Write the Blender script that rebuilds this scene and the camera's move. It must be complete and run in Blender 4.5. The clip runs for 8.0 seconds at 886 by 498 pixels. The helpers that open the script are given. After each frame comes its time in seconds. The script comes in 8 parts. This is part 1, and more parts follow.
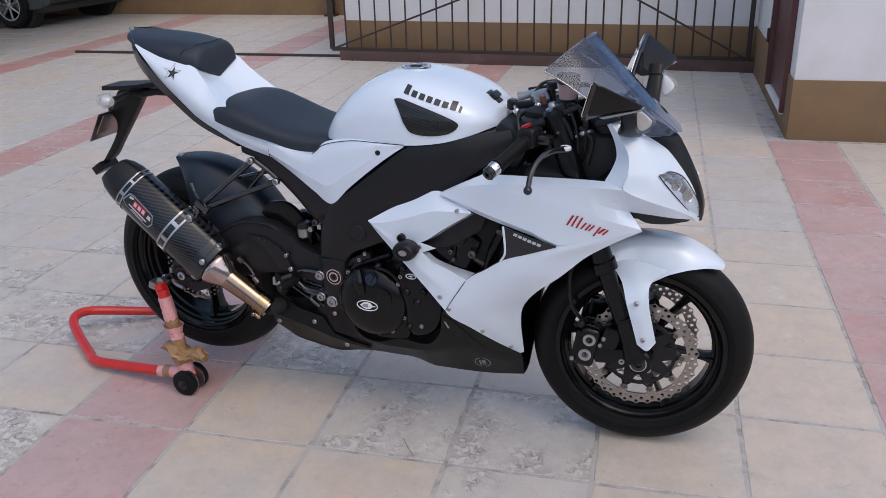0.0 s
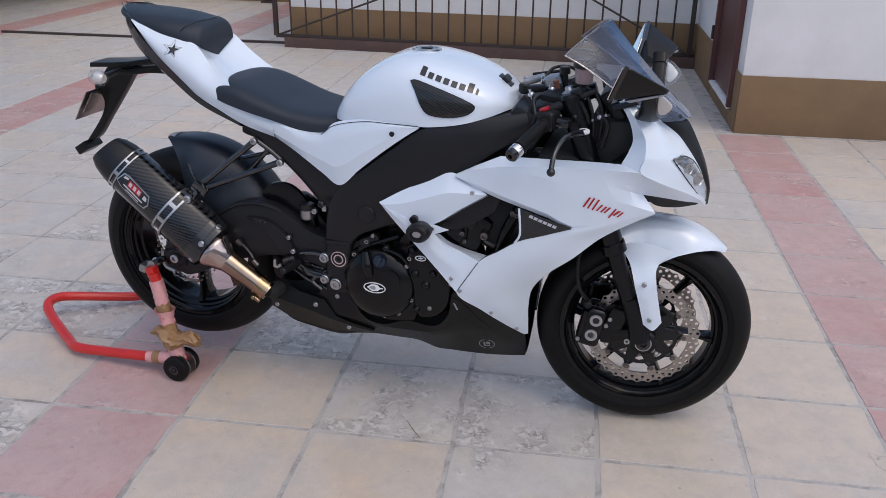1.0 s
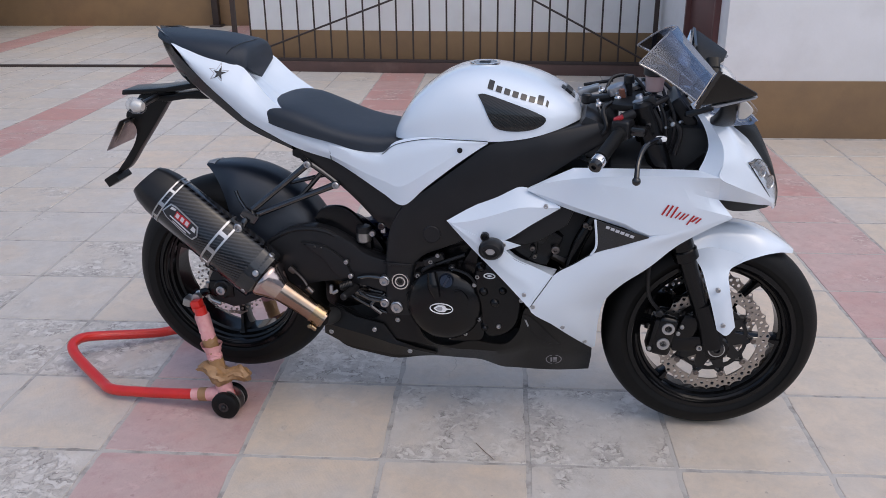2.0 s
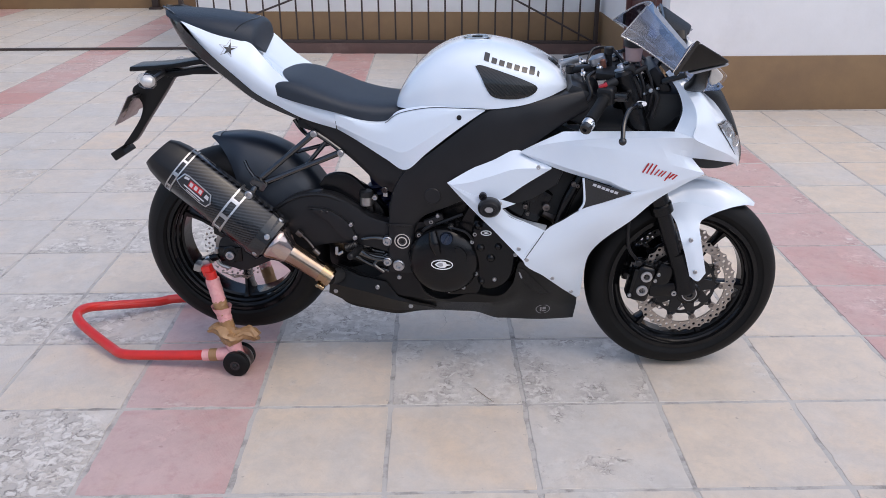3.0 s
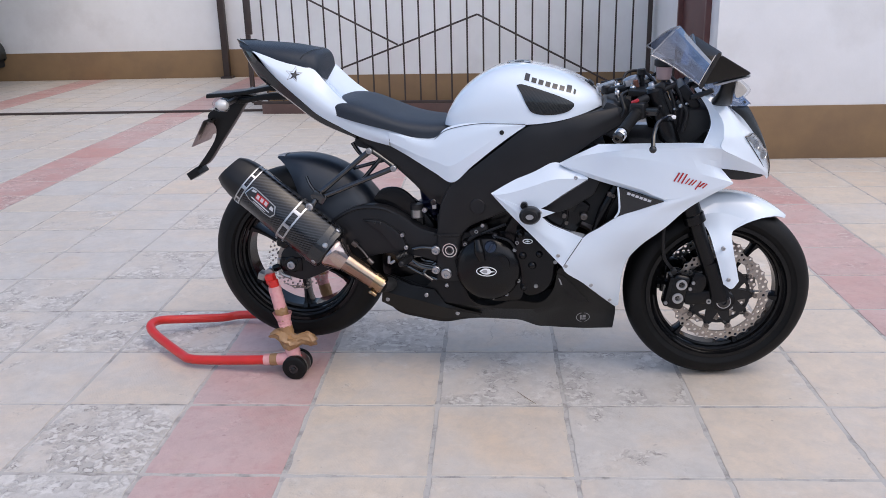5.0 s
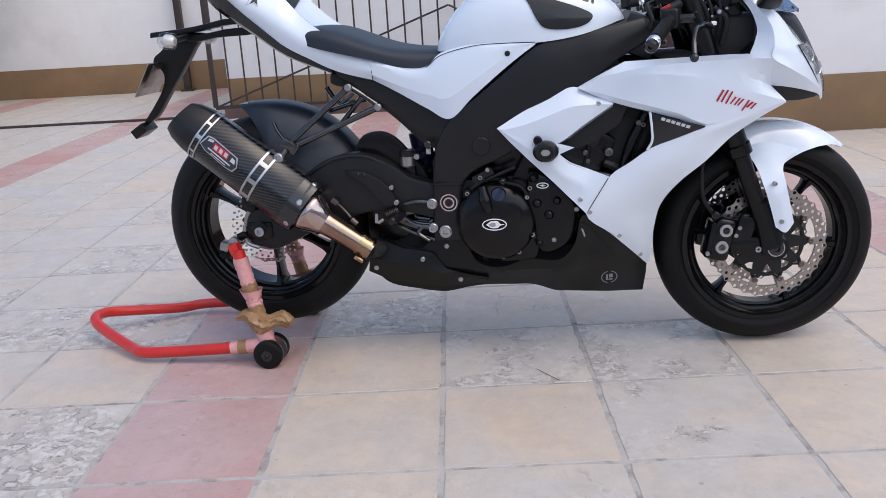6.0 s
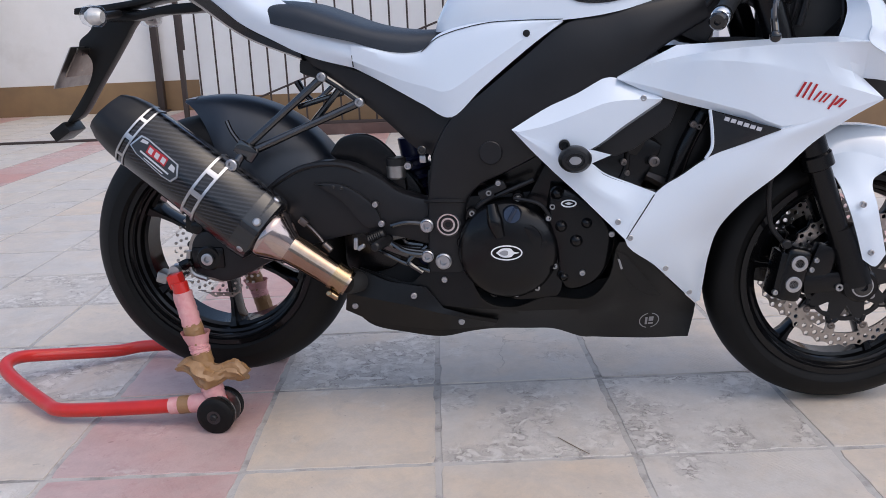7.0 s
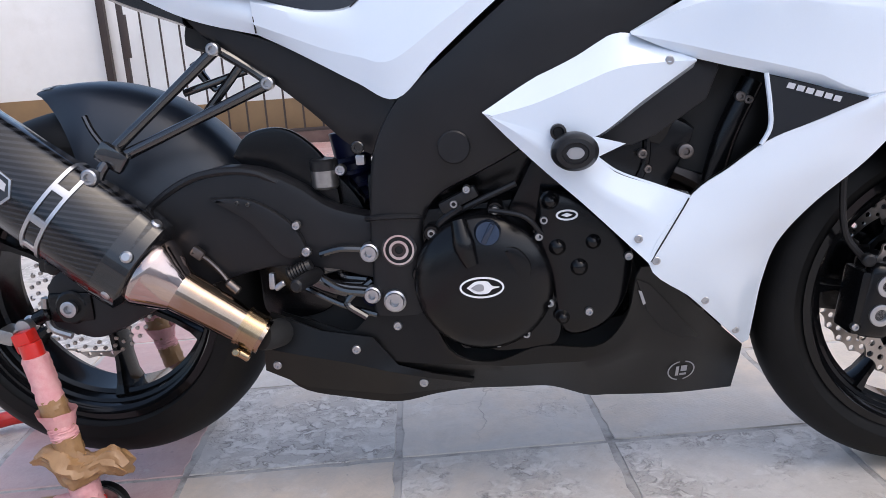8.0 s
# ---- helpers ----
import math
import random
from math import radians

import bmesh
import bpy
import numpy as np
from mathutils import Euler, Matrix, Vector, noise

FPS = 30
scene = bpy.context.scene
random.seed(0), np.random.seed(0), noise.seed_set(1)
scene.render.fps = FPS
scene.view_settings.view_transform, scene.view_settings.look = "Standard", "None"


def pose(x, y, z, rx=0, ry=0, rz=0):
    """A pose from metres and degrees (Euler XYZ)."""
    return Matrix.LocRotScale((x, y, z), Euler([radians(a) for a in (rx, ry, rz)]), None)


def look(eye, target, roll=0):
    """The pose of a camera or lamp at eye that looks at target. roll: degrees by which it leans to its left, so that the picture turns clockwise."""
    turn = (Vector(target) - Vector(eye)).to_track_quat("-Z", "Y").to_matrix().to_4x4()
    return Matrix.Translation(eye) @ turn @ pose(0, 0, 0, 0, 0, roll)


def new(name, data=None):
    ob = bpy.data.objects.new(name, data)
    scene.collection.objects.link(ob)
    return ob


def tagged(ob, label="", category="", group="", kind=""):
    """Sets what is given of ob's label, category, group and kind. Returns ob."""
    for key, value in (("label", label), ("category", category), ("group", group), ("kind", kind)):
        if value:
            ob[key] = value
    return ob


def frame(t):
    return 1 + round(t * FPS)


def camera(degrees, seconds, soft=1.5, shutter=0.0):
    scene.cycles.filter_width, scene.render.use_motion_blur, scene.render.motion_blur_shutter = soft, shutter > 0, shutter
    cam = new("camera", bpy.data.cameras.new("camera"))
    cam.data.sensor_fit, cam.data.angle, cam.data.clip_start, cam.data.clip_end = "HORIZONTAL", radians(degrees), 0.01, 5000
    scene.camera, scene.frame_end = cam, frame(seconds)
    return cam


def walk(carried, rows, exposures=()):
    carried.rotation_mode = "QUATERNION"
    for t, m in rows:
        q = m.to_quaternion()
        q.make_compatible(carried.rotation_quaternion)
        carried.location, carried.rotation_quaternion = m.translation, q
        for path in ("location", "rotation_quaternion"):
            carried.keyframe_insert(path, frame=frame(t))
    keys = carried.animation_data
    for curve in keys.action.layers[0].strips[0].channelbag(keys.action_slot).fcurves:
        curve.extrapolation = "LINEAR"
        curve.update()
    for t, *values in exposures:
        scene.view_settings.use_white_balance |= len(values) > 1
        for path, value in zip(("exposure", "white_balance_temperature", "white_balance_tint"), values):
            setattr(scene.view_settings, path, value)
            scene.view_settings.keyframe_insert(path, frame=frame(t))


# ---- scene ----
cam = camera(55.0, 8.0, 0.7)
PATH = [
    (0, (1.665, -2.12, 1.439), (0.985, -0.399, 0.679), -1.6),
    (0.5, (1.571, -2.217, 1.439), (0.963, -0.465, 0.689), -0.8),
    (1, (1.445, -2.219, 1.418), (0.943, -0.445, 0.642), 0.8),
    (1.5, (1.258, -2.197, 1.415), (0.849, -0.4, 0.637), -2.2),
    (1.7, (1.193, -2.207, 1.407), (0.777, -0.395, 0.67), -1.1),
    (2.8, (0.95, -2.448, 1.394), (0.737, -0.605, 0.646), -0.4),
    (3, (0.95, -2.49, 1.414), (0.738, -0.659, 0.638), -0.3),
    (3.5, (0.941, -2.612, 1.433), (0.765, -0.766, 0.685), -1.0),
    (4, (0.954, -2.691, 1.445), (0.788, -0.817, 0.766), -0.6),
    (4.5, (1.026, -2.753, 1.397), (0.762, -0.902, 0.69), 0.3),
    (4.7, (1.026, -2.753, 1.365), (0.696, -0.897, 0.698), -0.6),
    (5.8, (0.923, -2.45, 1.026), (0.597, -0.56, 0.456), -3.3),
    (6, (0.873, -2.374, 0.974), (0.583, -0.476, 0.413), -3.3),
    (6.5, (0.808, -2.176, 0.91), (0.6, -0.264, 0.363), -3.7),
    (7, (0.771, -1.911, 0.847), (0.523, 0.011, 0.352), -2.4),
    (7.5, (0.76, -1.651, 0.814), (0.484, 0.261, 0.296), -2.5),
    (8, (0.756, -1.405, 0.757), (0.553, 0.526, 0.277), -4.2),
]
EXPOSURES = [(0.0, 0.33), (1.7, 0.33), (3.0, 0.66), (4.7, 0.66), (5.8, 0.64), (7.0, 0.61), (7.5, 0.66), (8.0, 0.98)]
walk(cam, [(t, look(eye, target, roll)) for t, eye, target, roll in PATH], EXPOSURES)

# ---- light ----
world = bpy.data.worlds.new("sky")
scene.world = world
world.use_nodes = True
wn = world.node_tree
sky = wn.nodes.new("ShaderNodeTexSky")
sky.sky_type, sky.sun_disc = "NISHITA", False
sky.sun_elevation, sky.sun_rotation = radians(59), radians(123)
sky.altitude, sky.air_density, sky.dust_density, sky.ozone_density = 100, 1.0, 2.7, 1.1
wn.links.new(sky.outputs["Color"], wn.nodes["Background"].inputs["Color"])
wn.nodes["Background"].inputs["Strength"].default_value = 0.15
sun = new("sun", bpy.data.lights.new("sun", "SUN"))
sun.data.energy, sun.data.angle, sun.data.color = 0.60, radians(110), (1.0, 0.89, 0.80)
sun.matrix_world = look((4.3, -2.4, 7.6), (0.6, 0, 0.4))

# ---- materials ----
def material(name, colour, rough=0.5, metal=0.0, coat=0.0, second=None, scale=8.0, mix=0.5, bump=0.0, bump_scale=200.0, rough_var=0.0, spec=0.5, third=None, third_scale=1.5, third_at=(0.5, 0.7)):
    """Principled surface: base colour, a second tone by broad noise, a third by large stains, fine bump."""
    m = bpy.data.materials.new(name)
    m.use_nodes = True
    nt, b = m.node_tree, m.node_tree.nodes["Principled BSDF"]
    b.inputs["Base Color"].default_value = (*colour, 1)
    b.inputs["Roughness"].default_value, b.inputs["Metallic"].default_value = rough, metal
    b.inputs["Coat Weight"].default_value, b.inputs["Coat Roughness"].default_value = coat, 0.04
    b.inputs["Specular IOR Level"].default_value = spec
    co = nt.nodes.new("ShaderNodeTexCoord").outputs["Object"]

    def tone(colour_in, colour_b, sc, lo, hi, detail=6):
        n = nt.nodes.new("ShaderNodeTexNoise")
        n.inputs["Scale"].default_value, n.inputs["Detail"].default_value, n.inputs["Roughness"].default_value = sc, detail, 0.65
        nt.links.new(co, n.inputs["Vector"])
        r = nt.nodes.new("ShaderNodeMapRange")
        r.inputs["From Min"].default_value, r.inputs["From Max"].default_value = lo, hi
        nt.links.new(n.outputs["Fac"], r.inputs["Value"])
        x = nt.nodes.new("ShaderNodeMix")
        x.data_type = "RGBA"
        nt.links.new(r.outputs["Result"], x.inputs["Factor"])
        if colour_in is None:
            x.inputs["A"].default_value = (*colour, 1)
        else:
            nt.links.new(colour_in, x.inputs["A"])
        x.inputs["B"].default_value = (*colour_b, 1)
        return x.outputs["Result"], r.outputs["Result"]

    out = None
    if second:
        out, fac = tone(None, second, scale, 0.5 - 0.25 / max(mix, 0.05) * 0.5, 0.5 + 0.25)
        if rough_var:
            r = nt.nodes.new("ShaderNodeMapRange")
            r.inputs["To Min"].default_value, r.inputs["To Max"].default_value = rough - rough_var, rough + rough_var
            nt.links.new(fac, r.inputs["Value"])
            nt.links.new(r.outputs["Result"], b.inputs["Roughness"])
    if third:
        out, fac = tone(out, third, third_scale, *third_at)
    if out:
        nt.links.new(out, b.inputs["Base Color"])
    if bump:
        n = nt.nodes.new("ShaderNodeTexNoise")
        n.inputs["Scale"].default_value, n.inputs["Detail"].default_value = bump_scale, 4
        nt.links.new(co, n.inputs["Vector"])
        h = nt.nodes.new("ShaderNodeBump")
        h.inputs["Strength"].default_value, h.inputs["Distance"].default_value = bump, 0.002
        nt.links.new(n.outputs["Fac"], h.inputs["Height"])
        nt.links.new(h.outputs["Normal"], b.inputs["Normal"])
    return m


PEARL = material("pearl white paint", (0.705, 0.775, 0.850), 0.22, coat=1.0, second=(0.675, 0.745, 0.825), scale=900, mix=0.5, bump=0.02, bump_scale=1500)
BLACK_GLOSS = material("gloss black plastic", (0.010, 0.010, 0.011), 0.09, coat=0.3)
BLACK_SATIN = material("satin black plastic", (0.008, 0.008, 0.009), 0.38, spec=0.32, second=(0.012, 0.012, 0.013), scale=14, bump=0.08, bump_scale=900)
BLACK_MATT = material("matt black belly pan", (0.005, 0.0049, 0.0048), 0.30, spec=0.26, second=(0.0075, 0.0073, 0.007), scale=10, bump=0.12, bump_scale=1200)
FRAME_BLACK = material("frame black paint", (0.0100, 0.0102, 0.0115), 0.36, spec=0.29, second=(0.0135, 0.0135, 0.015), scale=12, rough_var=0.06, bump=0.06, bump_scale=1000)
ENGINE_BLACK = material("engine black paint", (0.0025, 0.0025, 0.0030), 0.20, spec=0.29, second=(0.0042, 0.0042, 0.0048), scale=22, rough_var=0.08, bump=0.1, bump_scale=600)
SEAT = material("black seat vinyl", (0.012, 0.0175, 0.027), 0.48, spec=0.42, second=(0.017, 0.024, 0.035), scale=16, bump=0.35, bump_scale=1100)
# black plastic; the blue of the reflected sky is put into its base colour
HUGGER = material("satin black plastic with sky tint", (0.010, 0.0148, 0.024), 0.38, spec=0.62, second=(0.012, 0.017, 0.026), scale=9, rough_var=0.05, bump=0.08, bump_scale=900)
STAY_BLACK = material("polished black stay paint", (0.007, 0.007, 0.008), 0.14, spec=0.7, coat=0.8)
RUBBER = material("tyre rubber", (0.004, 0.004, 0.004), 0.55, spec=0.20, second=(0.007, 0.0068, 0.0066), scale=18, bump=0.15, bump_scale=500)
RIM = material("black wheel paint", (0.004, 0.004, 0.0045), 0.12, spec=0.26, second=(0.007, 0.007, 0.0075), scale=25)
STEEL = material("brake steel", (0.40, 0.37, 0.345), 0.33, metal=1.0, second=(0.31, 0.28, 0.255), scale=40, rough_var=0.1)
DISC_CARRIER = material("bronze disc carrier", (0.16, 0.14, 0.13), 0.4, metal=1.0)
CHROME = material("polished metal", (0.72, 0.71, 0.70), 0.15, metal=1.0, second=(0.6, 0.59, 0.57), scale=60, rough_var=0.06)
ALLOY = material("bare alloy", (0.46, 0.46, 0.47), 0.35, metal=1.0, second=(0.42, 0.42, 0.43), scale=50)
HEATED = material("heat tinted steel", (0.31, 0.215, 0.11), 0.22, metal=1.0, second=(0.40, 0.31, 0.21), scale=18, rough_var=0.08, third=(0.36, 0.22, 0.12), third_scale=9, third_at=(0.5, 0.8))
WORN_CONE = material("bronzed cone steel", (0.50, 0.415, 0.385), 0.10, metal=1.0, second=(0.44, 0.34, 0.30), scale=22, rough_var=0.08)
POLISHED_PIPE = material("polished pipe steel", (0.27, 0.185, 0.115), 0.13, metal=1.0, second=(0.40, 0.33, 0.28), scale=10, rough_var=0.05, third=(0.33, 0.20, 0.09), third_scale=9, third_at=(0.5, 0.8))
RED_PAINT = material("red stand paint", (0.64, 0.022, 0.014), 0.30, second=(0.50, 0.02, 0.015), scale=20, coat=0.2, bump=0.05, bump_scale=300)
CUP = material("cloudy reservoir plastic", (0.36, 0.25, 0.24), 0.4, second=(0.30, 0.21, 0.20), scale=40)
PINK_TAPE = material("pink tape", (0.62, 0.26, 0.27), 0.6, second=(0.70, 0.40, 0.38), scale=50, bump=0.4, bump_scale=160)
BROWN_TAPE = material("brown packing tape", (0.34, 0.20, 0.09), 0.38, second=(0.26, 0.14, 0.06), scale=45, bump=0.6, bump_scale=90)
RED_DECAL = material("red decal", (0.40, 0.012, 0.018), 0.35)
BLACK_DECAL = material("black decal", (0.012, 0.012, 0.014), 0.3, coat=0.3)
WHITE_DECAL = material("white decal", (0.80, 0.80, 0.80), 0.4)
GREY_DECAL = material("grey decal", (0.30, 0.30, 0.31), 0.4)
SILVER_DECAL = material("silver decal", (0.48, 0.48, 0.50), 0.4)
PLATE = material("plate back metal", (0.42, 0.41, 0.40), 0.3, metal=0.9, second=(0.25, 0.24, 0.23), scale=30)
MIRROR = material("mirror glass", (0.85, 0.85, 0.86), 0.03, metal=1.0)
BLUE_CAP = material("blue anodised metal", (0.050, 0.064, 0.095), 0.24, metal=0.8)
BLUE_SPRING = material("blue painted metal", (0.008, 0.010, 0.045), 0.4)
ORANGE = material("dull orange anodised metal", (0.20, 0.075, 0.045), 0.4, second=(0.14, 0.055, 0.035), scale=60)
GATE_METAL = material("dark gate paint", (0.028, 0.018, 0.016), 0.5, second=(0.045, 0.028, 0.022), scale=10, bump=0.2, bump_scale=200)
MAROON = material("maroon door paint", (0.115, 0.042, 0.038), 0.45, second=(0.09, 0.034, 0.032), scale=6, bump=0.1, bump_scale=120)
PLINTH = material("dark brown plinth paint", (0.10, 0.055, 0.045), 0.7, second=(0.07, 0.04, 0.034), scale=5, bump=0.3, bump_scale=60, third=(0.14, 0.09, 0.075), third_scale=3)
WHITE_WALL = material("white plaster paint", (0.82, 0.81, 0.805), 0.75, second=(0.75, 0.74, 0.73), scale=3, bump=0.25, bump_scale=70, third=(0.64, 0.62, 0.60), third_scale=0.9, third_at=(0.55, 0.85))
BAND = material("ochre brown wall band", (0.25, 0.155, 0.075), 0.7, second=(0.21, 0.13, 0.066), scale=4, bump=0.3, bump_scale=70, third=(0.17, 0.105, 0.06), third_scale=1.3, third_at=(0.5, 0.8))
MORTAR = material("grey mortar bed", (0.38, 0.36, 0.34), 0.85, second=(0.50, 0.47, 0.44), scale=5, mix=0.5, bump=0.6, bump_scale=150, third=(0.20, 0.185, 0.17), third_scale=14, third_at=(0.50, 0.70))
CAR_PAINT = material("dark grey green metallic paint", (0.045, 0.049, 0.044), 0.3, metal=0.5, coat=0.5, second=(0.035, 0.038, 0.035), scale=4)
DARK_INSIDE = material("dark underside", (0.012, 0.012, 0.012), 0.8, second=(0.02, 0.02, 0.02), scale=12)
STONE = material("garden wall", (0.40, 0.37, 0.33), 0.85, second=(0.33, 0.30, 0.27), scale=3, bump=0.3, bump_scale=40)


def glass(name, tint, rough=0.02, gloss=0.04, rise=4.0, most=0.45, shade=(1.0, 1.0, 1.0)):
    """Clear or smoked plastic: light passes with a tint, and the surface mirrors at grazing angles."""
    m = bpy.data.materials.new(name)
    m.use_nodes = True
    nt = m.node_tree
    nt.nodes.remove(nt.nodes["Principled BSDF"])
    clear, shine, edge, power, scale, mix = (nt.nodes.new("ShaderNode" + k) for k in ("BsdfTransparent", "BsdfGlossy", "LayerWeight", "Math", "Math", "MixShader"))
    clear.inputs["Color"].default_value = (*tint, 1)
    shine.inputs["Roughness"].default_value = rough
    shine.inputs["Color"].default_value = (*shade, 1)
    edge.inputs["Blend"].default_value = 0.5
    power.operation, scale.operation = "POWER", "MULTIPLY_ADD"
    power.inputs[1].default_value = rise
    scale.inputs[1].default_value, scale.inputs[2].default_value = most, gloss
    nt.links.new(edge.outputs["Facing"], power.inputs[0])
    nt.links.new(power.outputs[0], scale.inputs[0])
    nt.links.new(scale.outputs[0], mix.inputs[0])
    nt.links.new(clear.outputs[0], mix.inputs[1])
    nt.links.new(shine.outputs[0], mix.inputs[2])
    nt.links.new(mix.outputs[0], nt.nodes["Material Output"].inputs["Surface"])
    return m


SCREEN = glass("smoked clear screen", (0.58, 0.62, 0.70), 0.05, 0.045, 3.0, 1.5, (0.52, 0.56, 0.64))
SCREEN_EDGE = glass("screen edge", (0.50, 0.53, 0.57), 0.2, 0.25)
LENS = glass("clear lamp lens", (0.93, 0.94, 0.95), 0.05, 0.05)
LENS_INSIDE = material("pale lamp inside", (0.62, 0.60, 0.57), 0.28, metal=0.35, second=(0.78, 0.74, 0.68), scale=70, bump=0.5, bump_scale=180)


def carbon(name, turn, pitch, dark, light, rough=0.22):
    """Woven carbon: two crossing bands of threads under clear lacquer."""
    m = bpy.data.materials.new(name)
    m.use_nodes = True
    nt, b = m.node_tree, m.node_tree.nodes["Principled BSDF"]
    co = nt.nodes.new("ShaderNodeTexCoord").outputs["Object"]
    mp = nt.nodes.new("ShaderNodeMapping")
    mp.inputs["Rotation"].default_value = [radians(a) for a in turn]
    nt.links.new(co, mp.inputs["Vector"])
    waves = []
    for axis, k in (("Z", 1.0), ("X", 2.0)):
        w = nt.nodes.new("ShaderNodeTexWave")
        w.wave_type, w.bands_direction, w.wave_profile = "BANDS", axis, "SIN"
        w.inputs["Scale"].default_value, w.inputs["Distortion"].default_value = 0.314 / pitch * k, 0
        nt.links.new(mp.outputs["Vector"], w.inputs["Vector"])
        waves.append(w)
    mul = nt.nodes.new("ShaderNodeMath")
    mul.operation = "MULTIPLY_ADD"
    nt.links.new(waves[1].outputs["Fac"], mul.inputs[0])
    mul.inputs[1].default_value = 0.08
    nt.links.new(waves[0].outputs["Fac"], mul.inputs[2])
    r = nt.nodes.new("ShaderNodeMapRange")
    r.inputs["From Min"].default_value, r.inputs["From Max"].default_value = 0.35, 0.85
    nt.links.new(mul.outputs[0], r.inputs["Value"])
    x = nt.nodes.new("ShaderNodeMix")
    x.data_type = "RGBA"
    x.inputs["A"].default_value, x.inputs["B"].default_value = (*dark, 1), (*light, 1)
    nt.links.new(r.outputs["Result"], x.inputs["Factor"])
    nt.links.new(x.outputs["Result"], b.inputs["Base Color"])
    b.inputs["Roughness"].default_value = rough
    b.inputs["Coat Weight"].default_value, b.inputs["Coat Roughness"].default_value = 0.35, 0.08
    b.inputs["Specular IOR Level"].default_value = 0.32
    return m


CARBON = carbon("carbon fibre can", (0, -14, 0), 0.0080, (0.0015, 0.0015, 0.002), (0.019, 0.020, 0.024), 0.20)
CARBON_PAD = carbon("carbon tank pad", (0, 20, 0), 0.0035, (0.010, 0.0098, 0.0095), (0.019, 0.018, 0.017), 0.14)


def tile_material(name, base, warm, worn, dark, island, bald=0.0, chips=0.0):
    """Cement paving: each piece its own tone, worn pale patches, dark scuffs, a stamped weave relief."""
    m = bpy.data.materials.new(name)
    m.use_nodes = True
    nt, b = m.node_tree, m.node_tree.nodes["Principled BSDF"]
    link = nt.links.new
    co = nt.nodes.new("ShaderNodeNewGeometry").outputs["Position"]
    if island:
        rnd = nt.nodes.new("ShaderNodeNewGeometry").outputs["Random Per Island"]
    else:
        rnd = nt.nodes.new("ShaderNodeObjectInfo").outputs["Random"]

    def noise_fac(sc, lo, hi, detail=5, rough=0.6, distort=0.0):
        n = nt.nodes.new("ShaderNodeTexNoise")
        n.noise_dimensions = "4D"
        for key, v in (("Scale", sc), ("Detail", detail), ("Roughness", rough), ("Distortion", distort)):
            n.inputs[key].default_value = v
        link(co, n.inputs["Vector"])
        w = nt.nodes.new("ShaderNodeMath")
        w.operation = "MULTIPLY"
        w.inputs[1].default_value = 7.0
        link(rnd, w.inputs[0])
        link(w.outputs[0], n.inputs["W"])
        r = nt.nodes.new("ShaderNodeMapRange")
        r.inputs["From Min"].default_value, r.inputs["From Max"].default_value = lo, hi
        link(n.outputs["Fac"], r.inputs["Value"])
        return r.outputs["Result"]

    def mixed(fac, a, bb):
        x = nt.nodes.new("ShaderNodeMix")
        x.data_type = "RGBA"
        link(fac, x.inputs["Factor"])
        for key, v in (("A", a), ("B", bb)):
            if isinstance(v, tuple):
                x.inputs[key].default_value = (*v, 1)
            else:
                link(v, x.inputs[key])
        return x.outputs["Result"]

    def times(a, k):
        w = nt.nodes.new("ShaderNodeMath")
        w.operation = "MULTIPLY"
        link(a, w.inputs[0])
        if isinstance(k, float):
            w.inputs[1].default_value = k
        else:
            link(k, w.inputs[1])
        return w.outputs[0]

    def ramp(v, lo, hi):
        r = nt.nodes.new("ShaderNodeMapRange")
        r.inputs["From Min"].default_value, r.inputs["From Max"].default_value = lo, hi
        link(v, r.inputs["Value"])
        return r.outputs["Result"]

    def plus(a, k, b2):
        w = nt.nodes.new("ShaderNodeMath")
        w.operation = "MULTIPLY_ADD"
        link(a, w.inputs[0])
        w.inputs[1].default_value = k
        link(b2, w.inputs[2])
        return w.outputs[0]

    # the warm face wears off to grey cement, more on some pieces than on others
    other = nt.nodes.new("ShaderNodeMath")
    other.operation = "FRACT"
    link(times(rnd, 7.31), other.inputs[0])
    third = nt.nodes.new("ShaderNodeMath")
    third.operation = "FRACT"
    link(times(rnd, 23.7), third.inputs[0])
    def shifted(v, k):
        w = nt.nodes.new("ShaderNodeMath")
        w.operation = "ADD"
        w.inputs[1].default_value = k
        link(v, w.inputs[0])
        return w.outputs[0]

    wear = shifted(plus(other.outputs[0], 0.65 if island else 0.35, noise_fac(3.2, 0.25, 0.75, 8, 0.65, 0.6)), bald)
    colour = mixed(rnd, base, warm)
    colour = mixed(ramp(wear, 0.65, 1.25), colour, worn)
    colour = mixed(times(noise_fac(9.0, 0.42, 0.70, 10, 0.80, 0.3), 0.66), colour, tuple(c * 0.70 for c in worn))
    colour = mixed(times(noise_fac(22.0, 0.50, 0.66, 8, 0.75, 0.2), 0.34), colour, tuple(c * 0.72 for c in base))
    colour = mixed(times(noise_fac(4.2, 0.60, 0.80, 5, 0.6), 0.30), colour, (0.50, 0.36, 0.24))
    colour = mixed(times(noise_fac(6.0, 0.52, 0.8, 6, 0.6), 0.35), colour, tuple(min(0.8, c * 1.16) for c in base))
    # flaked skin on some pieces: wavy dark lips and pale flecks within patches
    lip = nt.nodes.new("ShaderNodeTexNoise")
    for key, v in (("Scale", 36.0), ("Detail", 3.5), ("Roughness", 0.60), ("Distortion", 0.5)):
        lip.inputs[key].default_value = v
    link(co, lip.inputs["Vector"])
    spot = shifted(plus(third.outputs[0], 0.22 if island else 0.12, noise_fac(5.0, 0.30, 0.85, 7, 0.68, 0.5)), chips)
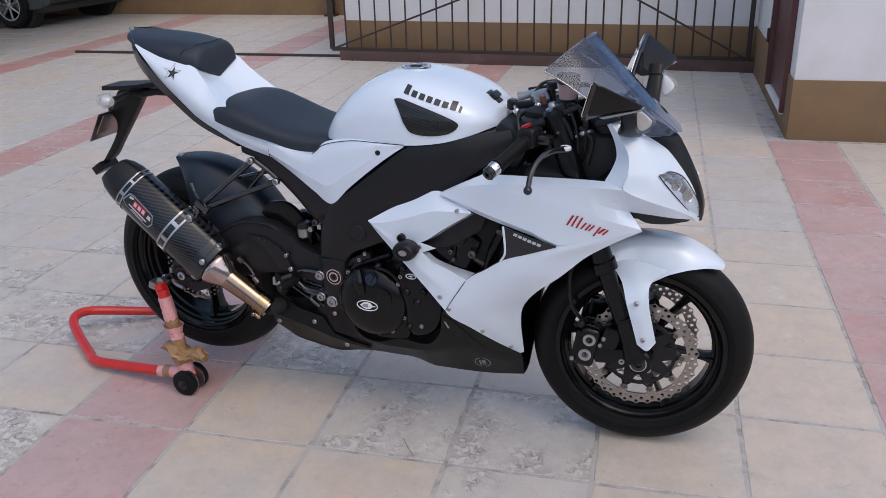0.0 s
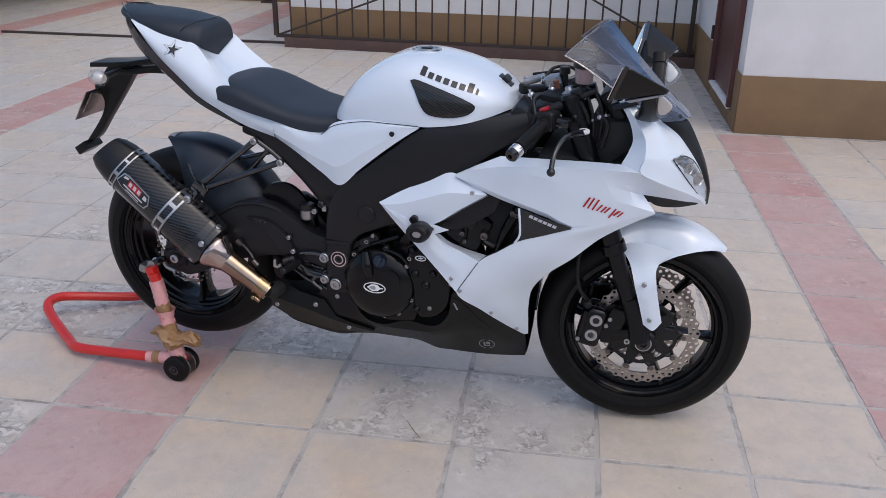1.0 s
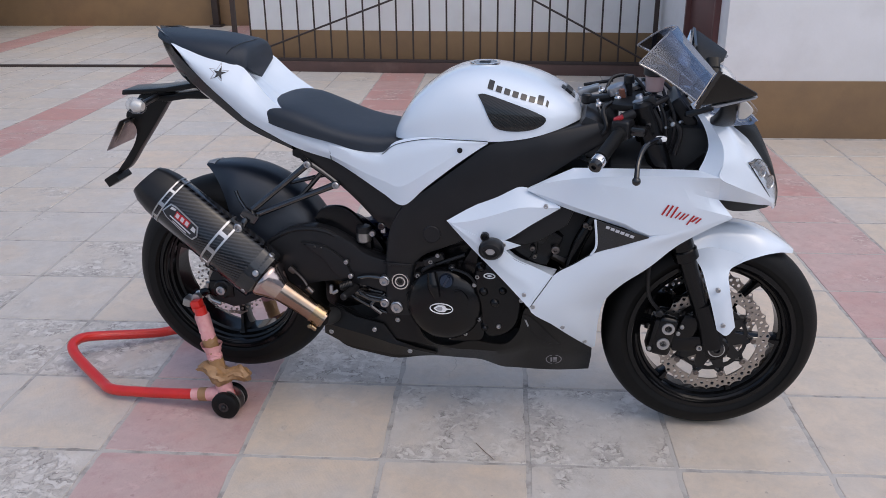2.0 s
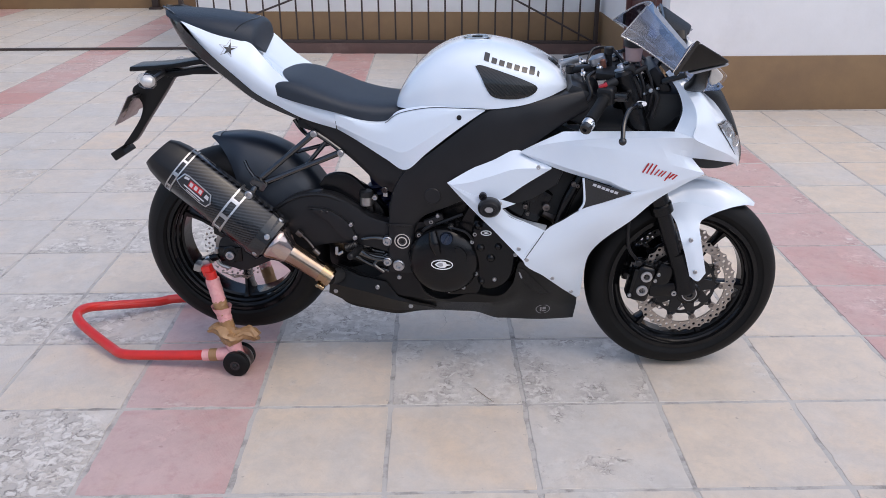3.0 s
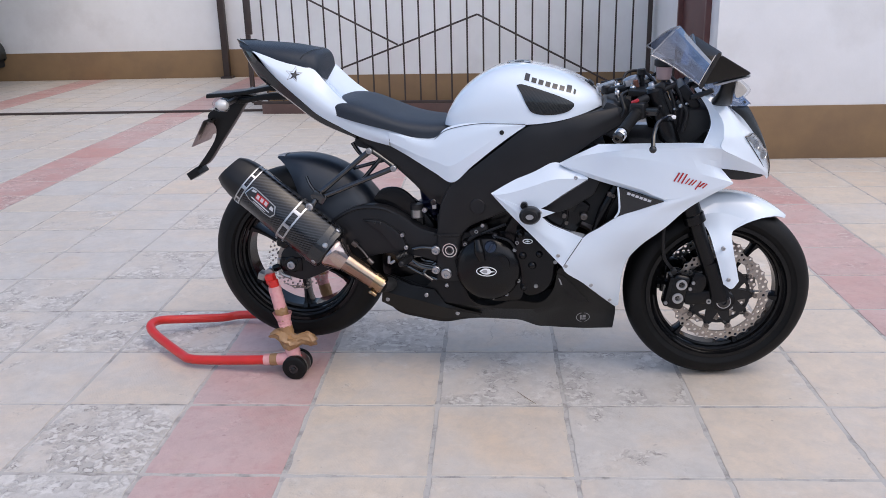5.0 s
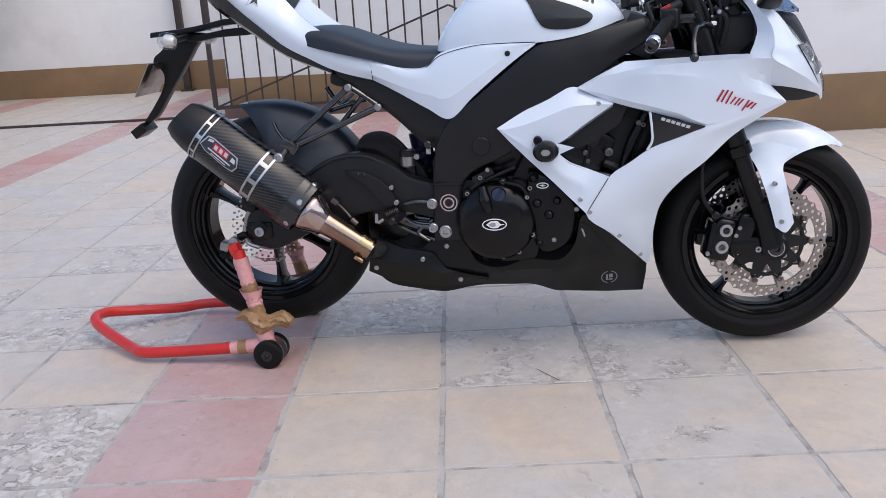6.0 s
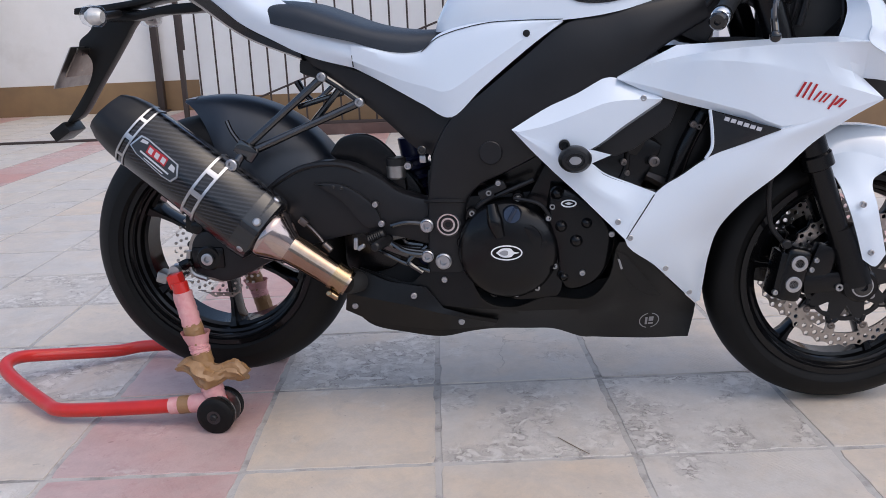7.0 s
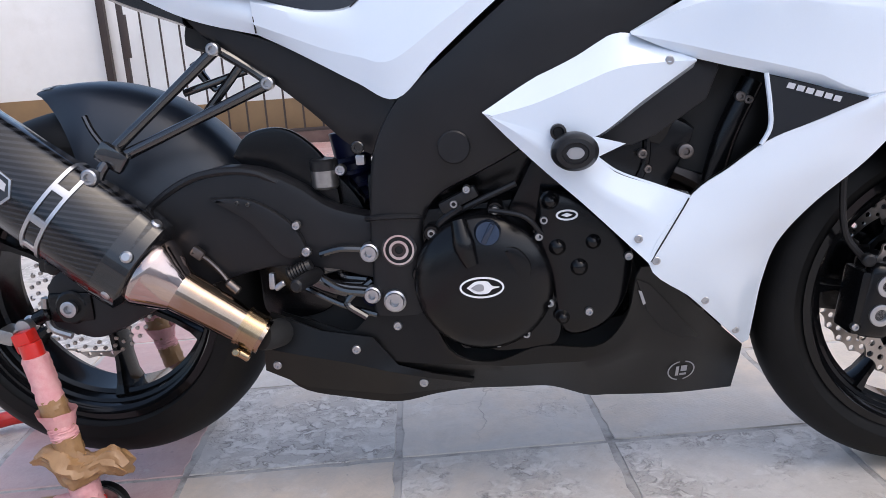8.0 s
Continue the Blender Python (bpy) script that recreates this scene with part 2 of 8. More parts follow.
    patch = ramp(spot, 0.52, 0.68)
    flake = times(ramp(lip.outputs["Fac"], 0.500, 0.545), patch)
    gap = nt.nodes.new("ShaderNodeMath")
    gap.operation = "ABSOLUTE"
    link(shifted(lip.outputs["Fac"], -0.505), gap.inputs[0])
    rimline = times(times(ramp(gap.outputs[0], 0.055, 0.015), noise_fac(19.0, 0.49, 0.58, 4, 0.6)), patch)
    colour = mixed(times(patch, 0.5), colour, tuple(c * 0.90 for c in worn))
    colour = mixed(times(flake, 0.22), colour, dark)
    colour = mixed(times(rimline, 0.85), colour, dark)
    fleck = times(ramp(lip.outputs["Fac"], 0.455, 0.40), patch)
    colour = mixed(times(fleck, 0.6), colour, (0.68, 0.65, 0.61))
    crust = times(noise_fac(7.5, 0.52, 0.575, 9, 0.7, 0.3), ramp(spot, 0.42, 0.60))
    colour = mixed(times(crust, 0.42), colour, tuple(min(0.72, c * 1.30) for c in worn))
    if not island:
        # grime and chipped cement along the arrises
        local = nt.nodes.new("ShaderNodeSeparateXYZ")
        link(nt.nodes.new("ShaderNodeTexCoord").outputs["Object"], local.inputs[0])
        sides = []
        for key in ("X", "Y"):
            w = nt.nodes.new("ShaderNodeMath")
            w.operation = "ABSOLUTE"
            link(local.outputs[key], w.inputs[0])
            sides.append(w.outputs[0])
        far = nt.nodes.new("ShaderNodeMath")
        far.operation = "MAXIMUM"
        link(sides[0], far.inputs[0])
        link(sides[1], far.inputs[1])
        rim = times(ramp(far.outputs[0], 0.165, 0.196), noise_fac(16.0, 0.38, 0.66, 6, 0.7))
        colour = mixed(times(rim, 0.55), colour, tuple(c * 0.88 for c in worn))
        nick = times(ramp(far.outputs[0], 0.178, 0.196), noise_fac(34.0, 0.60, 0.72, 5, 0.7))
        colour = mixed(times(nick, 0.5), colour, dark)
    # a few specks and thin hair cracks
    colour = mixed(times(noise_fac(48.0, 0.70, 0.75, 2, 0.5), 0.5), colour, dark)
    line = nt.nodes.new("ShaderNodeTexVoronoi")
    line.feature = "DISTANCE_TO_EDGE"
    line.inputs["Scale"].default_value = 3.4
    bend = nt.nodes.new("ShaderNodeTexNoise")
    bend.inputs["Scale"].default_value = 5.0
    bend.inputs["Detail"].default_value = 5.0
    link(co, bend.inputs["Vector"])
    add = nt.nodes.new("ShaderNodeMixRGB")
    add.blend_type = "ADD"
    add.inputs["Fac"].default_value = 0.22
    link(co, add.inputs["Color1"])
    link(bend.outputs["Color"], add.inputs["Color2"])
    link(add.outputs["Color"], line.inputs["Vector"])
    crack = times(ramp(line.outputs["Distance"], 0.008, 0.002), noise_fac(2.0, 0.62, 0.70, 2))
    colour = mixed(times(crack, 0.5), colour, dark)
    link(colour, b.inputs["Base Color"])
    b.inputs["Roughness"].default_value = 0.42
    b.inputs["Specular IOR Level"].default_value = 0.6
    # stamped weave: small groups of ribs, turned from cell to cell, worn away in part
    turned = nt.nodes.new("ShaderNodeMapping")
    turned.inputs["Rotation"].default_value = (0, 0, radians(52))
    link(co, turned.inputs["Vector"])
    ck = nt.nodes.new("ShaderNodeTexChecker")
    ck.inputs["Scale"].default_value = 36.0
    ck.inputs["Color1"].default_value, ck.inputs["Color2"].default_value = (0, 0, 0, 1), (1, 1, 1, 1)
    link(turned.outputs["Vector"], ck.inputs["Vector"])
    ribs = []
    for axis in ("X", "Y"):
        wv = nt.nodes.new("ShaderNodeTexWave")
        wv.bands_direction = axis
        wv.inputs["Scale"].default_value = 36.0
        link(turned.outputs["Vector"], wv.inputs["Vector"])
        ribs.append(wv.outputs["Fac"])
    weave = nt.nodes.new("ShaderNodeMix")
    link(ck.outputs["Fac"], weave.inputs["Factor"])
    link(ribs[0], weave.inputs["A"])
    link(ribs[1], weave.inputs["B"])
    stamped = times(weave.outputs["Result"], noise_fac(3.0, 0.50, 0.60, 4))
    fine = nt.nodes.new("ShaderNodeTexNoise")
    fine.inputs["Scale"].default_value, fine.inputs["Detail"].default_value = 160, 6
    link(co, fine.inputs["Vector"])
    normal = None
    for height, strength, depth, flip in ((fine.outputs["Fac"], 0.35, 0.002, False), (stamped, 0.22, 0.0010, False), (flake, 0.7, 0.003, True), (crack, 0.6, 0.003, True)):
        h = nt.nodes.new("ShaderNodeBump")
        h.invert = flip
        h.inputs["Strength"].default_value, h.inputs["Distance"].default_value = strength, depth
        link(height, h.inputs["Height"])
        if normal:
            link(normal, h.inputs["Normal"])
        normal = h.outputs["Normal"]
    link(normal, b.inputs["Normal"])
    return m


BEIGE = ((0.61, 0.52, 0.425), (0.62, 0.505, 0.395), (0.545, 0.512, 0.475), (0.21, 0.185, 0.165))
REDS = ((0.47, 0.245, 0.225), (0.50, 0.26, 0.23), (0.53, 0.38, 0.355), (0.25, 0.155, 0.145))
# far tiles: BEIGE greyed, with the sky's grazing reflection put into the colour
SKY_GREYED = ((0.565, 0.515, 0.455), (0.585, 0.510, 0.430), (0.535, 0.515, 0.490), (0.25, 0.225, 0.205))
TILE_FAR = tile_material("beige cement tiles", *SKY_GREYED, True, 0.10, -0.10)
TILES = {
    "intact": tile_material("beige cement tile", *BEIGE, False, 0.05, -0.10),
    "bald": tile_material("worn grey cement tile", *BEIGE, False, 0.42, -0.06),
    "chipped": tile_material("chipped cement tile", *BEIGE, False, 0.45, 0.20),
}
RED_TILE, RED_TILE_FAR = tile_material("red cement tile", *REDS, False, 0.42, 0.0), tile_material("red cement tiles", *REDS, True)

# ---- mesh tools ----
def part(name, bm, mat, parent=None, label="", kind="", crease=0.6):
    """Links a bmesh as one mesh object, under a thing or a part where one is given."""
    bmesh.ops.recalc_face_normals(bm, faces=bm.faces)
    for f in bm.faces:
        f.smooth = True
    for e in bm.edges:
        if len(e.link_faces) == 2 and e.calc_face_angle(0) > crease:
            e.smooth = False
    lots = islands(bm) if name in SINGLE else [None]
    for lot in lots:
        me = bpy.data.meshes.new(name)
        if lot is None or len(lots) == 1:
            bm.to_mesh(me)
        else:
            own = bm.copy()
            own.verts.ensure_lookup_table()
            bmesh.ops.delete(own, geom=[v for v in own.verts if v.index not in lot], context="VERTS")
            own.to_mesh(me)
            own.free()
        me.materials.append(mat)
        ob = new(name, me)
        if parent:
            ob.parent = parent
            ob.matrix_parent_inverse = Matrix.Translation(-parent.location)
        tagged(ob, label=label, kind=kind)
    bm.free()
    return ob


SINGLE = {"carrier_strut", "silencer_stay", "triple_clamp", "band_slot", "pedal_end", "shock_spring", "bolt", "screw", "engine_bolt", "rivet", "fork_cap", "piston_cap", "stay_bolt", "union", "engine_stud", "clamp_link", "header_pipe", "cable", "disc_rivet", "spoke", "boss", "hinge", "linkage_bolt", "axle_ring", "screen_bracket", "bracket_bolt", "name_block", "red_stroke", "model_bar", "badge_bar", "badge_line"}


def islands(bm):
    """The sets of vertex numbers that hang together."""
    bm.verts.index_update()
    left, out = set(bm.verts), []
    while left:
        stack, lot = [left.pop()], set()
        while stack:
            v = stack.pop()
            lot.add(v.index)
            for e in v.link_edges:
                w = e.other_vert(v)
                if w in left:
                    left.discard(w)
                    stack.append(w)
        out.append(lot)
    return out


def thing(name, at, label, category, group="", kind=""):
    """An empty at a thing's base, which carries its parts."""
    ob = new(name)
    ob.location = at
    ob.empty_display_size = 0.1
    return tagged(ob, label, category, group, kind)


def spline(pts, n):
    """n points on a smooth curve through the given ones, evenly by their index."""
    p = np.array(pts, float)
    if len(p) == 1:
        return np.repeat(p, n, 0)
    if len(p) == 2:
        return p[0] + np.linspace(0, 1, n)[:, None] * (p[1] - p[0])
    q = np.vstack([2 * p[0] - p[1], p, 2 * p[-1] - p[-2]])
    out = []
    for t in np.linspace(0, len(p) - 1, n):
        i = min(int(t), len(p) - 2)
        u = t - i
        a, b, c, d = q[i:i + 4]
        out.append(0.5 * (2 * b + (c - a) * u + (2 * a - 5 * b + 4 * c - d) * u * u + (3 * b - a - 3 * c + d) * u ** 3))
    return np.array(out)


def polyline(pts, n):
    p = np.array(pts, float)
    t = np.linspace(0, len(p) - 1, n)
    return np.array([np.interp(t, range(len(p)), p[:, k]) for k in range(p.shape[1])]).T


def skin(bm, rows, wrap=False):
    """Faces between rows of points of equal number."""
    v = [[bm.verts.new(p) for p in r] for r in rows]
    n = len(rows[0])
    for a, b in zip(v, v[1:]):
        for i in range(n if wrap else n - 1):
            q = (a[i], a[(i + 1) % n], b[(i + 1) % n], b[i])
            bm.faces.new(q)
    return v


def cap(bm, ring):
    try:
        bm.faces.new(ring)
    except ValueError:
        pass


def loft(curves, n=28, m=3, thick=0.004, side=1, straight=False, bm=None, line=False):
    """A sheet through curves of (x, half-width, z); side -1 lays it on the right flank, 1 on the left. straight: creases at the inner curves."""
    bm = bm or bmesh.new()
    cs = [(polyline if line else spline)([(x, side * w, z) for x, w, z in c], n) for c in curves]
    k = m * (len(cs) - 1) + 1
    across = polyline if straight else spline
    rows = [across([c[i] for c in cs], k) for i in range(n)]
    sub = bmesh.new()
    skin(sub, rows)
    bmesh.ops.remove_doubles(sub, verts=sub.verts, dist=0.0004)
    bmesh.ops.recalc_face_normals(sub, faces=sub.faces)
    out = sum((f.normal.y * f.calc_area() for f in sub.faces)) * side
    if out < 0:
        bmesh.ops.reverse_faces(sub, faces=sub.faces)
    if thick:
        bmesh.ops.solidify(sub, geom=sub.faces[:], thickness=thick)
    me = bpy.data.meshes.new("t")
    sub.to_mesh(me)
    sub.free()
    bm.from_mesh(me)
    bpy.data.meshes.remove(me)
    return bm


def frame_of(axis):
    w = Vector(axis).normalized()
    u = w.orthogonal().normalized()
    return u, w.cross(u), w


def lathe(bm, at, axis, profile, seg=24):
    """Turns (distance along the axis, radius) round the axis, and closes the ends."""
    u, v, w = frame_of(axis)
    at = Vector(at)
    rings = []
    for d, r in profile:
        rings.append([bm.verts.new(at + w * d + (u * math.cos(a) + v * math.sin(a)) * max(r, 1e-5)) for a in (2 * math.pi * i / seg for i in range(seg))])
    for a, b in zip(rings, rings[1:]):
        for i in range(seg):
            bm.faces.new((a[i], a[(i + 1) % seg], b[(i + 1) % seg], b[i]))
    if profile[0] != profile[-1]:
        bm.faces.new(rings[0])
        bm.faces.new(rings[-1])
    return bm


def rod(bm, p0, p1, r, r1=None, seg=16, edge=None):
    """A round bar with softened ends."""
    p0, p1 = Vector(p0), Vector(p1)
    d, r1 = (p1 - p0).length, r if r1 is None else r1
    e = min(d * 0.25, r * 0.3) if edge is None else edge
    return lathe(bm, p0, p1 - p0, [(0, r - e), (e, r), (d - e, r1), (d, r1 - e)], seg)


def tube(bm, pts, r, n=24, seg=10, smooth=True, radii=None):
    """A bent round bar along a curve."""
    p = [Vector(q) for q in (spline if smooth else polyline)(pts, n)]
    tang = [(p[min(i + 1, n - 1)] - p[max(i - 1, 0)]).normalized() for i in range(n)]
    u = tang[0].orthogonal().normalized()
    rows = []
    for i in range(n):
        u = (u - tang[i] * u.dot(tang[i])).normalized()
        v = tang[i].cross(u)
        ri = r if radii is None else float(np.interp(i / (n - 1), np.linspace(0, 1, len(radii)), radii))
        rows.append([p[i] + (u * math.cos(a) + v * math.sin(a)) * ri for a in (2 * math.pi * k / seg for k in range(seg))])
    v = skin(bm, rows, True)
    bm.faces.new(v[0])
    bm.faces.new(v[-1])
    return bm


def box(bm, at, size, turn=(0, 0, 0), bevel=0.004, seg=2):
    sub = bmesh.ops.create_cube(bm, size=1, matrix=pose(*at, *turn) @ Matrix.Diagonal((*size, 1)))["verts"]
    if bevel:
        es = list({e for v in sub for e in v.link_edges})
        bmesh.ops.bevel(bm, geom=es, offset=bevel, segments=seg, affect="EDGES", profile=0.6)
    return bm


def slab(bm, outline, y0, y1, holes=(), bevel=0.0, at=None):
    """A plate cut from an outline of (x, z), from y0 to y1, with holes through it; at: a matrix that lays it elsewhere."""
    sub = bmesh.new()
    for loop in (outline, *holes):
        vs = [sub.verts.new((x, y0, z)) for x, z in loop]
        for i in range(len(vs)):
            sub.edges.new((vs[i - 1], vs[i]))
    bmesh.ops.triangle_fill(sub, use_beauty=True, use_dissolve=False, edges=sub.edges[:])
    ext = bmesh.ops.extrude_face_region(sub, geom=sub.faces[:])["geom"]
    bmesh.ops.translate(sub, vec=(0, y1 - y0, 0), verts=[g for g in ext if isinstance(g, bmesh.types.BMVert)])
    bmesh.ops.recalc_face_normals(sub, faces=sub.faces)
    if bevel:
        es = [e for e in sub.edges if len(e.link_faces) == 2 and e.calc_face_angle(0) > 1.2]
        bmesh.ops.bevel(sub, geom=es, offset=bevel, segments=2, affect="EDGES", profile=0.6)
    if at:
        bmesh.ops.transform(sub, matrix=at, verts=sub.verts)
    me = bpy.data.meshes.new("t")
    sub.to_mesh(me)
    sub.free()
    bm.from_mesh(me)
    bpy.data.meshes.remove(me)
    return bm


def circle(x, z, r, n=16, turn=0.0):
    return [(x + r * math.cos(turn + 2 * math.pi * i / n), z + r * math.sin(turn + 2 * math.pi * i / n)) for i in range(n)]


def smooth_outline(pts, n):
    p = list(pts) + [pts[0]]
    q = spline([(x, 0, z) for x, z in p], n + 1)[:-1]
    return [(a[0], a[2]) for a in q]


def hull_loft(bm, stations, e=0.62, seg=20, floor=True):
    """A rounded body along x from stations (x, z low, z top, half-width): each section a squarish arch."""
    rows = []
    for x, zl, zt, w in stations:
        r = []
        for i in range(seg + 1):
            a = math.pi * i / seg
            c, s = math.cos(a), math.sin(a)
            r.append((x, -w * math.copysign(abs(c) ** e, c), zl + (zt - zl) * abs(s) ** e))
        rows.append(r)
    v = skin(bm, rows)
    if floor:
        for a, b in zip(v, v[1:]):
            bm.faces.new((a[0], a[-1], b[-1], b[0]))
    cap(bm, v[0])
    cap(bm, v[-1])
    return bm


def surface(*obs):
    """A tree to find the outer flank of some parts, looking along y."""
    from mathutils.bvhtree import BVHTree
    verts, polys = [], []
    for ob in obs:
        k = len(verts)
        verts += [v.co.copy() for v in ob.data.vertices]
        polys += [[k + i for i in p.vertices] for p in ob.data.polygons]
    return BVHTree.FromPolygons(verts, polys)


def decal(name, shapes, tree, mat, parent, label="", side=-1, lift=0.0018):
    """Thin flat shapes laid on a flank: outlines of (x, z), pressed on along y."""
    bm = bmesh.new()
    for outline in shapes:
        sub = bmesh.new()
        vs = [sub.verts.new((x, 0, z)) for x, z in outline]
        for i in range(len(vs)):
            sub.edges.new((vs[i - 1], vs[i]))
        bmesh.ops.triangle_fill(sub, use_beauty=True, edges=sub.edges[:])
        for _ in range(4):
            long = [e for e in sub.edges if e.calc_length() > 0.007]
            if long:
                bmesh.ops.subdivide_edges(sub, edges=long, cuts=1)
        bmesh.ops.triangulate(sub, faces=sub.faces)
        bad = []
        for v in sub.verts:
            hit = tree.ray_cast(Vector((v.co.x, side * 2.0, v.co.z)), Vector((0, -side, 0)))[0]
            if hit is None:
                bad.append(v)
            else:
                v.co.y = hit.y + side * lift
        bmesh.ops.delete(sub, geom=bad, context="VERTS")
        me = bpy.data.meshes.new("t")
        sub.to_mesh(me)
        sub.free()
        bm.from_mesh(me)
        bpy.data.meshes.remove(me)
    return part(name, bm, mat, parent, label)


def bolt(bm, at, axis, r=0.007, h=0.005, seg=12):
    """A socket-headed screw."""
    return lathe(bm, at, axis, [(-0.004, r), (h * 0.7, r), (h, r * 0.82), (h, r * 0.5), (h * 0.4, r * 0.45), (h * 0.4, 0)], seg)

# ---- the yard: walls, gate, door ----
YARD = pose(0, 0, 0, 0, 0, 7.3)  # the paving and the walls stand at this turn to the motorcycle


def yard_part(name, bm, mat, parent=None, label="", kind="", at=YARD):
    bmesh.ops.transform(bm, matrix=at, verts=bm.verts)
    return part(name, bm, mat, parent, label, kind)


def wall_block(name, u0, u1, v0, v1, z0, z1, mat, label, parent=None, at=YARD):
    bm = box(bmesh.new(), ((u0 + u1) / 2, (v0 + v1) / 2, (z0 + z1) / 2), (u1 - u0, v1 - v0, z1 - z0), bevel=0.008)
    ob = yard_part(name, bm, mat, parent, label, at=at)
    return ob if parent else tagged(ob, category="wall", kind="structure")


RIGHT_V, RECESS_U, FAR_V = 3.215, 2.21, 9.1
BACK_V = 5.84
GATE_LINE = YARD @ pose(0.06, 5.54, 0, 0, 0, -3.9)  # the gate and the wall behind it stand a little askew
wall_top = 2.3
w = wall_block("wall_right", RECESS_U, 9.0, RIGHT_V, RIGHT_V + 0.215, -0.05, wall_top, WHITE_WALL, "white plastered yard wall above a brown painted band")
bm = box(bmesh.new(), ((RECESS_U + 9.0) / 2 - 0.003, RIGHT_V - 0.004, 0.16), (9.0 - RECESS_U + 0.006, 0.012, 0.42), bevel=0.003)
yard_part("wall_band", bm, BAND, w, "ochre brown painted band")
# the side of the recess, with the door's opening in it
DOOR_V0, DOOR_V1, DOOR_Z0, DOOR_Z1 = 3.47, 4.37, 0.115, 2.12
w = wall_block("wall_recess", RECESS_U, RECESS_U + 0.25, DOOR_V1, BACK_V, -0.05, wall_top, WHITE_WALL, "white side wall of the gate recess with a brown band")
for v0, v1, z0, z1 in ((RIGHT_V + 0.215, DOOR_V1, DOOR_Z1, wall_top), (RIGHT_V + 0.215, DOOR_V1, -0.05, DOOR_Z0 - 0.02)):
    wall_block("wall_piece", RECESS_U + 0.001, RECESS_U + 0.25, v0, v1, z0, z1, WHITE_WALL, "", w)
for v0, v1, z1 in ((DOOR_V1 + 0.004, BACK_V, 0.365), (DOOR_V0 - 0.05, DOOR_V1 + 0.004, 0.095), (RIGHT_V + 0.012, DOOR_V0 - 0.05, 0.37)):
    bm = box(bmesh.new(), (RECESS_U - 0.004, (v0 + v1) / 2, z1 / 2 - 0.025), (0.012, v1 - v0, z1 + 0.05), bevel=0.003)
    yard_part("wall_band", bm, BAND, w, "ochre brown painted band")
door = tagged(yard_part("door_1", box(bmesh.new(), (RECESS_U + 0.02, (DOOR_V0 + DOOR_V1) / 2, (DOOR_Z0 + DOOR_Z1) / 2), (0.04, DOOR_V1 - DOOR_V0 - 0.08, DOOR_Z1 - DOOR_Z0 - 0.04), bevel=0.004), MAROON), "closed maroon painted metal door in the recess wall", "door", kind="structure")
bm = bmesh.new()
for v in (DOOR_V0 - 0.03, DOOR_V1 - 0.02):
    box(bm, (RECESS_U + 0.0, v, (DOOR_Z0 + DOOR_Z1) / 2), (0.075, 0.04, DOOR_Z1 - DOOR_Z0), bevel=0.004)
box(bm, (RECESS_U, (DOOR_V0 + DOOR_V1) / 2, DOOR_Z1), (0.075, DOOR_V1 - DOOR_V0, 0.04), bevel=0.004)
yard_part("door_frame", bm, MAROON, door, "maroon metal door frame")
bm = box(bmesh.new(), (RECESS_U - 0.002, (DOOR_V0 + DOOR_V1) / 2, DOOR_Z0 - 0.01), (0.05, DOOR_V1 - DOOR_V0, 0.025), bevel=0.003)
yard_part("door_sill", bm, WHITE_WALL, door)
bm = bmesh.new()
for z in (0.42, 1.1, 1.8):
    rod(bm, (RECESS_U - 0.045, DOOR_V1 - 0.02, z), (RECESS_U - 0.045, DOOR_V1 - 0.02, z + 0.1), 0.012)
yard_part("hinge", bm, GATE_METAL, door)
# the wall behind the sliding gate, and the far wall
BLOCK_U = -1.62
w = wall_block("wall_back", -1.70, RECESS_U + 0.25, 0.195, 0.5, -0.05, wall_top, WHITE_WALL, "white plastered wall behind the gate with a brown band", at=GATE_LINE)
bm = box(bmesh.new(), (0.24, 0.191, 0.155), (3.87, 0.012, 0.41), bevel=0.003)
yard_part("wall_band", bm, BAND, w, "ochre brown painted band", at=GATE_LINE)
w = wall_block("wall_side", BLOCK_U, BLOCK_U + 0.3, BACK_V + 0.35, FAR_V, -0.05, wall_top, WHITE_WALL, "white plastered side wall of the passage")
bm = box(bmesh.new(), (BLOCK_U - 0.004, (BACK_V + FAR_V) / 2 + 0.15, 0.165), (0.012, FAR_V - BACK_V - 0.32, 0.43), bevel=0.003)
yard_part("wall_band", bm, BAND, w)
w = wall_block("wall_far", -16.0, BLOCK_U, FAR_V, FAR_V + 0.3, -0.05, wall_top, WHITE_WALL, "white plastered far wall above a brown painted band")
bm = box(bmesh.new(), ((BLOCK_U - 16) / 2, FAR_V - 0.004, 0.165), (BLOCK_U + 16 - 0.02, 0.012, 0.43), bevel=0.003)
yard_part("wall_band", bm, BAND, w, "ochre brown painted band")
for name, u0, u1, v0, v1 in (("wall_left", -16.3, -16.0, -9.0, FAR_V), ("wall_behind", -16.3, 9.3, -9.3, -9.0), ("wall_east", 9.0, 9.3, -9.0, RIGHT_V)):
    wall_block(name, u0, u1, v0, v1, -0.05, 2.6, WHITE_WALL, "plain white plastered boundary wall of the yard")
# unseen flat roof, added to keep sky light off the parking corner
bm = box(bmesh.new(), (-10.4, 6.6, 2.36), (11.6, 5.0, 0.12), bevel=0.01)
tagged(yard_part("carport_roof", bm, STONE), "unseen flat roof added to shade the parking corner", "roof", kind="structure")
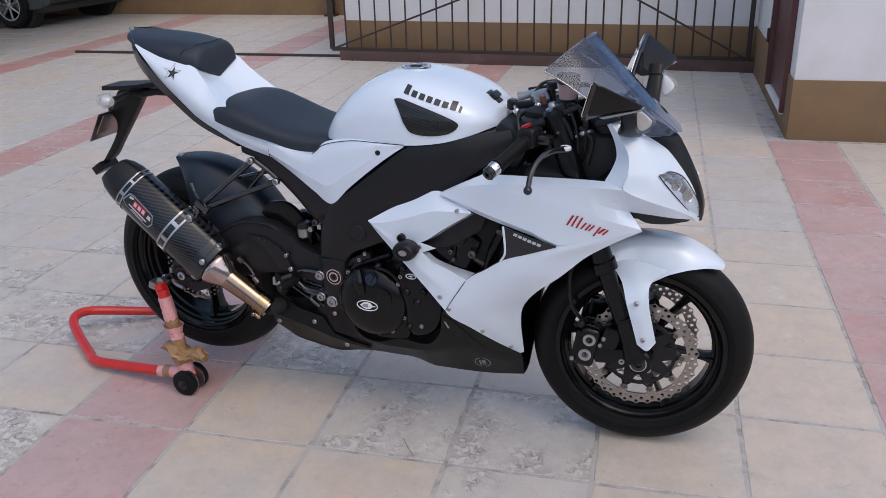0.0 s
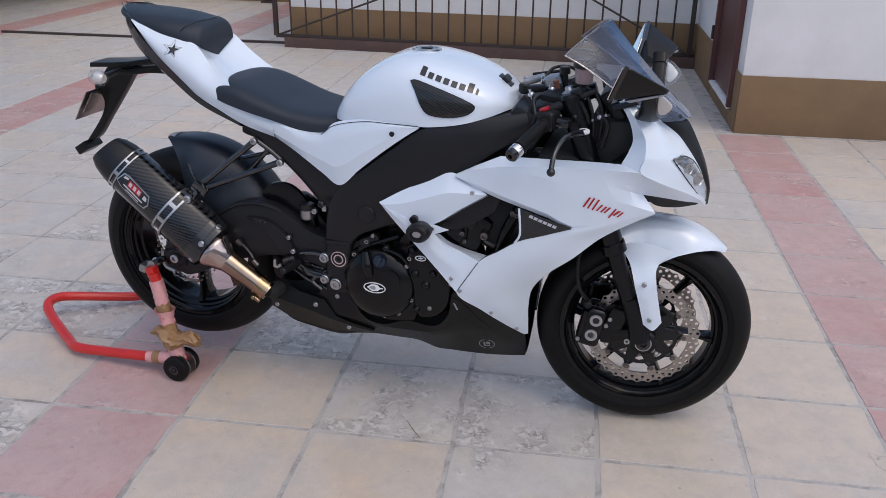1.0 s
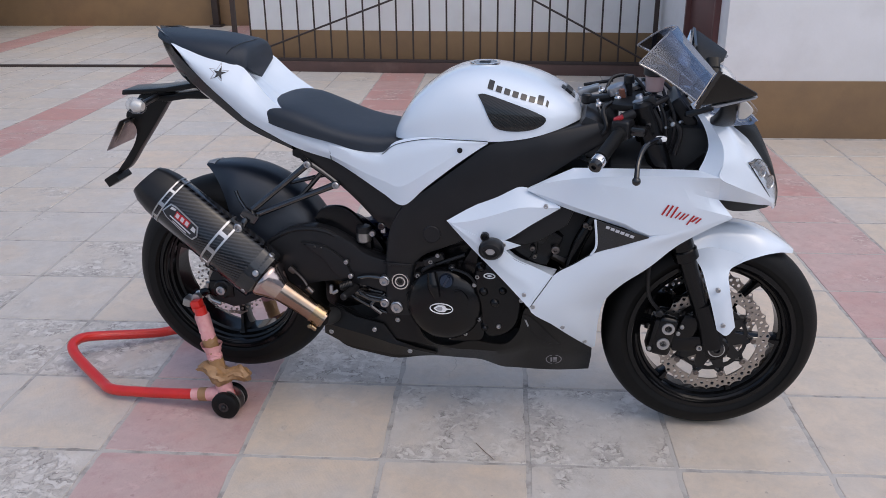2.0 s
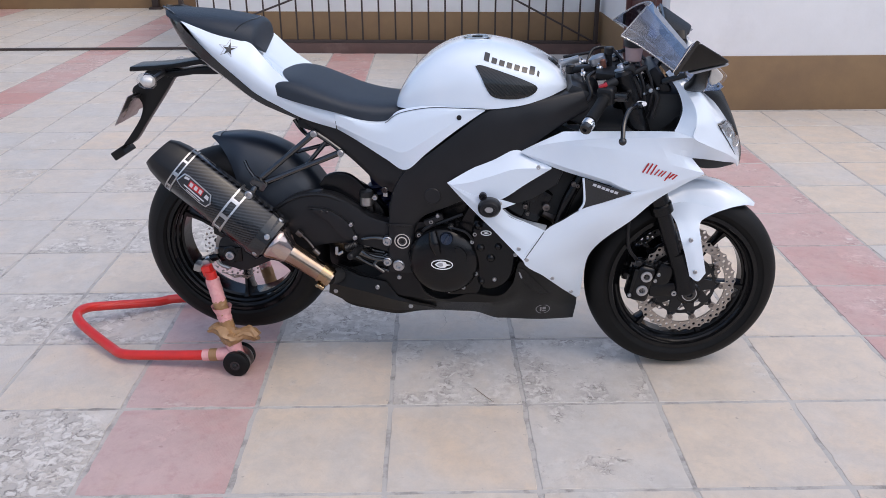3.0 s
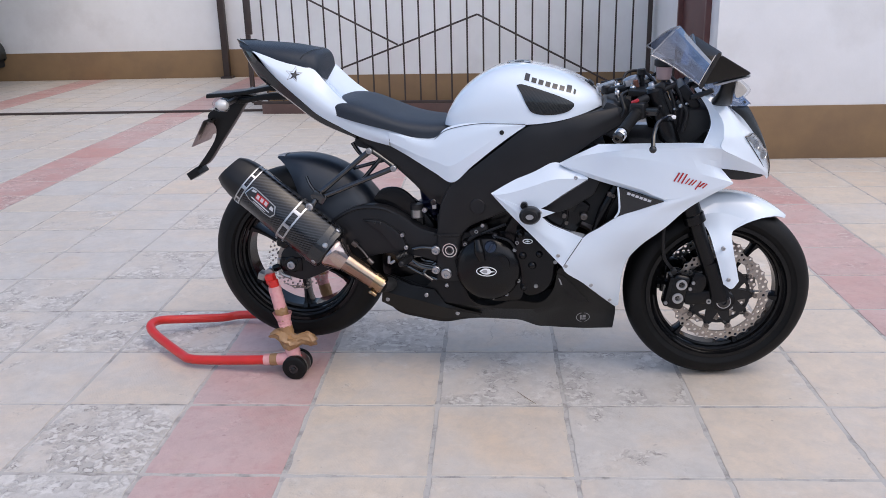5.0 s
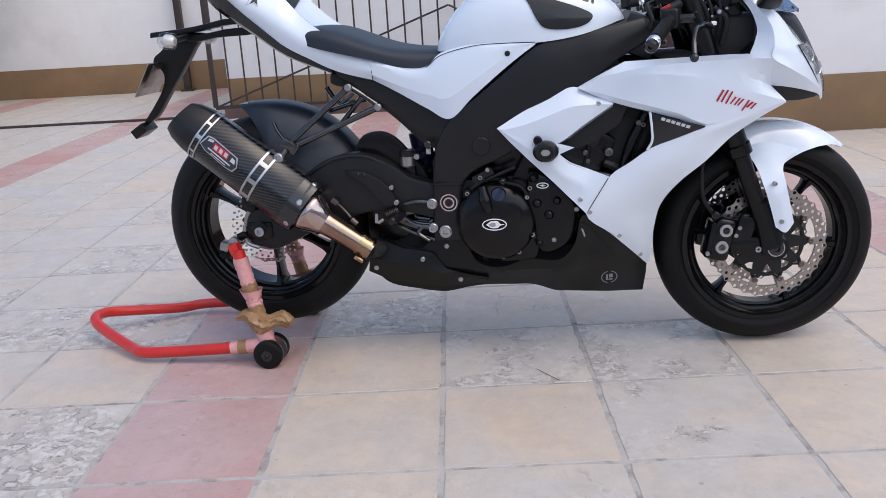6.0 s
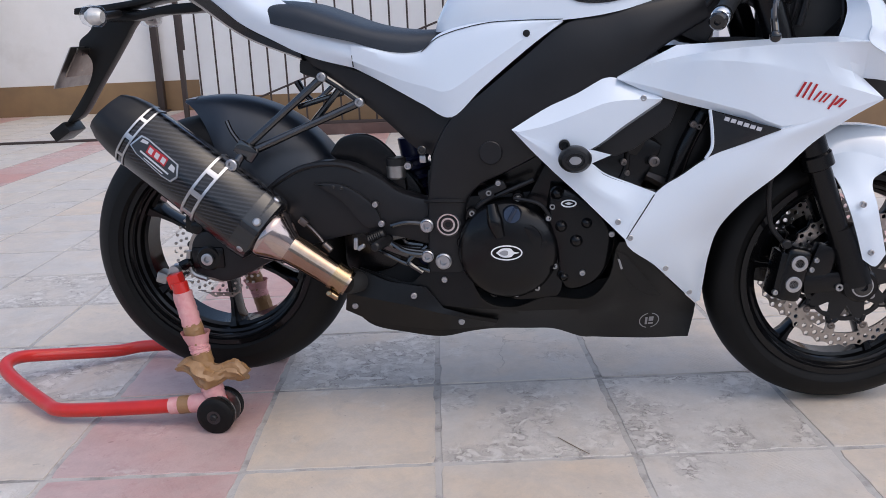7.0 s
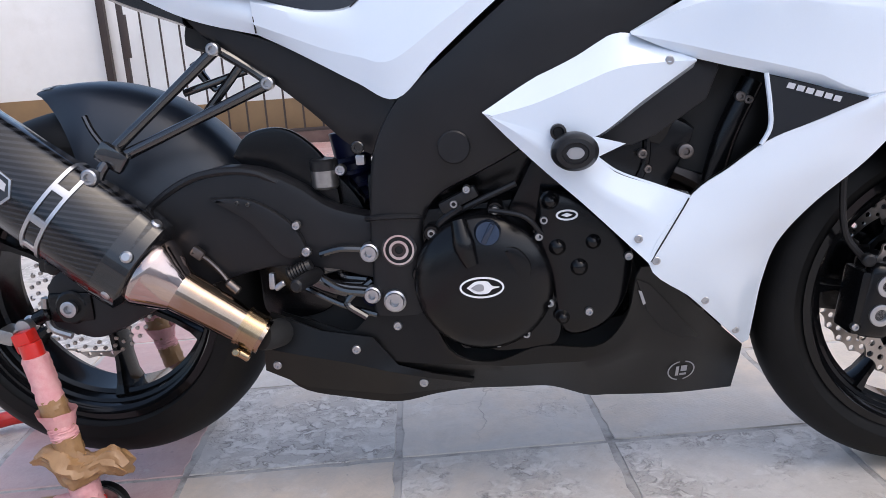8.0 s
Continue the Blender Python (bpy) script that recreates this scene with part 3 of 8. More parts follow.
# plinth under the gate, and the track that the gate runs on
bm = box(bmesh.new(), (0.235, 0.085, 0.03), (3.86, 0.17, 0.13), bevel=0.006)
tagged(yard_part("gate_plinth", bm, PLINTH, at=GATE_LINE), "dark brown painted kerb at the foot of the wall", "kerb", kind="structure")
bm = box(bmesh.new(), (-3.2, 5.85, 0.008), (3.1, 0.035, 0.03), bevel=0.004)
tagged(yard_part("gate_track", bm, GATE_METAL), "black steel gate track laid across the paving", "gate track", kind="structure")


def sliding_gate(u0, u1, v, z0, z1):
    g = thing("sliding_gate", GATE_LINE @ Vector(((u0 + u1) / 2, v, z0)), "dark painted steel bar gate slid open before a wall", "gate")

    def piece(name, bm):
        bmesh.ops.transform(bm, matrix=GATE_LINE, verts=bm.verts)
        part(name, bm, GATE_METAL, g)

    for z in (z0, z1):
        piece("rail", box(bmesh.new(), ((u0 + u1) / 2, v, z), (u1 - u0, 0.035, 0.035), bevel=0.003))
    for u in (u0, u1):
        piece("post", box(bmesh.new(), (u, v, (z0 + z1) / 2), (0.04, 0.04, z1 - z0), bevel=0.003))
    n = 25
    for i in range(1, n):
        u = u0 + (u1 - u0) * i / n
        piece("bar", rod(bmesh.new(), (u, v, z0), (u, v, z1), 0.0085, seg=8))
    for a, b in (((u0, z0), (0.485, 0.93)), ((0.485, 0.93), (u1, z0)), ((-0.29, 0.66), (u0, 1.42))):
        piece("brace", rod(bmesh.new(), (a[0], v - 0.012, a[1]), (b[0], v - 0.012, b[1]), 0.009, seg=8))
    piece("latch", box(bmesh.new(), (u0 + 0.03, v - 0.03, 0.95), (0.05, 0.03, 0.34), bevel=0.004))
    return g


sliding_gate(-1.785, 2.09, 0.035, 0.105, 1.75)
bm = box(bmesh.new(), (-2.98, FAR_V - 0.10, 1.0), (0.085, 0.085, 2.1), bevel=0.005)
box(bm, (-2.98, FAR_V - 0.10, 0.01), (0.16, 0.16, 0.03), bevel=0.003)
tagged(yard_part("gate_post", bm, GATE_METAL), "dark painted steel gate post before the far wall", "post")


def parked_car():
    """A parked car, of which little more than the rear bumper and a wheel shows."""
    c = thing("parked_car", (-9.4, 7.45, 0), "grey green hatchback parked in the far corner", "car")
    prof = [(-11.6, 0.45, 0.75), (-11.5, 0.28, 1.0), (-10.9, 0.24, 1.42), (-10.0, 0.23, 1.47), (-9.2, 0.22, 1.40), (-8.6, 0.22, 1.02), (-8.0, 0.24, 0.92), (-7.72, 0.26, 0.80), (-7.58, 0.32, 0.62)]
    bm = bmesh.new()
    st = spline([(x, zl, zt) for x, zl, zt in prof], 34)
    rows = []
    for x, zl, zt in st:
        w = 0.84 - 0.10 * ((x + 8.0) / 0.4) ** 2 if x > -8.0 else 0.84
        r = []
        for i in range(25):
            a = math.pi * i / 24
            cc, s = math.cos(a), math.sin(a)
            r.append((x, 7.45 - w * math.copysign(abs(cc) ** 0.55, cc) * (1 - 0.22 * max(0, (zl + (zt - zl) * s - 0.85) / 0.6)), zl + (zt - zl) * abs(s) ** 0.6))
        rows.append(r)
    v = skin(bm, rows)
    cap(bm, v[0])
    cap(bm, v[-1])
    part("body", bm, CAR_PAINT, c)
    part("underbody", box(bmesh.new(), (-9.5, 7.45, 0.27), (3.7, 1.55, 0.14), bevel=0.03), DARK_INSIDE, c)
    part("lower_grille", box(bmesh.new(), (-7.63, 7.45, 0.38), (0.08, 0.9, 0.12), bevel=0.02), BLACK_SATIN, c)
    for x in (-8.15, -10.75):
        for y, s in ((6.66, -1), (8.24, 1)):
            bm = lathe(bmesh.new(), (x, y - s * 0.10, 0.30), (0, s, 0), [(0, 0.2), (0, 0.27), (0.02, 0.295), (0.10, 0.302), (0.17, 0.29), (0.19, 0.26), (0.18, 0.20), (0.17, 0.195), (0.0, 0.195)], 40)
            wheel = part("wheel", bm, RUBBER, c, "black tyre")
            bm = bmesh.new()
            lathe(bm, (x, y - s * 0.02, 0.30), (0, s, 0), [(0, 0.195), (0.11, 0.195), (0.11, 0.178), (0.06, 0.165), (0, 0.16)], 40)
            lathe(bm, (x, y, 0.30), (0, s, 0), [(0.02, 0.05), (0.08, 0.045), (0.09, 0.03), (0.09, 0.0)], 20)
            for k in range(7):
                a = 2 * math.pi * k / 7 + 0.3
                rod(bm, (x + 0.03 * math.cos(a), y + s * 0.07, 0.30 + 0.03 * math.sin(a)), (x + 0.175 * math.cos(a), y + s * 0.065, 0.30 + 0.175 * math.sin(a)), 0.017, seg=8)
            part("rim", bm, ALLOY, wheel, "silver alloy rim")
            bm = lathe(bmesh.new(), (x, y - s * 0.16, 0.30), (0, s, 0), [(0, 0.36), (0.14, 0.36), (0.14, 0.0)], 32)
            part("wheel_arch", bm, DARK_INSIDE, c)
    c.location.x += 0.37


parked_car()

# ---- the motorcycle: rear axle over x = 0, front axle over x = 1.415, middle plane y = 0, nose towards +x ----
bike = thing("motorcycle", (0.7, 0, 0), "white and black sports motorcycle held upright on a rear stand", "motorcycle")
FRONT, REAR = Vector((1.415, 0, 0.297)), Vector((0.006, 0, 0.373))


def tyre_profile(r, w, rim_r):
    """Cross-section of a tyre as (across, radius), closed."""
    pts = []
    for i in range(15):
        a = math.pi * (i / 14)
        pts.append((-w / 2 * math.cos(a), r - (w * 0.42) * (1 - math.sin(a) ** 0.9)))
    side = [(w / 2 * 0.97, rim_r + 0.035), (w / 2 * 0.80, rim_r + 0.004), (w / 2 * 0.72, rim_r - 0.004)]
    return pts + side + [(-a, b) for a, b in reversed(side)] + [pts[0]]


def petal_disc(c, y0, y1, r_in, r_out, petals, hole_rows, depth=0.004, phase=0.0):
    n = petals * 8
    outer = []
    for i in range(n):
        a = 2 * math.pi * i / n
        outer.append((c.x + (r_out - depth * (0.5 + 0.5 * math.cos(petals * a)) ** 0.5) * math.cos(a), c.z + (r_out - depth * (0.5 + 0.5 * math.cos(petals * a)) ** 0.5) * math.sin(a)))
    holes = [circle(c.x, c.z, r_in, 48)]
    for r, count, hr, ph in hole_rows:
        for i in range(count):
            a = 2 * math.pi * (i + ph) / count
            holes.append(circle(c.x + r * math.cos(a), c.z + r * math.sin(a), hr, 7))
    return slab(bmesh.new(), outer, y0, y1, holes)


def wheel(name, c, rim_w, spokes, phase, spoke_w, rim_r, tyre_r, tyre_w, hub_r, hub_w):
    bm = bmesh.new()
    h = rim_w / 2
    lathe(bm, c, (0, 1, 0), [(-h, rim_r + 0.006), (-h, rim_r - 0.006), (-h + 0.010, rim_r - 0.011), (-h + 0.013, rim_r - 0.016), (-h * 0.70, rim_r - 0.018), (-h * 0.66, rim_r - 0.024), (-h * 0.45, rim_r - 0.027), (-h * 0.40, rim_r - 0.034), (h * 0.40, rim_r - 0.034), (h * 0.45, rim_r - 0.027), (h * 0.66, rim_r - 0.024), (h * 0.70, rim_r - 0.018), (h - 0.013, rim_r - 0.016), (h - 0.010, rim_r - 0.011), (h, rim_r - 0.006), (h, rim_r + 0.006), (h - 0.008, rim_r + 0.002), (0, rim_r - 0.02), (-h + 0.008, rim_r + 0.002), (-h, rim_r + 0.006)], 72)
    w = part(name, bm, RIM, bike, "gloss black cast wheel")
    bm = lathe(bmesh.new(), c, (0, 1, 0), [(-hub_w / 2, hub_r * 0.7), (-hub_w / 2 + 0.006, hub_r), (-hub_w / 4, hub_r * 0.85), (hub_w / 4, hub_r * 0.85), (hub_w / 2 - 0.006, hub_r), (hub_w / 2, hub_r * 0.7)], 32)
    part("hub", bm, RIM, w)
    bm = bmesh.new()
    for k in range(spokes):
        a = phase + 2 * math.pi * k / spokes
        d, t = Vector((math.cos(a), 0, math.sin(a))), Vector((-math.sin(a), 0, math.cos(a)))
        rows = []
        for s, hw, hy in ((hub_r * 0.7, spoke_w * 0.9, hub_w * 0.30), (hub_r * 1.6, spoke_w * 0.55, hub_w * 0.22), (rim_r * 0.62, spoke_w * 0.5, hub_w * 0.2), (rim_r - 0.05, spoke_w * 0.62, hub_w * 0.24), (rim_r - 0.028, spoke_w * 1.1, hub_w * 0.3)):
            p = c + d * s
            ring = []
            for q in range(8):
                b = 2 * math.pi * (q + 0.5) / 8
                ring.append(p + t * hw * 1.05 * math.copysign(min(1, abs(math.cos(b)) * 1.2), math.cos(b)) + Vector((0, hy * math.copysign(min(1, abs(math.sin(b)) * 1.2), math.sin(b)), 0)))
            rows.append(ring)
        v = skin(bm, rows, True)
        cap(bm, v[0])
        cap(bm, v[-1])
    part("spoke", bm, RIM, w)
    part("tyre", lathe(bmesh.new(), c, (0, 1, 0), tyre_profile(tyre_r, tyre_w, rim_r), 96), RUBBER, w, "black rubber tyre")
    return w


fw = wheel("front_wheel", FRONT, 0.105, 6, radians(52), 0.013, 0.222, 0.2955, 0.120, 0.04, 0.10)
for s in (-1, 1):
    bm = petal_disc(FRONT, s * 0.068, s * 0.073, 0.123, 0.155, 30, ((0.1475, 30, 0.0054, 0.5), (0.1372, 30, 0.0052, 0.0), (0.1290, 30, 0.0036, 0.5)), 0.006)
    for k in range(10):
        a = 2 * math.pi * k / 10
        box(bm, FRONT + Vector((0.117 * math.cos(a), s * 0.0705, 0.117 * math.sin(a))), (0.020, 0.0045, 0.022), (0, -math.degrees(a), 0), bevel=0.0015, seg=1)
    disc = part("brake_disc", bm, STEEL, fw, "drilled steel wave brake disc")
    windows = [circle(FRONT.x, FRONT.z, 0.036, 28)]
    for k in range(10):
        a = 2 * math.pi * (k + 0.5) / 10
        windows.append([(FRONT.x + r * math.cos(a + o), FRONT.z + r * math.sin(a + o)) for r, o in ((0.062, 0.0), (0.086, -0.16), (0.089, 0.0), (0.086, 0.16))])
    bm = slab(bmesh.new(), circle(FRONT.x, FRONT.z, 0.097, 60), s * 0.0600, s * 0.0660, windows)
    carrier_ring = part("disc_carrier", bm, BLACK_SATIN, fw, "black forked disc carrier")
    bm = bmesh.new()
    for k in range(10):
        a = 2 * math.pi * k / 10
        tip = FRONT + Vector((0.109 * math.cos(a), s * 0.0635, 0.109 * math.sin(a)))
        for o in (-0.26, 0.26):
            rod(bm, FRONT + Vector((0.093 * math.cos(a + o * 0.5), s * 0.063, 0.093 * math.sin(a + o * 0.5))), tip, 0.0055, seg=6)
    part("carrier_strut", bm, BLACK_SATIN, carrier_ring)
    bm = bmesh.new()
    for k in range(10):
        a = 2 * math.pi * k / 10
        lathe(bm, FRONT + Vector((0.110 * math.cos(a), s * 0.0610, 0.110 * math.sin(a))), (0, s, 0), [(0, 0.0080), (0.0135, 0.0080), (0.0150, 0.0065), (0.0150, 0.003), (0.013, 0)], 10)
    part("disc_rivet", bm, DISC_CARRIER, fw)

rw = wheel("rear_wheel", REAR, 0.16, 6, radians(-28), 0.016, 0.222, 0.312, 0.19, 0.055, 0.15)
DISC = Vector((0.018, 0, 0.378))
bm = petal_disc(DISC, -0.094, -0.090, 0.072, 0.112, 16, ((0.104, 32, 0.0035, 0.0), (0.093, 32, 0.0035, 0.5), (0.082, 16, 0.0035, 0.0)), 0.006)
part("brake_disc", bm, STEEL, rw, "drilled steel petal brake disc")
bm = bmesh.new()
slab(bm, circle(DISC.x, DISC.z, 0.060, 40), -0.089, -0.082, [circle(DISC.x, DISC.z, 0.03, 20)])
for k in range(5):
    a = 2 * math.pi * k / 5 + 0.4
    rod(bm, (DISC.x + 0.05 * math.cos(a), -0.0855, DISC.z + 0.05 * math.sin(a)), (DISC.x + 0.078 * math.cos(a), -0.0855, DISC.z + 0.078 * math.sin(a)), 0.007, seg=8)
part("disc_carrier", bm, BLACK_SATIN, rw)
bm = lathe(bmesh.new(), REAR + Vector((0, 0.10, 0)), (0, 1, 0), [(0, 0.09), (0.006, 0.095), (0.008, 0.09), (0.008, 0.05)], 48)
part("sprocket", bm, DISC_CARRIER, rw)
bm = bmesh.new()
for s in (-1, 1):
    tube(bm, [(REAR.x + 0.10 * math.cos(a), 0.106, REAR.z + 0.095 * math.sin(a)) for a in np.linspace(math.pi / 2, 3 * math.pi / 2, 8)] + [(0.5, 0.106, 0.40), (0.53, 0.106, 0.45), (0.5, 0.106, 0.50), (0, 0.106, REAR.z + 0.095)], 0.006, 40, 6)
part("chain", bm, DISC_CARRIER, bike)

# -- front end --
STEER = 6.0
def fork_at(z):
    return 1.385 - 0.36 * (z - 0.36)


for s in (-1, 1):
    bm = bmesh.new()
    y = s * 0.103
    rod(bm, (fork_at(0.34), y, 0.34), (fork_at(0.60), y, 0.60), 0.0235)
    rod(bm, (fork_at(0.56), y, 0.56), (fork_at(0.96), y, 0.96), 0.029)
    lathe(bm, (fork_at(0.545), y, 0.545), (-0.36, 0, 1), [(0, 0.026), (0.004, 0.033), (0.03, 0.033), (0.034, 0.03)], 24)
    leg = part("fork_leg", bm, ENGINE_BLACK, bike, "black fork leg")
    bm = bmesh.new()
    tube(bm, [(fork_at(0.40), y, 0.42), (1.392, y, 0.36), (1.412, y, 0.30)], 0.03, 14, 16, radii=[0.027, 0.031, 0.036])
    lathe(bm, (FRONT.x, s * 0.078, FRONT.z), (0, s, 0), [(0, 0.03), (0.004, 0.036), (0.044, 0.036), (0.05, 0.031), (0.05, 0.0)], 28)
    box(bm, (1.350, y * 0.97, 0.303), (0.105, 0.03, 0.046), (0, -4, 0), bevel=0.012)
    box(bm, (1.335, y * 0.95, 0.34), (0.05, 0.03, 0.09), (0, 20, 0), bevel=0.01)
    part("fork_foot", bm, ENGINE_BLACK, leg)
    bm = lathe(bmesh.new(), (FRONT.x, s * 0.127, FRONT.z), (0, s, 0), [(0, 0.019), (0.006, 0.019), (0.008, 0.016), (0.008, 0.009), (0.002, 0.008), (0.002, 0.0)], 24)
    part("axle_end", bm, BLACK_GLOSS, leg)
    bm = bmesh.new()
    lathe(bm, (FRONT.x, s * 0.1275, FRONT.z), (0, s, 0), [(0.0, 0.0225), (0.003, 0.0225), (0.003, 0.0195), (0, 0.0195), (0, 0.0225)], 32)
    lathe(bm, (1.372, s * 0.112, 0.293), (0, s, 0), [(0, 0.008), (0.008, 0.008), (0.008, 0.004), (0.002, 0.004), (0.002, 0)], 14)
    bolt(bm, (1.442, s * 0.112, 0.272), (0, s, 0))
    part("axle_ring", bm, ALLOY, leg, "bright axle ring")
    # radial caliper behind the leg, by the rear edge of the disc
    bm = bmesh.new()
    box(bm, (1.279, s * 0.100, 0.322), (0.054, 0.038, 0.118), (0, 12, 0), bevel=0.018, seg=4)
    box(bm, (1.284, s * 0.058, 0.320), (0.055, 0.024, 0.125), (0, 10, 0), bevel=0.01, seg=2)
    box(bm, (1.252, s * 0.082, 0.321), (0.02, 0.06, 0.10), (0, 10, 0), bevel=0.006)
    cal = part("brake_caliper", bm, ENGINE_BLACK, bike, "black radial brake caliper")
    bm = bmesh.new()
    for x, z in ((1.285, 0.349), (1.275, 0.304)):
        lathe(bm, (x, s * 0.118, z), (0, s, 0), [(0, 0.017), (0.005, 0.017), (0.006, 0.014), (0.005, 0.0095), (0.001, 0.009), (0.001, 0.017)], 28)
    part("piston_cap", bm, ALLOY, cal, "bright piston caps")
    bm = bmesh.new()
    for x, z in ((1.313, 0.333), (1.322, 0.353), (1.24, 0.286)):
        bolt(bm, (x, s * 0.113, z), (0, s, 0), 0.006)
    part("bolt", bm, ALLOY, cal)
    bm = bmesh.new()
    tube(bm, [(1.262, s * 0.095, 0.385), (1.232, s * 0.10, 0.43), (1.225, s * 0.105, 0.51), (1.235, s * 0.10, 0.60), (1.20, s * 0.07, 0.72)], 0.0055, 26, 8)
    lathe(bm, (1.262, s * 0.11, 0.388), (0, s, 0), [(0, 0.01), (0.012, 0.01), (0.014, 0.007), (0.014, 0)], 12)
    part("brake_hose", bm, BLACK_SATIN, bike)
# mudguard: an arched shell over the tyre with a stay down each fork leg
rows = []
for k in range(31):
    deg = 51.5 + (112 - 51.5) * k / 30
    a = radians(deg)
    tip = max(0.0, (73 - deg) / 22.5)
    r = 0.326 - 0.006 * tip
    hw = 0.088 * (1 - 0.75 * tip ** 1.7)
    fall = float(np.interp(deg, (50, 59, 67, 75, 84, 94, 104, 112), (0.008, 0.022, 0.044, 0.072, 0.105, 0.108, 0.050, 0.020)))
    row = []
    for i in range(21):
        q = (i / 20 * 2 - 1)
        drop = fall * abs(q) ** 2.6
        row.append((FRONT.x + (r - drop) * math.cos(a), hw * math.copysign(abs(q) ** 0.75, q), FRONT.z + (r - drop) * math.sin(a)))
    rows.append(row)
bm = bmesh.new()
skin(bm, rows)
bmesh.ops.recalc_face_normals(bm, faces=bm.faces)
bmesh.ops.solidify(bm, geom=bm.faces[:], thickness=0.004)
guard = part("front_mudguard", bm, PEARL, bike, "white front mudguard", crease=0.9)
for s in (-1, 1):
    bm = loft([
        [(1.325, 0.084, 0.562), (1.358, 0.100, 0.52), (1.376, 0.125, 0.465), (1.393, 0.131, 0.411), (1.402, 0.132, 0.38), (1.409, 0.132, 0.356)],
        [(1.39, 0.090, 0.575), (1.40, 0.106, 0.515), (1.408, 0.131, 0.45), (1.42, 0.135, 0.41), (1.429, 0.135, 0.37), (1.435, 0.134, 0.341)],
        [(1.475, 0.083, 0.552), (1.432, 0.100, 0.515), (1.432, 0.127, 0.470), (1.443, 0.131, 0.42), (1.450, 0.131, 0.39), (1.456, 0.131, 0.366)],
    ], 26, 4, 0.004, s)
    stay = part("stay", bm, PEARL, guard, "white mudguard stay")
    bm = bmesh.new()
    for x, z in ((1.400, 0.473), (1.423, 0.372)):
        bolt(bm, (x, s * 0.134, z), (0, s, 0), 0.0065, 0.005)
    part("bolt", bm, ALLOY, stay)

# the front end stands turned a little to the left
pivot = Matrix.Translation((1.37, -0.10, 0))
steer = pivot @ Matrix.Rotation(radians(STEER), 4, "Z") @ pivot.inverted()
for ob in [c for c in bike.children_recursive if c.type == "MESH"]:
    top = ob if ob.parent == bike else ob.parent if ob.parent.parent == bike else ob.parent.parent
    if top.name.split(".")[0] in ("front_wheel", "front_mudguard", "fork_leg", "brake_caliper"):
        ob.data.transform(steer)

# -- frame and engine --
for s in (-1, 1):
    outer = [(0.506, 0.346), (0.511, 0.42), (0.516, 0.51), (0.531, 0.605), (0.574, 0.682), (0.641, 0.735), (0.726, 0.802), (0.801, 0.857), (0.88, 0.872), (0.955, 0.887), (1.067, 0.907)]
    inner = [(0.606, 0.346), (0.604, 0.41), (0.600, 0.485), (0.628, 0.530), (0.690, 0.560), (0.75, 0.59), (0.82, 0.63), (0.88, 0.70), (0.94, 0.755), (1.0, 0.80), (1.09, 0.85)]
    width = [0.160, 0.165, 0.17, 0.178, 0.187, 0.192, 0.192, 0.188, 0.178, 0.165, 0.13]
    curves = []
    for f, d in ((0.0, -0.045), (0.03, -0.010), (0.10, 0.0), (0.5, 0.006), (0.90, 0.0), (0.97, -0.010), (1.0, -0.045)):
        curves.append([(a[0] + (b[0] - a[0]) * f, w + d, a[1] + (b[1] - a[1]) * f) for a, b, w in zip(outer, inner, width)])
    spar = part("frame_spar", loft(curves, 60, 2, 0.003, s), FRAME_BLACK, bike, "black perimeter frame spar", crease=0.9)
    bm = lathe(bmesh.new(), (0.655, s * 0.186, 0.605), (0, s, 0), [(0, 0.024), (0.010, 0.024), (0.012, 0.022), (0.012, 0.0)], 36)
    part("plug", bm, FRAME_BLACK, spar)
    bm = bmesh.new()
    tube(bm, [(0.512, s * 0.160, 0.50), (0.53, s * 0.176, 0.504), (0.56, s * 0.178, 0.505), (0.59, s * 0.174, 0.503), (0.60, s * 0.160, 0.50)], 0.004, 16, 6)
    part("weld", bm, FRAME_BLACK, spar)
    bm = lathe(bmesh.new(), (0.560, s * 0.166, 0.453), (0, s, 0), [(0, 0.027), (0.006, 0.027), (0.007, 0.023), (0.004, 0.021), (0.004, 0.012), (0.009, 0.011), (0.009, 0.006), (0.002, 0.005), (0.002, 0)], 36)
    part("pivot_ring", bm, BLACK_GLOSS, spar)
    bm = bmesh.new()
    for r0, r1, h in ((0.0235, 0.0205, 0.008), (0.015, 0.011, 0.009)):
        lathe(bm, (0.560, s * 0.168, 0.453), (0, s, 0), [(0, r0), (h, r0), (h, r1), (0, r1), (0, r0)], 32)
    part("pivot_nut", bm, CHROME, spar, "bright swingarm pivot nut")
    bm = bmesh.new()
    for x, z, r in ((0.514, 0.450, 0.012), (0.513, 0.383, 0.011), (0.547, 0.372, 0.0145)):
        lathe(bm, (x, s * 0.158, z), (0, s, 0), [(0, r * 1.25), (0.016, r * 1.2), (0.018, r), (0.022, r * 0.95), (0.022, r * 0.5), (0.014, r * 0.45), (0.014, 0)], 20)
    part("bolt", bm, ALLOY, spar)
part("frame_crossmember", box(bmesh.new(), (1.06, 0, 0.86), (0.10, 0.26, 0.10), (0, 24, 0), bevel=0.02), FRAME_BLACK, bike)
bm = bmesh.new()
box(bm, (0.55, 0, 0.45), (0.07, 0.31, 0.24), bevel=0.015)
box(bm, (0.56, 0, 0.62), (0.05, 0.30, 0.06), bevel=0.01)
part("pivot_casting", bm, ENGINE_BLACK, bike)

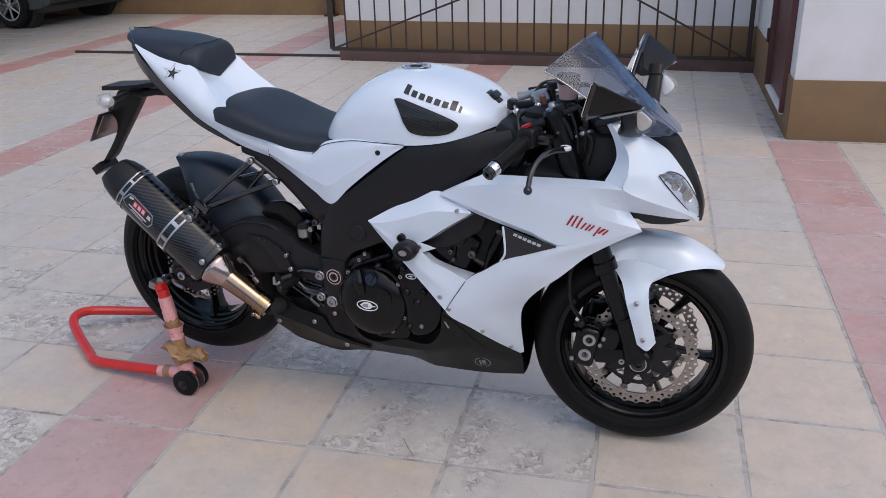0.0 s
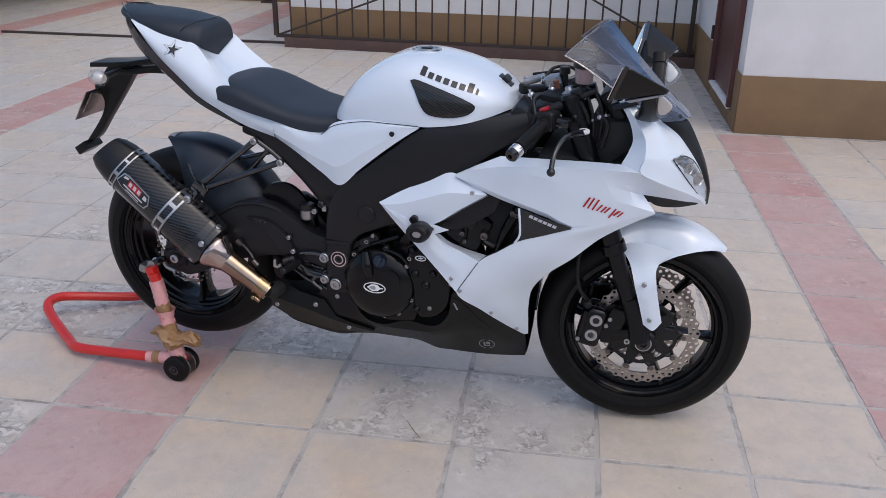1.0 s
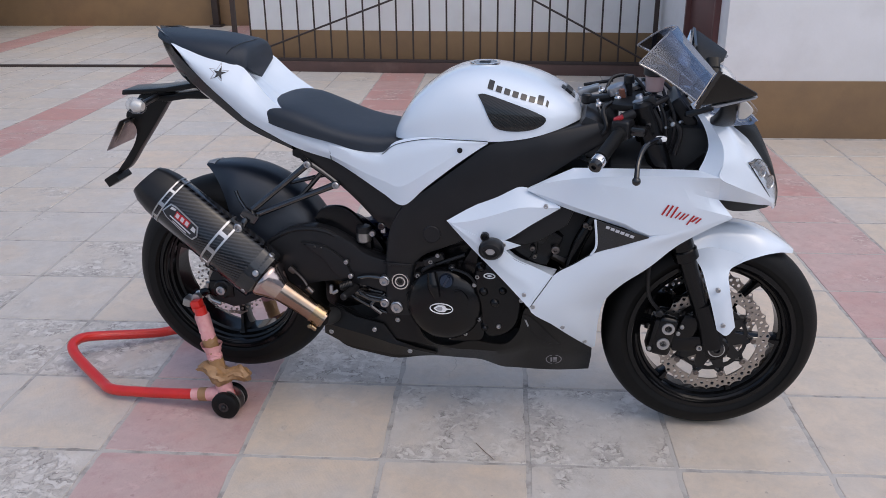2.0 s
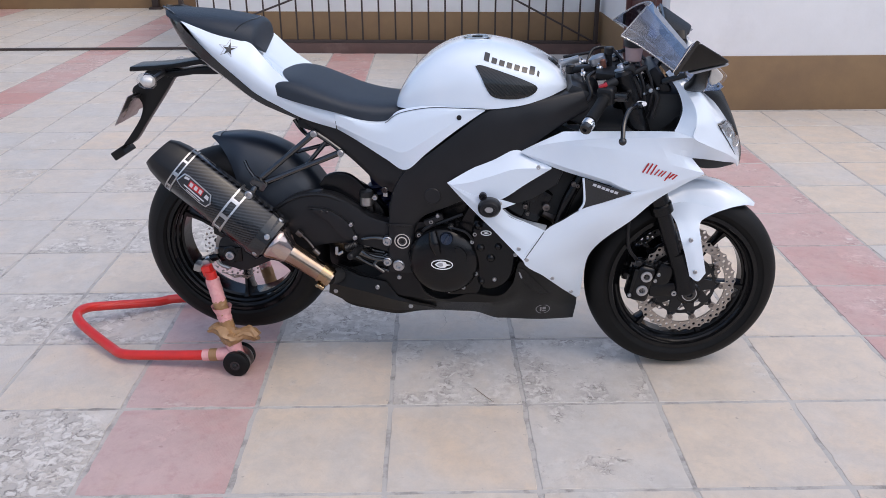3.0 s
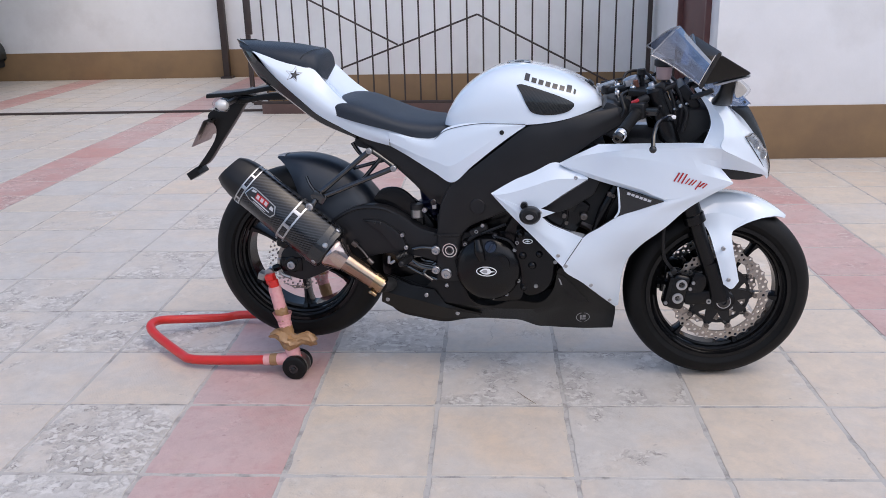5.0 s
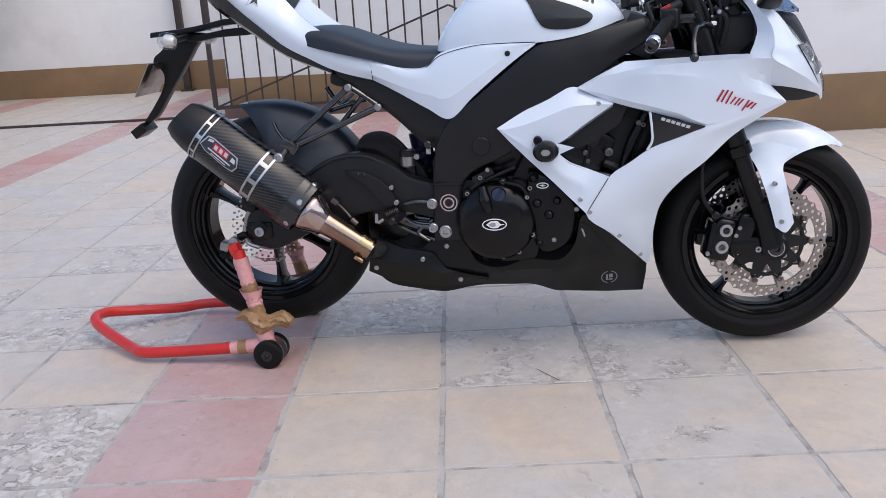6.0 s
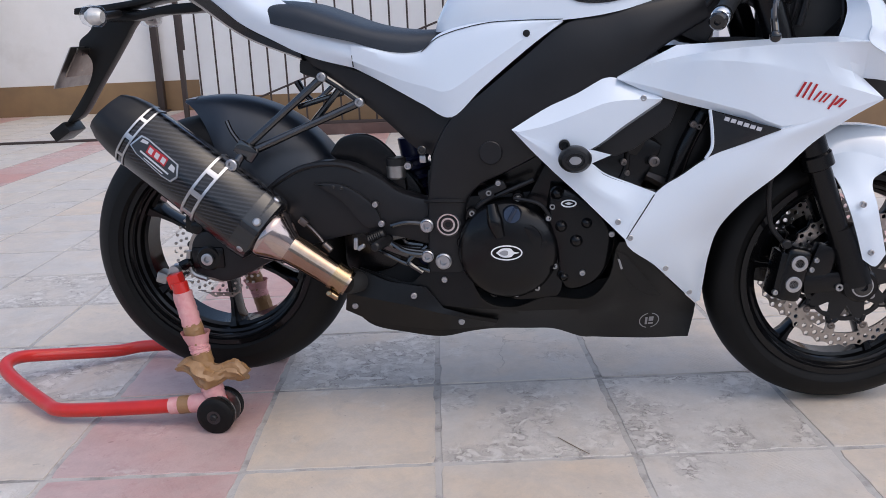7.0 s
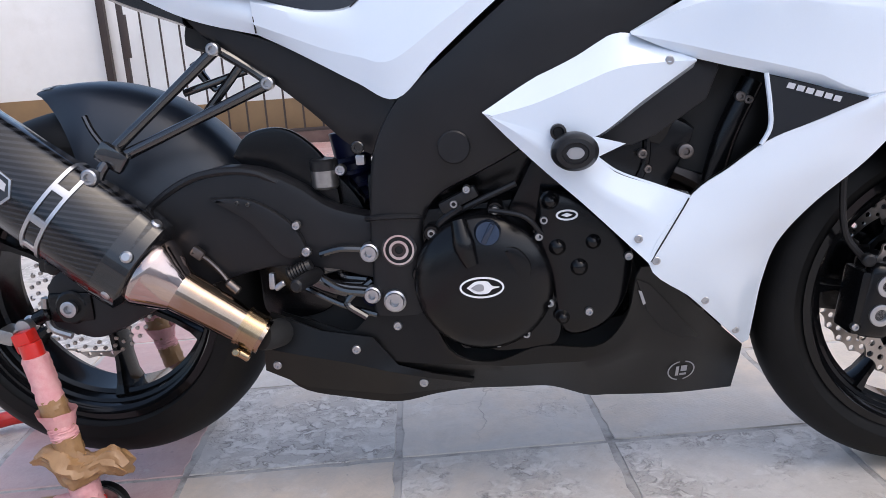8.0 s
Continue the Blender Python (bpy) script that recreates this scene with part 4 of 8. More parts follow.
bm = bmesh.new()
box(bm, (0.72, 0, 0.42), (0.36, 0.32, 0.22), (0, -4, 0), bevel=0.03, seg=3)
engine = part("crankcase", bm, ENGINE_BLACK, bike, "black painted crankcase")
part("cylinder_block", box(bmesh.new(), (0.86, 0, 0.55), (0.20, 0.34, 0.24), (0, 28, 0), bevel=0.02), ENGINE_BLACK, bike)
part("cylinder_head", box(bmesh.new(), (0.90, 0, 0.68), (0.18, 0.36, 0.13), (0, 28, 0), bevel=0.02), ENGINE_BLACK, bike)
part("throttle_housing", box(bmesh.new(), (0.70, 0, 0.60), (0.36, 0.27, 0.19), bevel=0.03), ENGINE_BLACK, bike)
bm = lathe(bmesh.new(), (0.686, -0.150, 0.400), (0, -1, 0), [(0, 0.107), (0.024, 0.107), (0.034, 0.1045), (0.041, 0.1035), (0.047, 0.099), (0.053, 0.092), (0.059, 0.082), (0.0645, 0.066), (0.068, 0.046), (0.0695, 0.024), (0.070, 0.0)], 64)
tube(bm, [(0.655, -0.205, 0.50), (0.662, -0.215, 0.465), (0.672, -0.219, 0.435)], 0.016, 10, 12, radii=[0.012, 0.017, 0.010])
slab(bm, smooth_outline([(0.70, 0.500), (0.745, 0.486), (0.782, 0.450), (0.797, 0.400), (0.799, 0.350), (0.796, 0.312), (0.778, 0.294), (0.735, 0.291), (0.69, 0.293), (0.66, 0.33), (0.65, 0.42)], 44), -0.150, -0.190, bevel=0.010)
slab(bm, smooth_outline([(0.715, 0.462), (0.740, 0.456), (0.757, 0.432), (0.752, 0.405), (0.735, 0.40), (0.722, 0.425)], 28), -0.20, -0.2165, bevel=0.008)
clutch = part("clutch_cover", bm, ENGINE_BLACK, engine, "round black clutch cover")
bm = bmesh.new()
ell = [(0.684 + 0.0325 * math.cos(a), 0.402 + 0.0160 * math.sin(a)) for a in np.linspace(0, 2 * math.pi, 32, endpoint=False)]
ell_in = [(0.684 + 0.0298 * math.cos(a), 0.402 + 0.0135 * math.sin(a)) for a in np.linspace(0, 2 * math.pi, 32, endpoint=False)]
slab(bm, ell, -0.2195, -0.2215, [ell_in])
slab(bm, smooth_outline([(0.662, 0.402), (0.675, 0.411), (0.692, 0.411), (0.699, 0.404), (0.710, 0.402), (0.699, 0.399), (0.692, 0.393), (0.675, 0.393)], 32), -0.2195, -0.2212)
part("badge", bm, WHITE_DECAL, clutch, "white oval badge")
bm = bmesh.new()
slab(bm, smooth_outline([(0.668, 0.402), (0.677, 0.407), (0.686, 0.406), (0.686, 0.398), (0.677, 0.397)], 20), -0.2210, -0.2222)
part("badge_bar", bm, GREY_DECAL, clutch)
bm = lathe(bmesh.new(), (0.695, -0.185, 0.474), (0.05, -1, 0.22), [(0, 0.021), (0.022, 0.021), (0.026, 0.018), (0.030, 0.017), (0.030, 0.0)], 24)
box(bm, (0.697, -0.2155, 0.481), (0.008, 0.010, 0.032), (0, 28, 0), bevel=0.003)
part("filler_cap", bm, BLUE_CAP, clutch, "dark blue oil filler cap")
outline = smooth_outline([(0.775, 0.54), (0.83, 0.53), (0.88, 0.49), (0.905, 0.435), (0.892, 0.365), (0.855, 0.322), (0.80, 0.318), (0.782, 0.41), (0.765, 0.47)], 44)
bm = bmesh.new()
mid_x, mid_z = 0.835, 0.43
v = skin(bm, [[(mid_x + (x - mid_x) * k, y, mid_z + (z - mid_z) * k) for x, z in outline] for k, y in ((1.0, -0.14), (1.0, -0.178), (0.985, -0.186), (0.955, -0.1925), (0.90, -0.1965), (0.75, -0.199), (0.45, -0.200))], True)
cap(bm, v[-1])
pulser = part("pulser_cover", bm, ENGINE_BLACK, engine, "black engine side cover", crease=0.9)
bm = bmesh.new()
for x, z, r in ((0.796, 0.452, 0.013), (0.847, 0.458, 0.012), (0.826, 0.421, 0.014), (0.788, 0.520, 0.012), (0.800, 0.345, 0.010)):
    lathe(bm, (x, -0.1965, z), (0, -1, 0), [(0, r * 1.25), (0.0012, r * 1.08), (0.0040, r * 0.90), (0.0085, r * 0.70), (0.0115, r * 0.40), (0.0125, r * 0.16), (0.0128, 0)], 22)
part("boss", bm, ENGINE_BLACK, engine)
bm = bmesh.new()
e2 = [(0.811 + 0.016 * math.cos(a), 0.499 + 0.008 * math.sin(a)) for a in np.linspace(0, 2 * math.pi, 24, endpoint=False)]
slab(bm, e2, -0.197, -0.2015, [[(0.811 + 0.013 * math.cos(a), 0.499 + 0.0055 * math.sin(a)) for a in np.linspace(0, 2 * math.pi, 24, endpoint=False)]])
slab(bm, [(0.803, 0.499), (0.811, 0.502), (0.819, 0.499), (0.811, 0.496)], -0.197, -0.2012)
part("badge", bm, WHITE_DECAL, pulser, "small white oval badge")
bm = bmesh.new()
for x, z, y in ((0.708, 0.509, -0.185), (0.668, 0.541, -0.18), (0.648, 0.520, -0.178), (0.770, 0.468, -0.192), (0.778, 0.492, -0.192), (0.774, 0.377, -0.192), (0.702, 0.305, -0.188), (0.838, 0.353, -0.198), (0.897, 0.434, -0.196), (0.612, 0.478, -0.18), (0.606, 0.35, -0.18), (0.782, 0.365, -0.188), (0.745, 0.318, -0.188)):
    bolt(bm, (x, y, z), (0, -1, 0), 0.0065, 0.007)
part("engine_bolt", bm, ALLOY, engine)
bm = bmesh.new()
for x, z in ((0.774, 0.377), (0.702, 0.305), (0.606, 0.350), (0.612, 0.478), (0.708, 0.509), (0.770, 0.468), (0.590, 0.415), (0.655, 0.306), (0.745, 0.318)):
    lathe(bm, (x, -0.150, z), (0, -1, 0), [(0, 0.0125), (0.031, 0.0125), (0.0345, 0.0105), (0.0345, 0.0)], 16)
part("boss", bm, ENGINE_BLACK, engine)
bm = bmesh.new()
for s in (-1, 1):
    bolt(bm, (0.511, s * 0.168, 0.610), (0, s, 0), 0.010, 0.006)
part("bolt", bm, BLACK_GLOSS, bike)
bm = bmesh.new()
tube(bm, [(0.64, -0.17, 0.50), (0.68, -0.178, 0.52), (0.74, -0.175, 0.545)], 0.005, 14, 8)
tube(bm, [(0.62, -0.16, 0.46), (0.625, -0.175, 0.49), (0.66, -0.18, 0.515)], 0.006, 12, 8)
tube(bm, [(0.70, -0.19, 0.51), (0.75, -0.20, 0.50), (0.775, -0.195, 0.47)], 0.004, 12, 8)
box(bm, (0.655, -0.172, 0.525), (0.06, 0.02, 0.018), (0, -25, 0), bevel=0.004)
part("clutch_cable", bm, BLACK_SATIN, engine)
# radiator, headers and hoses behind the flank
bm = bmesh.new()
box(bm, (1.07, 0, 0.60), (0.05, 0.34, 0.30), (0, 18, 0), bevel=0.01)
part("radiator", bm, BLACK_MATT, bike)
bm = bmesh.new()
for y in (-0.12, -0.04, 0.04, 0.12):
    tube(bm, [(0.95, y, 0.56), (1.03, y, 0.50), (1.02, y * 0.9, 0.36), (0.95, y * 0.7, 0.26), (0.80, y * 0.5, 0.235), (0.55, -0.03 + y * 0.3, 0.25)], 0.019, 26, 10)
part("header_pipe", bm, DISC_CARRIER, bike)
bm = bmesh.new()
tube(bm, [(1.02, -0.165, 0.53), (1.04, -0.170, 0.60), (1.075, -0.165, 0.67)], 0.016, 14, 12)
tube(bm, [(0.90, -0.165, 0.52), (0.925, -0.172, 0.56), (0.93, -0.17, 0.62)], 0.006, 14, 8)
part("coolant_hose", bm, ENGINE_BLACK, bike)
for s in (-1, 1):
    bm = slab(bmesh.new(), [(0.835, 0.612), (0.870, 0.655), (0.99, 0.722), (1.020, 0.712), (1.024, 0.690), (1.008, 0.650), (0.940, 0.605), (0.905, 0.592), (0.86, 0.590)], s * 0.178, s * 0.191, bevel=0.004)
    part("inner_cover", bm, FRAME_BLACK, bike)
bm = bmesh.new()
for x, z, r in ((0.981, 0.578, 0.0105), (0.921, 0.578, 0.0065), (0.928, 0.556, 0.0055), (1.055, 0.650, 0.007), (1.066, 0.645, 0.006)):
    lathe(bm, (x, -0.178, z), (0, -1, 0), [(-0.02, r), (0.008, r), (0.009, r * 0.8), (0.009, r * 0.5), (0.004, r * 0.4), (0.004, 0)], 16)
part("engine_stud", bm, DISC_CARRIER, bike)
bm = bmesh.new()
box(bm, (0.95, 0, 0.66), (0.34, 0.30, 0.20), (0, 20, 0), bevel=0.03)
box(bm, (1.16, 0, 0.70), (0.12, 0.30, 0.22), bevel=0.03)
part("air_box", bm, DARK_INSIDE, bike)
bm = bmesh.new()
box(bm, (0.47, 0, 0.315), (0.26, 0.20, 0.15), (0, -4, 0), bevel=0.03)
tube(bm, [(0.336, -0.190, 0.331), (0.346, -0.172, 0.325), (0.358, -0.130, 0.316), (0.40, -0.08, 0.30)], 0.023, 16, 14)
part("exhaust_collector", bm, DARK_INSIDE, bike)

# -- fairing --
fairing_parts, nose_parts = {}, {}
for s in (-1, 1):
    # upper flank, from the frame to the nose
    top = polyline([(0.905, 0.200, 0.748), (0.955, 0.197, 0.774), (1.018, 0.192, 0.804), (1.10, 0.190, 0.806), (1.19, 0.187, 0.808), (1.27, 0.183, 0.809), (1.320, 0.180, 0.808)], 13).tolist()
    crease = spline([(0.905, 0.204, 0.747), (0.955, 0.212, 0.768), (1.02, 0.218, 0.783), (1.10, 0.220, 0.793), (1.19, 0.217, 0.798), (1.27, 0.212, 0.799), (1.367, 0.201, 0.797)], 13).tolist()
    fold = spline([(0.905, 0.205, 0.746), (0.97, 0.214, 0.760), (1.05, 0.222, 0.772), (1.13, 0.2245, 0.770), (1.22, 0.2195, 0.750), (1.31, 0.204, 0.722), (1.41, 0.170, 0.690)], 13).tolist()
    low = spline([(0.905, 0.206, 0.744), (0.985, 0.217, 0.708), (1.08, 0.224, 0.681), (1.15, 0.222, 0.660), (1.213, 0.216, 0.640), (1.31, 0.1965, 0.663), (1.41, 0.170, 0.687)], 13).tolist()
    half = [((a[0] + b[0]) / 2, (a[1] + b[1]) / 2, (a[2] + b[2]) / 2) for a, b in zip(crease, fold)]
    half[-1], half[-2] = (1.376, 0.152, 0.727), (1.345, 0.186, 0.742)
    turn_in = [0.0, 0.6, 1, 1, 1, 1, 1, 0.8, 0.4, 0, 0, 0, 0]
    low_up = [(x, w, z + 0.015 * f) for (x, w, z), f in zip(low, turn_in)]
    low = [(x, w - 0.011 * f, z) for (x, w, z), f in zip(low, turn_in)]
    in_top = [(x, w - 0.035, z - 0.010) for x, w, z in top]
    bm = loft([in_top, top, crease], 37, 2, 0.003, s, straight=True, line=True)
    loft([crease, half, fold, low_up, low], 37, 3, 0.003, s, bm=bm, straight=True, line=True)
    upper = part("upper_fairing", bm, PEARL, bike, "white upper side fairing", crease=0.22)
    # lower flank, from the opening to the tip ahead of the belly
    back = [(1.213, 0.216, 0.640), (1.15, 0.223, 0.617), (1.083, 0.226, 0.593), (1.03, 0.227, 0.558), (0.978, 0.229, 0.521), (0.921, 0.234, 0.431), (0.985, 0.195, 0.366), (1.04, 0.140, 0.304), (1.086, 0.083, 0.250)]
    front = [(1.41, 0.169, 0.688), (1.35, 0.180, 0.657), (1.281, 0.187, 0.612), (1.218, 0.195, 0.553), (1.153, 0.190, 0.497), (1.112, 0.165, 0.436), (1.099, 0.135, 0.370), (1.096, 0.108, 0.310), (1.094, 0.083, 0.254)]
    mid = [((a[0] + b[0]) / 2, (a[1] + b[1]) / 2 + 0.012 * f, (a[2] + b[2]) / 2) for a, b, f in zip(back, front, (0.3, 0.7, 1, 1, 1, 1, 0.8, 0.4, 0))]
    edge = [(x - 0.005, w - 0.010, z + 0.002) for x, w, z in front]
    bm = loft([back, mid, front], 44, 4, 0.003, s)
    loft([front, edge], 44, 1, 0.003, s, bm=bm)
    lower = part("lower_fairing", bm, PEARL, bike, "white lower side fairing", crease=0.5)
    bm = loft([[(x, w - 0.010, z) for x, w, z in c] for c in (back, mid, front)], 36, 3, 0.003, s)
    part("inner_liner", bm, BLACK_MATT, lower, "black inside of the fairing")
    # the arrow-shaped piece round the frame slider
    bm = loft([
        [(0.699, 0.214, 0.653), (0.76, 0.200, 0.688), (0.82, 0.193, 0.717), (0.889, 0.189, 0.747), (0.94, 0.198, 0.728), (0.990, 0.210, 0.706)],
        [(0.712, 0.218, 0.648), (0.77, 0.223, 0.661), (0.83, 0.2255, 0.682), (0.885, 0.224, 0.701), (0.94, 0.221, 0.705), (0.990, 0.215, 0.704)],
        [(0.720, 0.218, 0.640), (0.75, 0.222, 0.622), (0.80, 0.225, 0.612), (0.853, 0.220, 0.611), (0.92, 0.218, 0.657), (0.989, 0.212, 0.702)],
        [(0.726, 0.210, 0.634), (0.76, 0.205, 0.616), (0.81, 0.195, 0.604), (0.86, 0.190, 0.606), (0.925, 0.190, 0.650), (0.990, 0.190, 0.694)],
    ], 32, 4, 0.003, s, straight=True)
    loft([
        [(0.699, 0.214, 0.653), (0.735, 0.217, 0.614), (0.783, 0.221, 0.566), (0.83, 0.226, 0.522), (0.875, 0.230, 0.477), (0.921, 0.236, 0.431)],
        [(0.705, 0.217, 0.650), (0.765, 0.2262, 0.610), (0.82, 0.2300, 0.568), (0.868, 0.2330, 0.528), (0.915, 0.2345, 0.500), (0.945, 0.2335, 0.468)],
        [(0.72, 0.219, 0.643), (0.78, 0.226, 0.620), (0.835, 0.226, 0.595), (0.878, 0.224, 0.561), (0.93, 0.223, 0.540), (0.978, 0.228, 0.521)],
    ], 40, 4, 0.003, s, bm=bm, straight=True)
    loft([
        [(0.853, 0.222, 0.611), (0.894, 0.220, 0.599), (0.853, 0.222, 0.582), (0.878, 0.224, 0.561)],
        [(0.82, 0.226, 0.606), (0.83, 0.226, 0.60), (0.83, 0.226, 0.582), (0.83, 0.226, 0.565)],
    ], 10, 2, 0.003, s, bm=bm, line=True)
    loft([
        [(0.853, 0.222, 0.582), (0.882, 0.224, 0.560), (0.93, 0.223, 0.540), (0.978, 0.228, 0.521)],
        [(0.860, 0.190, 0.570), (0.885, 0.185, 0.550), (0.93, 0.175, 0.530), (0.985, 0.168, 0.515)],
    ], 14, 4, 0.003, s, bm=bm)
    arrow = part("middle_fairing", bm, PEARL, bike, "white arrow-shaped middle fairing", crease=0.5)
    # black wedge beside the opening
    bm = loft([[(1.080, 0.221, 0.680), (1.083, 0.224, 0.593)], [(1.15, 0.223, 0.659), (1.15, 0.224, 0.618)], [(1.212, 0.2175, 0.641), (1.212, 0.2175, 0.639)]], 10, 4, 0.004, s)
    wedge = part("wedge_panel", bm, BLACK_GLOSS, bike, "gloss black wedge panel")
    bm = bmesh.new()
    tube(bm, [(1.078, s * 0.224, 0.682), (1.083, s * 0.226, 0.64), (1.0835, s * 0.227, 0.61), (1.072, s * 0.227, 0.588)], 0.0032, 14, 6)
    part("trim", bm, PEARL, wedge)
    fairing_parts[s] = (upper, lower, arrow, wedge)
    # nose, from the flank to the middle
    ridge = [(1.302, 0.125, 0.955), (1.340, 0.148, 0.912), (1.368, 0.166, 0.870), (1.372, 0.188, 0.830), (1.367, 0.201, 0.797)]
    chin = [(1.42, 0.172, 0.765), (1.475, 0.122, 0.733), (1.515, 0.070, 0.700), (1.528, 0.040, 0.676)]
    cheek = [(1.312, 0.122, 0.957), (1.352, 0.130, 0.926), (1.390, 0.133, 0.893), (1.412, 0.136, 0.860), (1.430, 0.139, 0.826), (1.472, 0.110, 0.788), (1.503, 0.080, 0.750), (1.525, 0.053, 0.708), (1.531, 0.036, 0.677)]
    brow = [(1.320, 0.112, 0.953), (1.352, 0.098, 0.932), (1.391, 0.080, 0.902), (1.425, 0.052, 0.874), (1.450, 0.038, 0.850), (1.487, 0.034, 0.802), (1.512, 0.034, 0.762), (1.529, 0.033, 0.715), (1.532, 0.030, 0.677)]
    bm = loft([ridge + chin, cheek, brow], 49, 5, 0.003, s)
    inner = [(1.290, 0.118, 0.958), (1.325, 0.138, 0.910), (1.340, 0.151, 0.866), (1.333, 0.166, 0.835), (1.320, 0.180, 0.808)]
    loft([inner, ridge], 25, 3, 0.003, s, bm=bm)
    loft([[(x + 0.012, w - 0.03, z) for x, w, z in inner], inner], 25, 2, 0.003, s, bm=bm)
    loft([ridge[-1:] + chin, [(1.376, 0.152, 0.727), (1.42, 0.139, 0.720), (1.475, 0.106, 0.705), (1.513, 0.064, 0.690), (1.527, 0.038, 0.672)]], 25, 3, 0.003, s, bm=bm)
    nose = part("nose_cowl", bm, PEARL, bike, "white nose cowl", crease=0.3)
    nose_parts[s] = nose
    crest = [(1.446, 0.896), (1.463, 0.886), (1.484, 0.852), (1.509, 0.803), (1.525, 0.763), (1.537, 0.716), (1.535, 0.676)]
    bm = loft([[(x, w + 0.001, z) for x, w, z in brow[2:]], [((x + cx) / 2 + 0.004, w * 0.55, (z + cz) / 2) for (x, w, z), (cx, cz) in zip(brow[2:], crest)], [(cx, 0.0, cz) for cx, cz in crest]], 24, 3, 0.003, s)
    part("nose_strip", bm, BLACK_MATT, nose, "black centre strip of the nose")
    # headlamp
    hl = [
        [(1.436, 0.138, 0.820), (1.455, 0.128, 0.793), (1.478, 0.110, 0.760), (1.503, 0.080, 0.722), (1.522, 0.046, 0.692)],
        [(1.450, 0.132, 0.822), (1.476, 0.113, 0.800), (1.500, 0.090, 0.768), (1.517, 0.066, 0.730), (1.526, 0.044, 0.694)],
        [(1.460, 0.117, 0.826), (1.484, 0.079, 0.806), (1.507, 0.059, 0.770), (1.524, 0.044, 0.732), (1.529, 0.039, 0.696)],
    ]
    bm = loft([[(x - 0.004, w - 0.003, z) for x, w, z in c] for c in hl], 18, 4, 0.002, s)
    lamp = part("headlamp", bm, ALLOY, bike, "headlamp with a bright reflector behind a clear lens")
    for x, w, z, r in ((1.474, 0.106, 0.790, 0.014), (1.500, 0.082, 0.758, 0.016)):
        bm = lathe(bmesh.new(), (x - 0.006, s * (w - 0.006), z), (0.75, s * 0.65, 0.1), [(0.0, 0.0), (0.001, r * 0.4), (0.006, r * 0.8), (0.012, r), (0.013, r * 1.08), (0.011, r * 1.08)], 24)
        part("bowl", bm, CHROME, lamp, "polished lamp bowl")
    for f in (0.15, 0.32, 0.62, 0.85):
        p0, p1 = spline(hl[0], 21)[int(20 * f)], spline(hl[2], 21)[int(20 * f)]
        bm = tube(bmesh.new(), [(p0[0], s * p0[1], p0[2]), ((p0[0] + p1[0]) / 2 + 0.001, s * ((p0[1] + p1[1]) / 2 + 0.001), (p0[2] + p1[2]) / 2), (p1[0], s * p1[1], p1[2])], 0.0014, 8, 6)
        part("slat", bm, DISC_CARRIER, lamp)
    part("lens", loft([[(x + 0.003, w + 0.003, z) for x, w, z in c] for c in hl], 18, 4, 0.0015, s), LENS, lamp, "clear headlamp lens")
    bm = bmesh.new()
    ring = hl[0] + [hl[1][-1]] + hl[2][::-1] + [hl[1][0], hl[0][0]]
    tube(bm, [(x + 0.002, s * (w + 0.002), z) for x, w, z in ring], 0.0015, 50, 6)
    part("bezel", bm, BLACK_GLOSS, lamp)
    # black intake slot under the lamp
    bm = loft([[(1.374, 0.150, 0.726), (1.42, 0.137, 0.719), (1.47, 0.108, 0.705), (1.512, 0.066, 0.690)], [(1.376, 0.146, 0.722), (1.41, 0.105, 0.686), (1.46, 0.085, 0.680), (1.505, 0.062, 0.684)]], 16, 2, 0.004, s)
    part("intake_slot", bm, DARK_INSIDE, nose)
    # inner black panel beside the clocks
    bm = loft([[(1.02, 0.160, 0.792), (1.12, 0.158, 0.796), (1.22, 0.155, 0.798), (1.315, 0.150, 0.80), (1.340, 0.128, 0.86), (1.325, 0.115, 0.91), (1.29, 0.105, 0.95)], [(1.04, 0.13, 0.74), (1.13, 0.13, 0.75), (1.22, 0.13, 0.76), (1.30, 0.12, 0.80), (1.36, 0.09, 0.86), (1.36, 0.07, 0.90), (1.31, 0.08, 0.955)]], 26, 4, 0.004, s)
    part("inner_panel", bm, BLACK_MATT, bike)
bm = bmesh.new()
box(bm, (1.30, 0, 0.84), (0.16, 0.22, 0.12), bevel=0.03)
box(bm, (1.33, 0, 0.74), (0.20, 0.20, 0.12), bevel=0.04)
part("nose_core", bm, DARK_INSIDE, bike)

# -- screen --
screen_mid = [(1.246, 0, 1.126), (1.276, 0, 1.091), (1.322, 0, 1.042), (1.384, 0, 0.978), (1.468, 0, 0.893)]
screen_q = [(1.203, 0.096, 1.098), (1.246, 0.106, 1.062), (1.300, 0.104, 1.014), (1.362, 0.090, 0.957), (1.444, 0.060, 0.896)]
screen_edge = [(1.158, 0.152, 1.057), (1.205, 0.155, 1.034), (1.262, 0.152, 0.997), (1.325, 0.135, 0.952), (1.398, 0.105, 0.904)]
screen_r = [((a[0] + b[0]) / 2 + 0.004, b[1] * 0.52, (a[2] + b[2]) / 2 + 0.006) for a, b in zip(screen_mid, screen_q)]
flip = lambda c: [(x, -w, z) for x, w, z in c]
curves = [screen_edge, screen_q, screen_r, screen_mid, flip(screen_r), flip(screen_q), flip(screen_edge)]
scr = part("windscreen", loft(curves, 24, 5, 0.003, 1, straight=True), SCREEN, bike, "smoked clear windscreen", crease=0.30)
bm = bmesh.new()
for s in (-1, 1):
    tube(bm, [(x, s * w, z) for x, w, z in screen_edge], 0.0026, 26, 6)
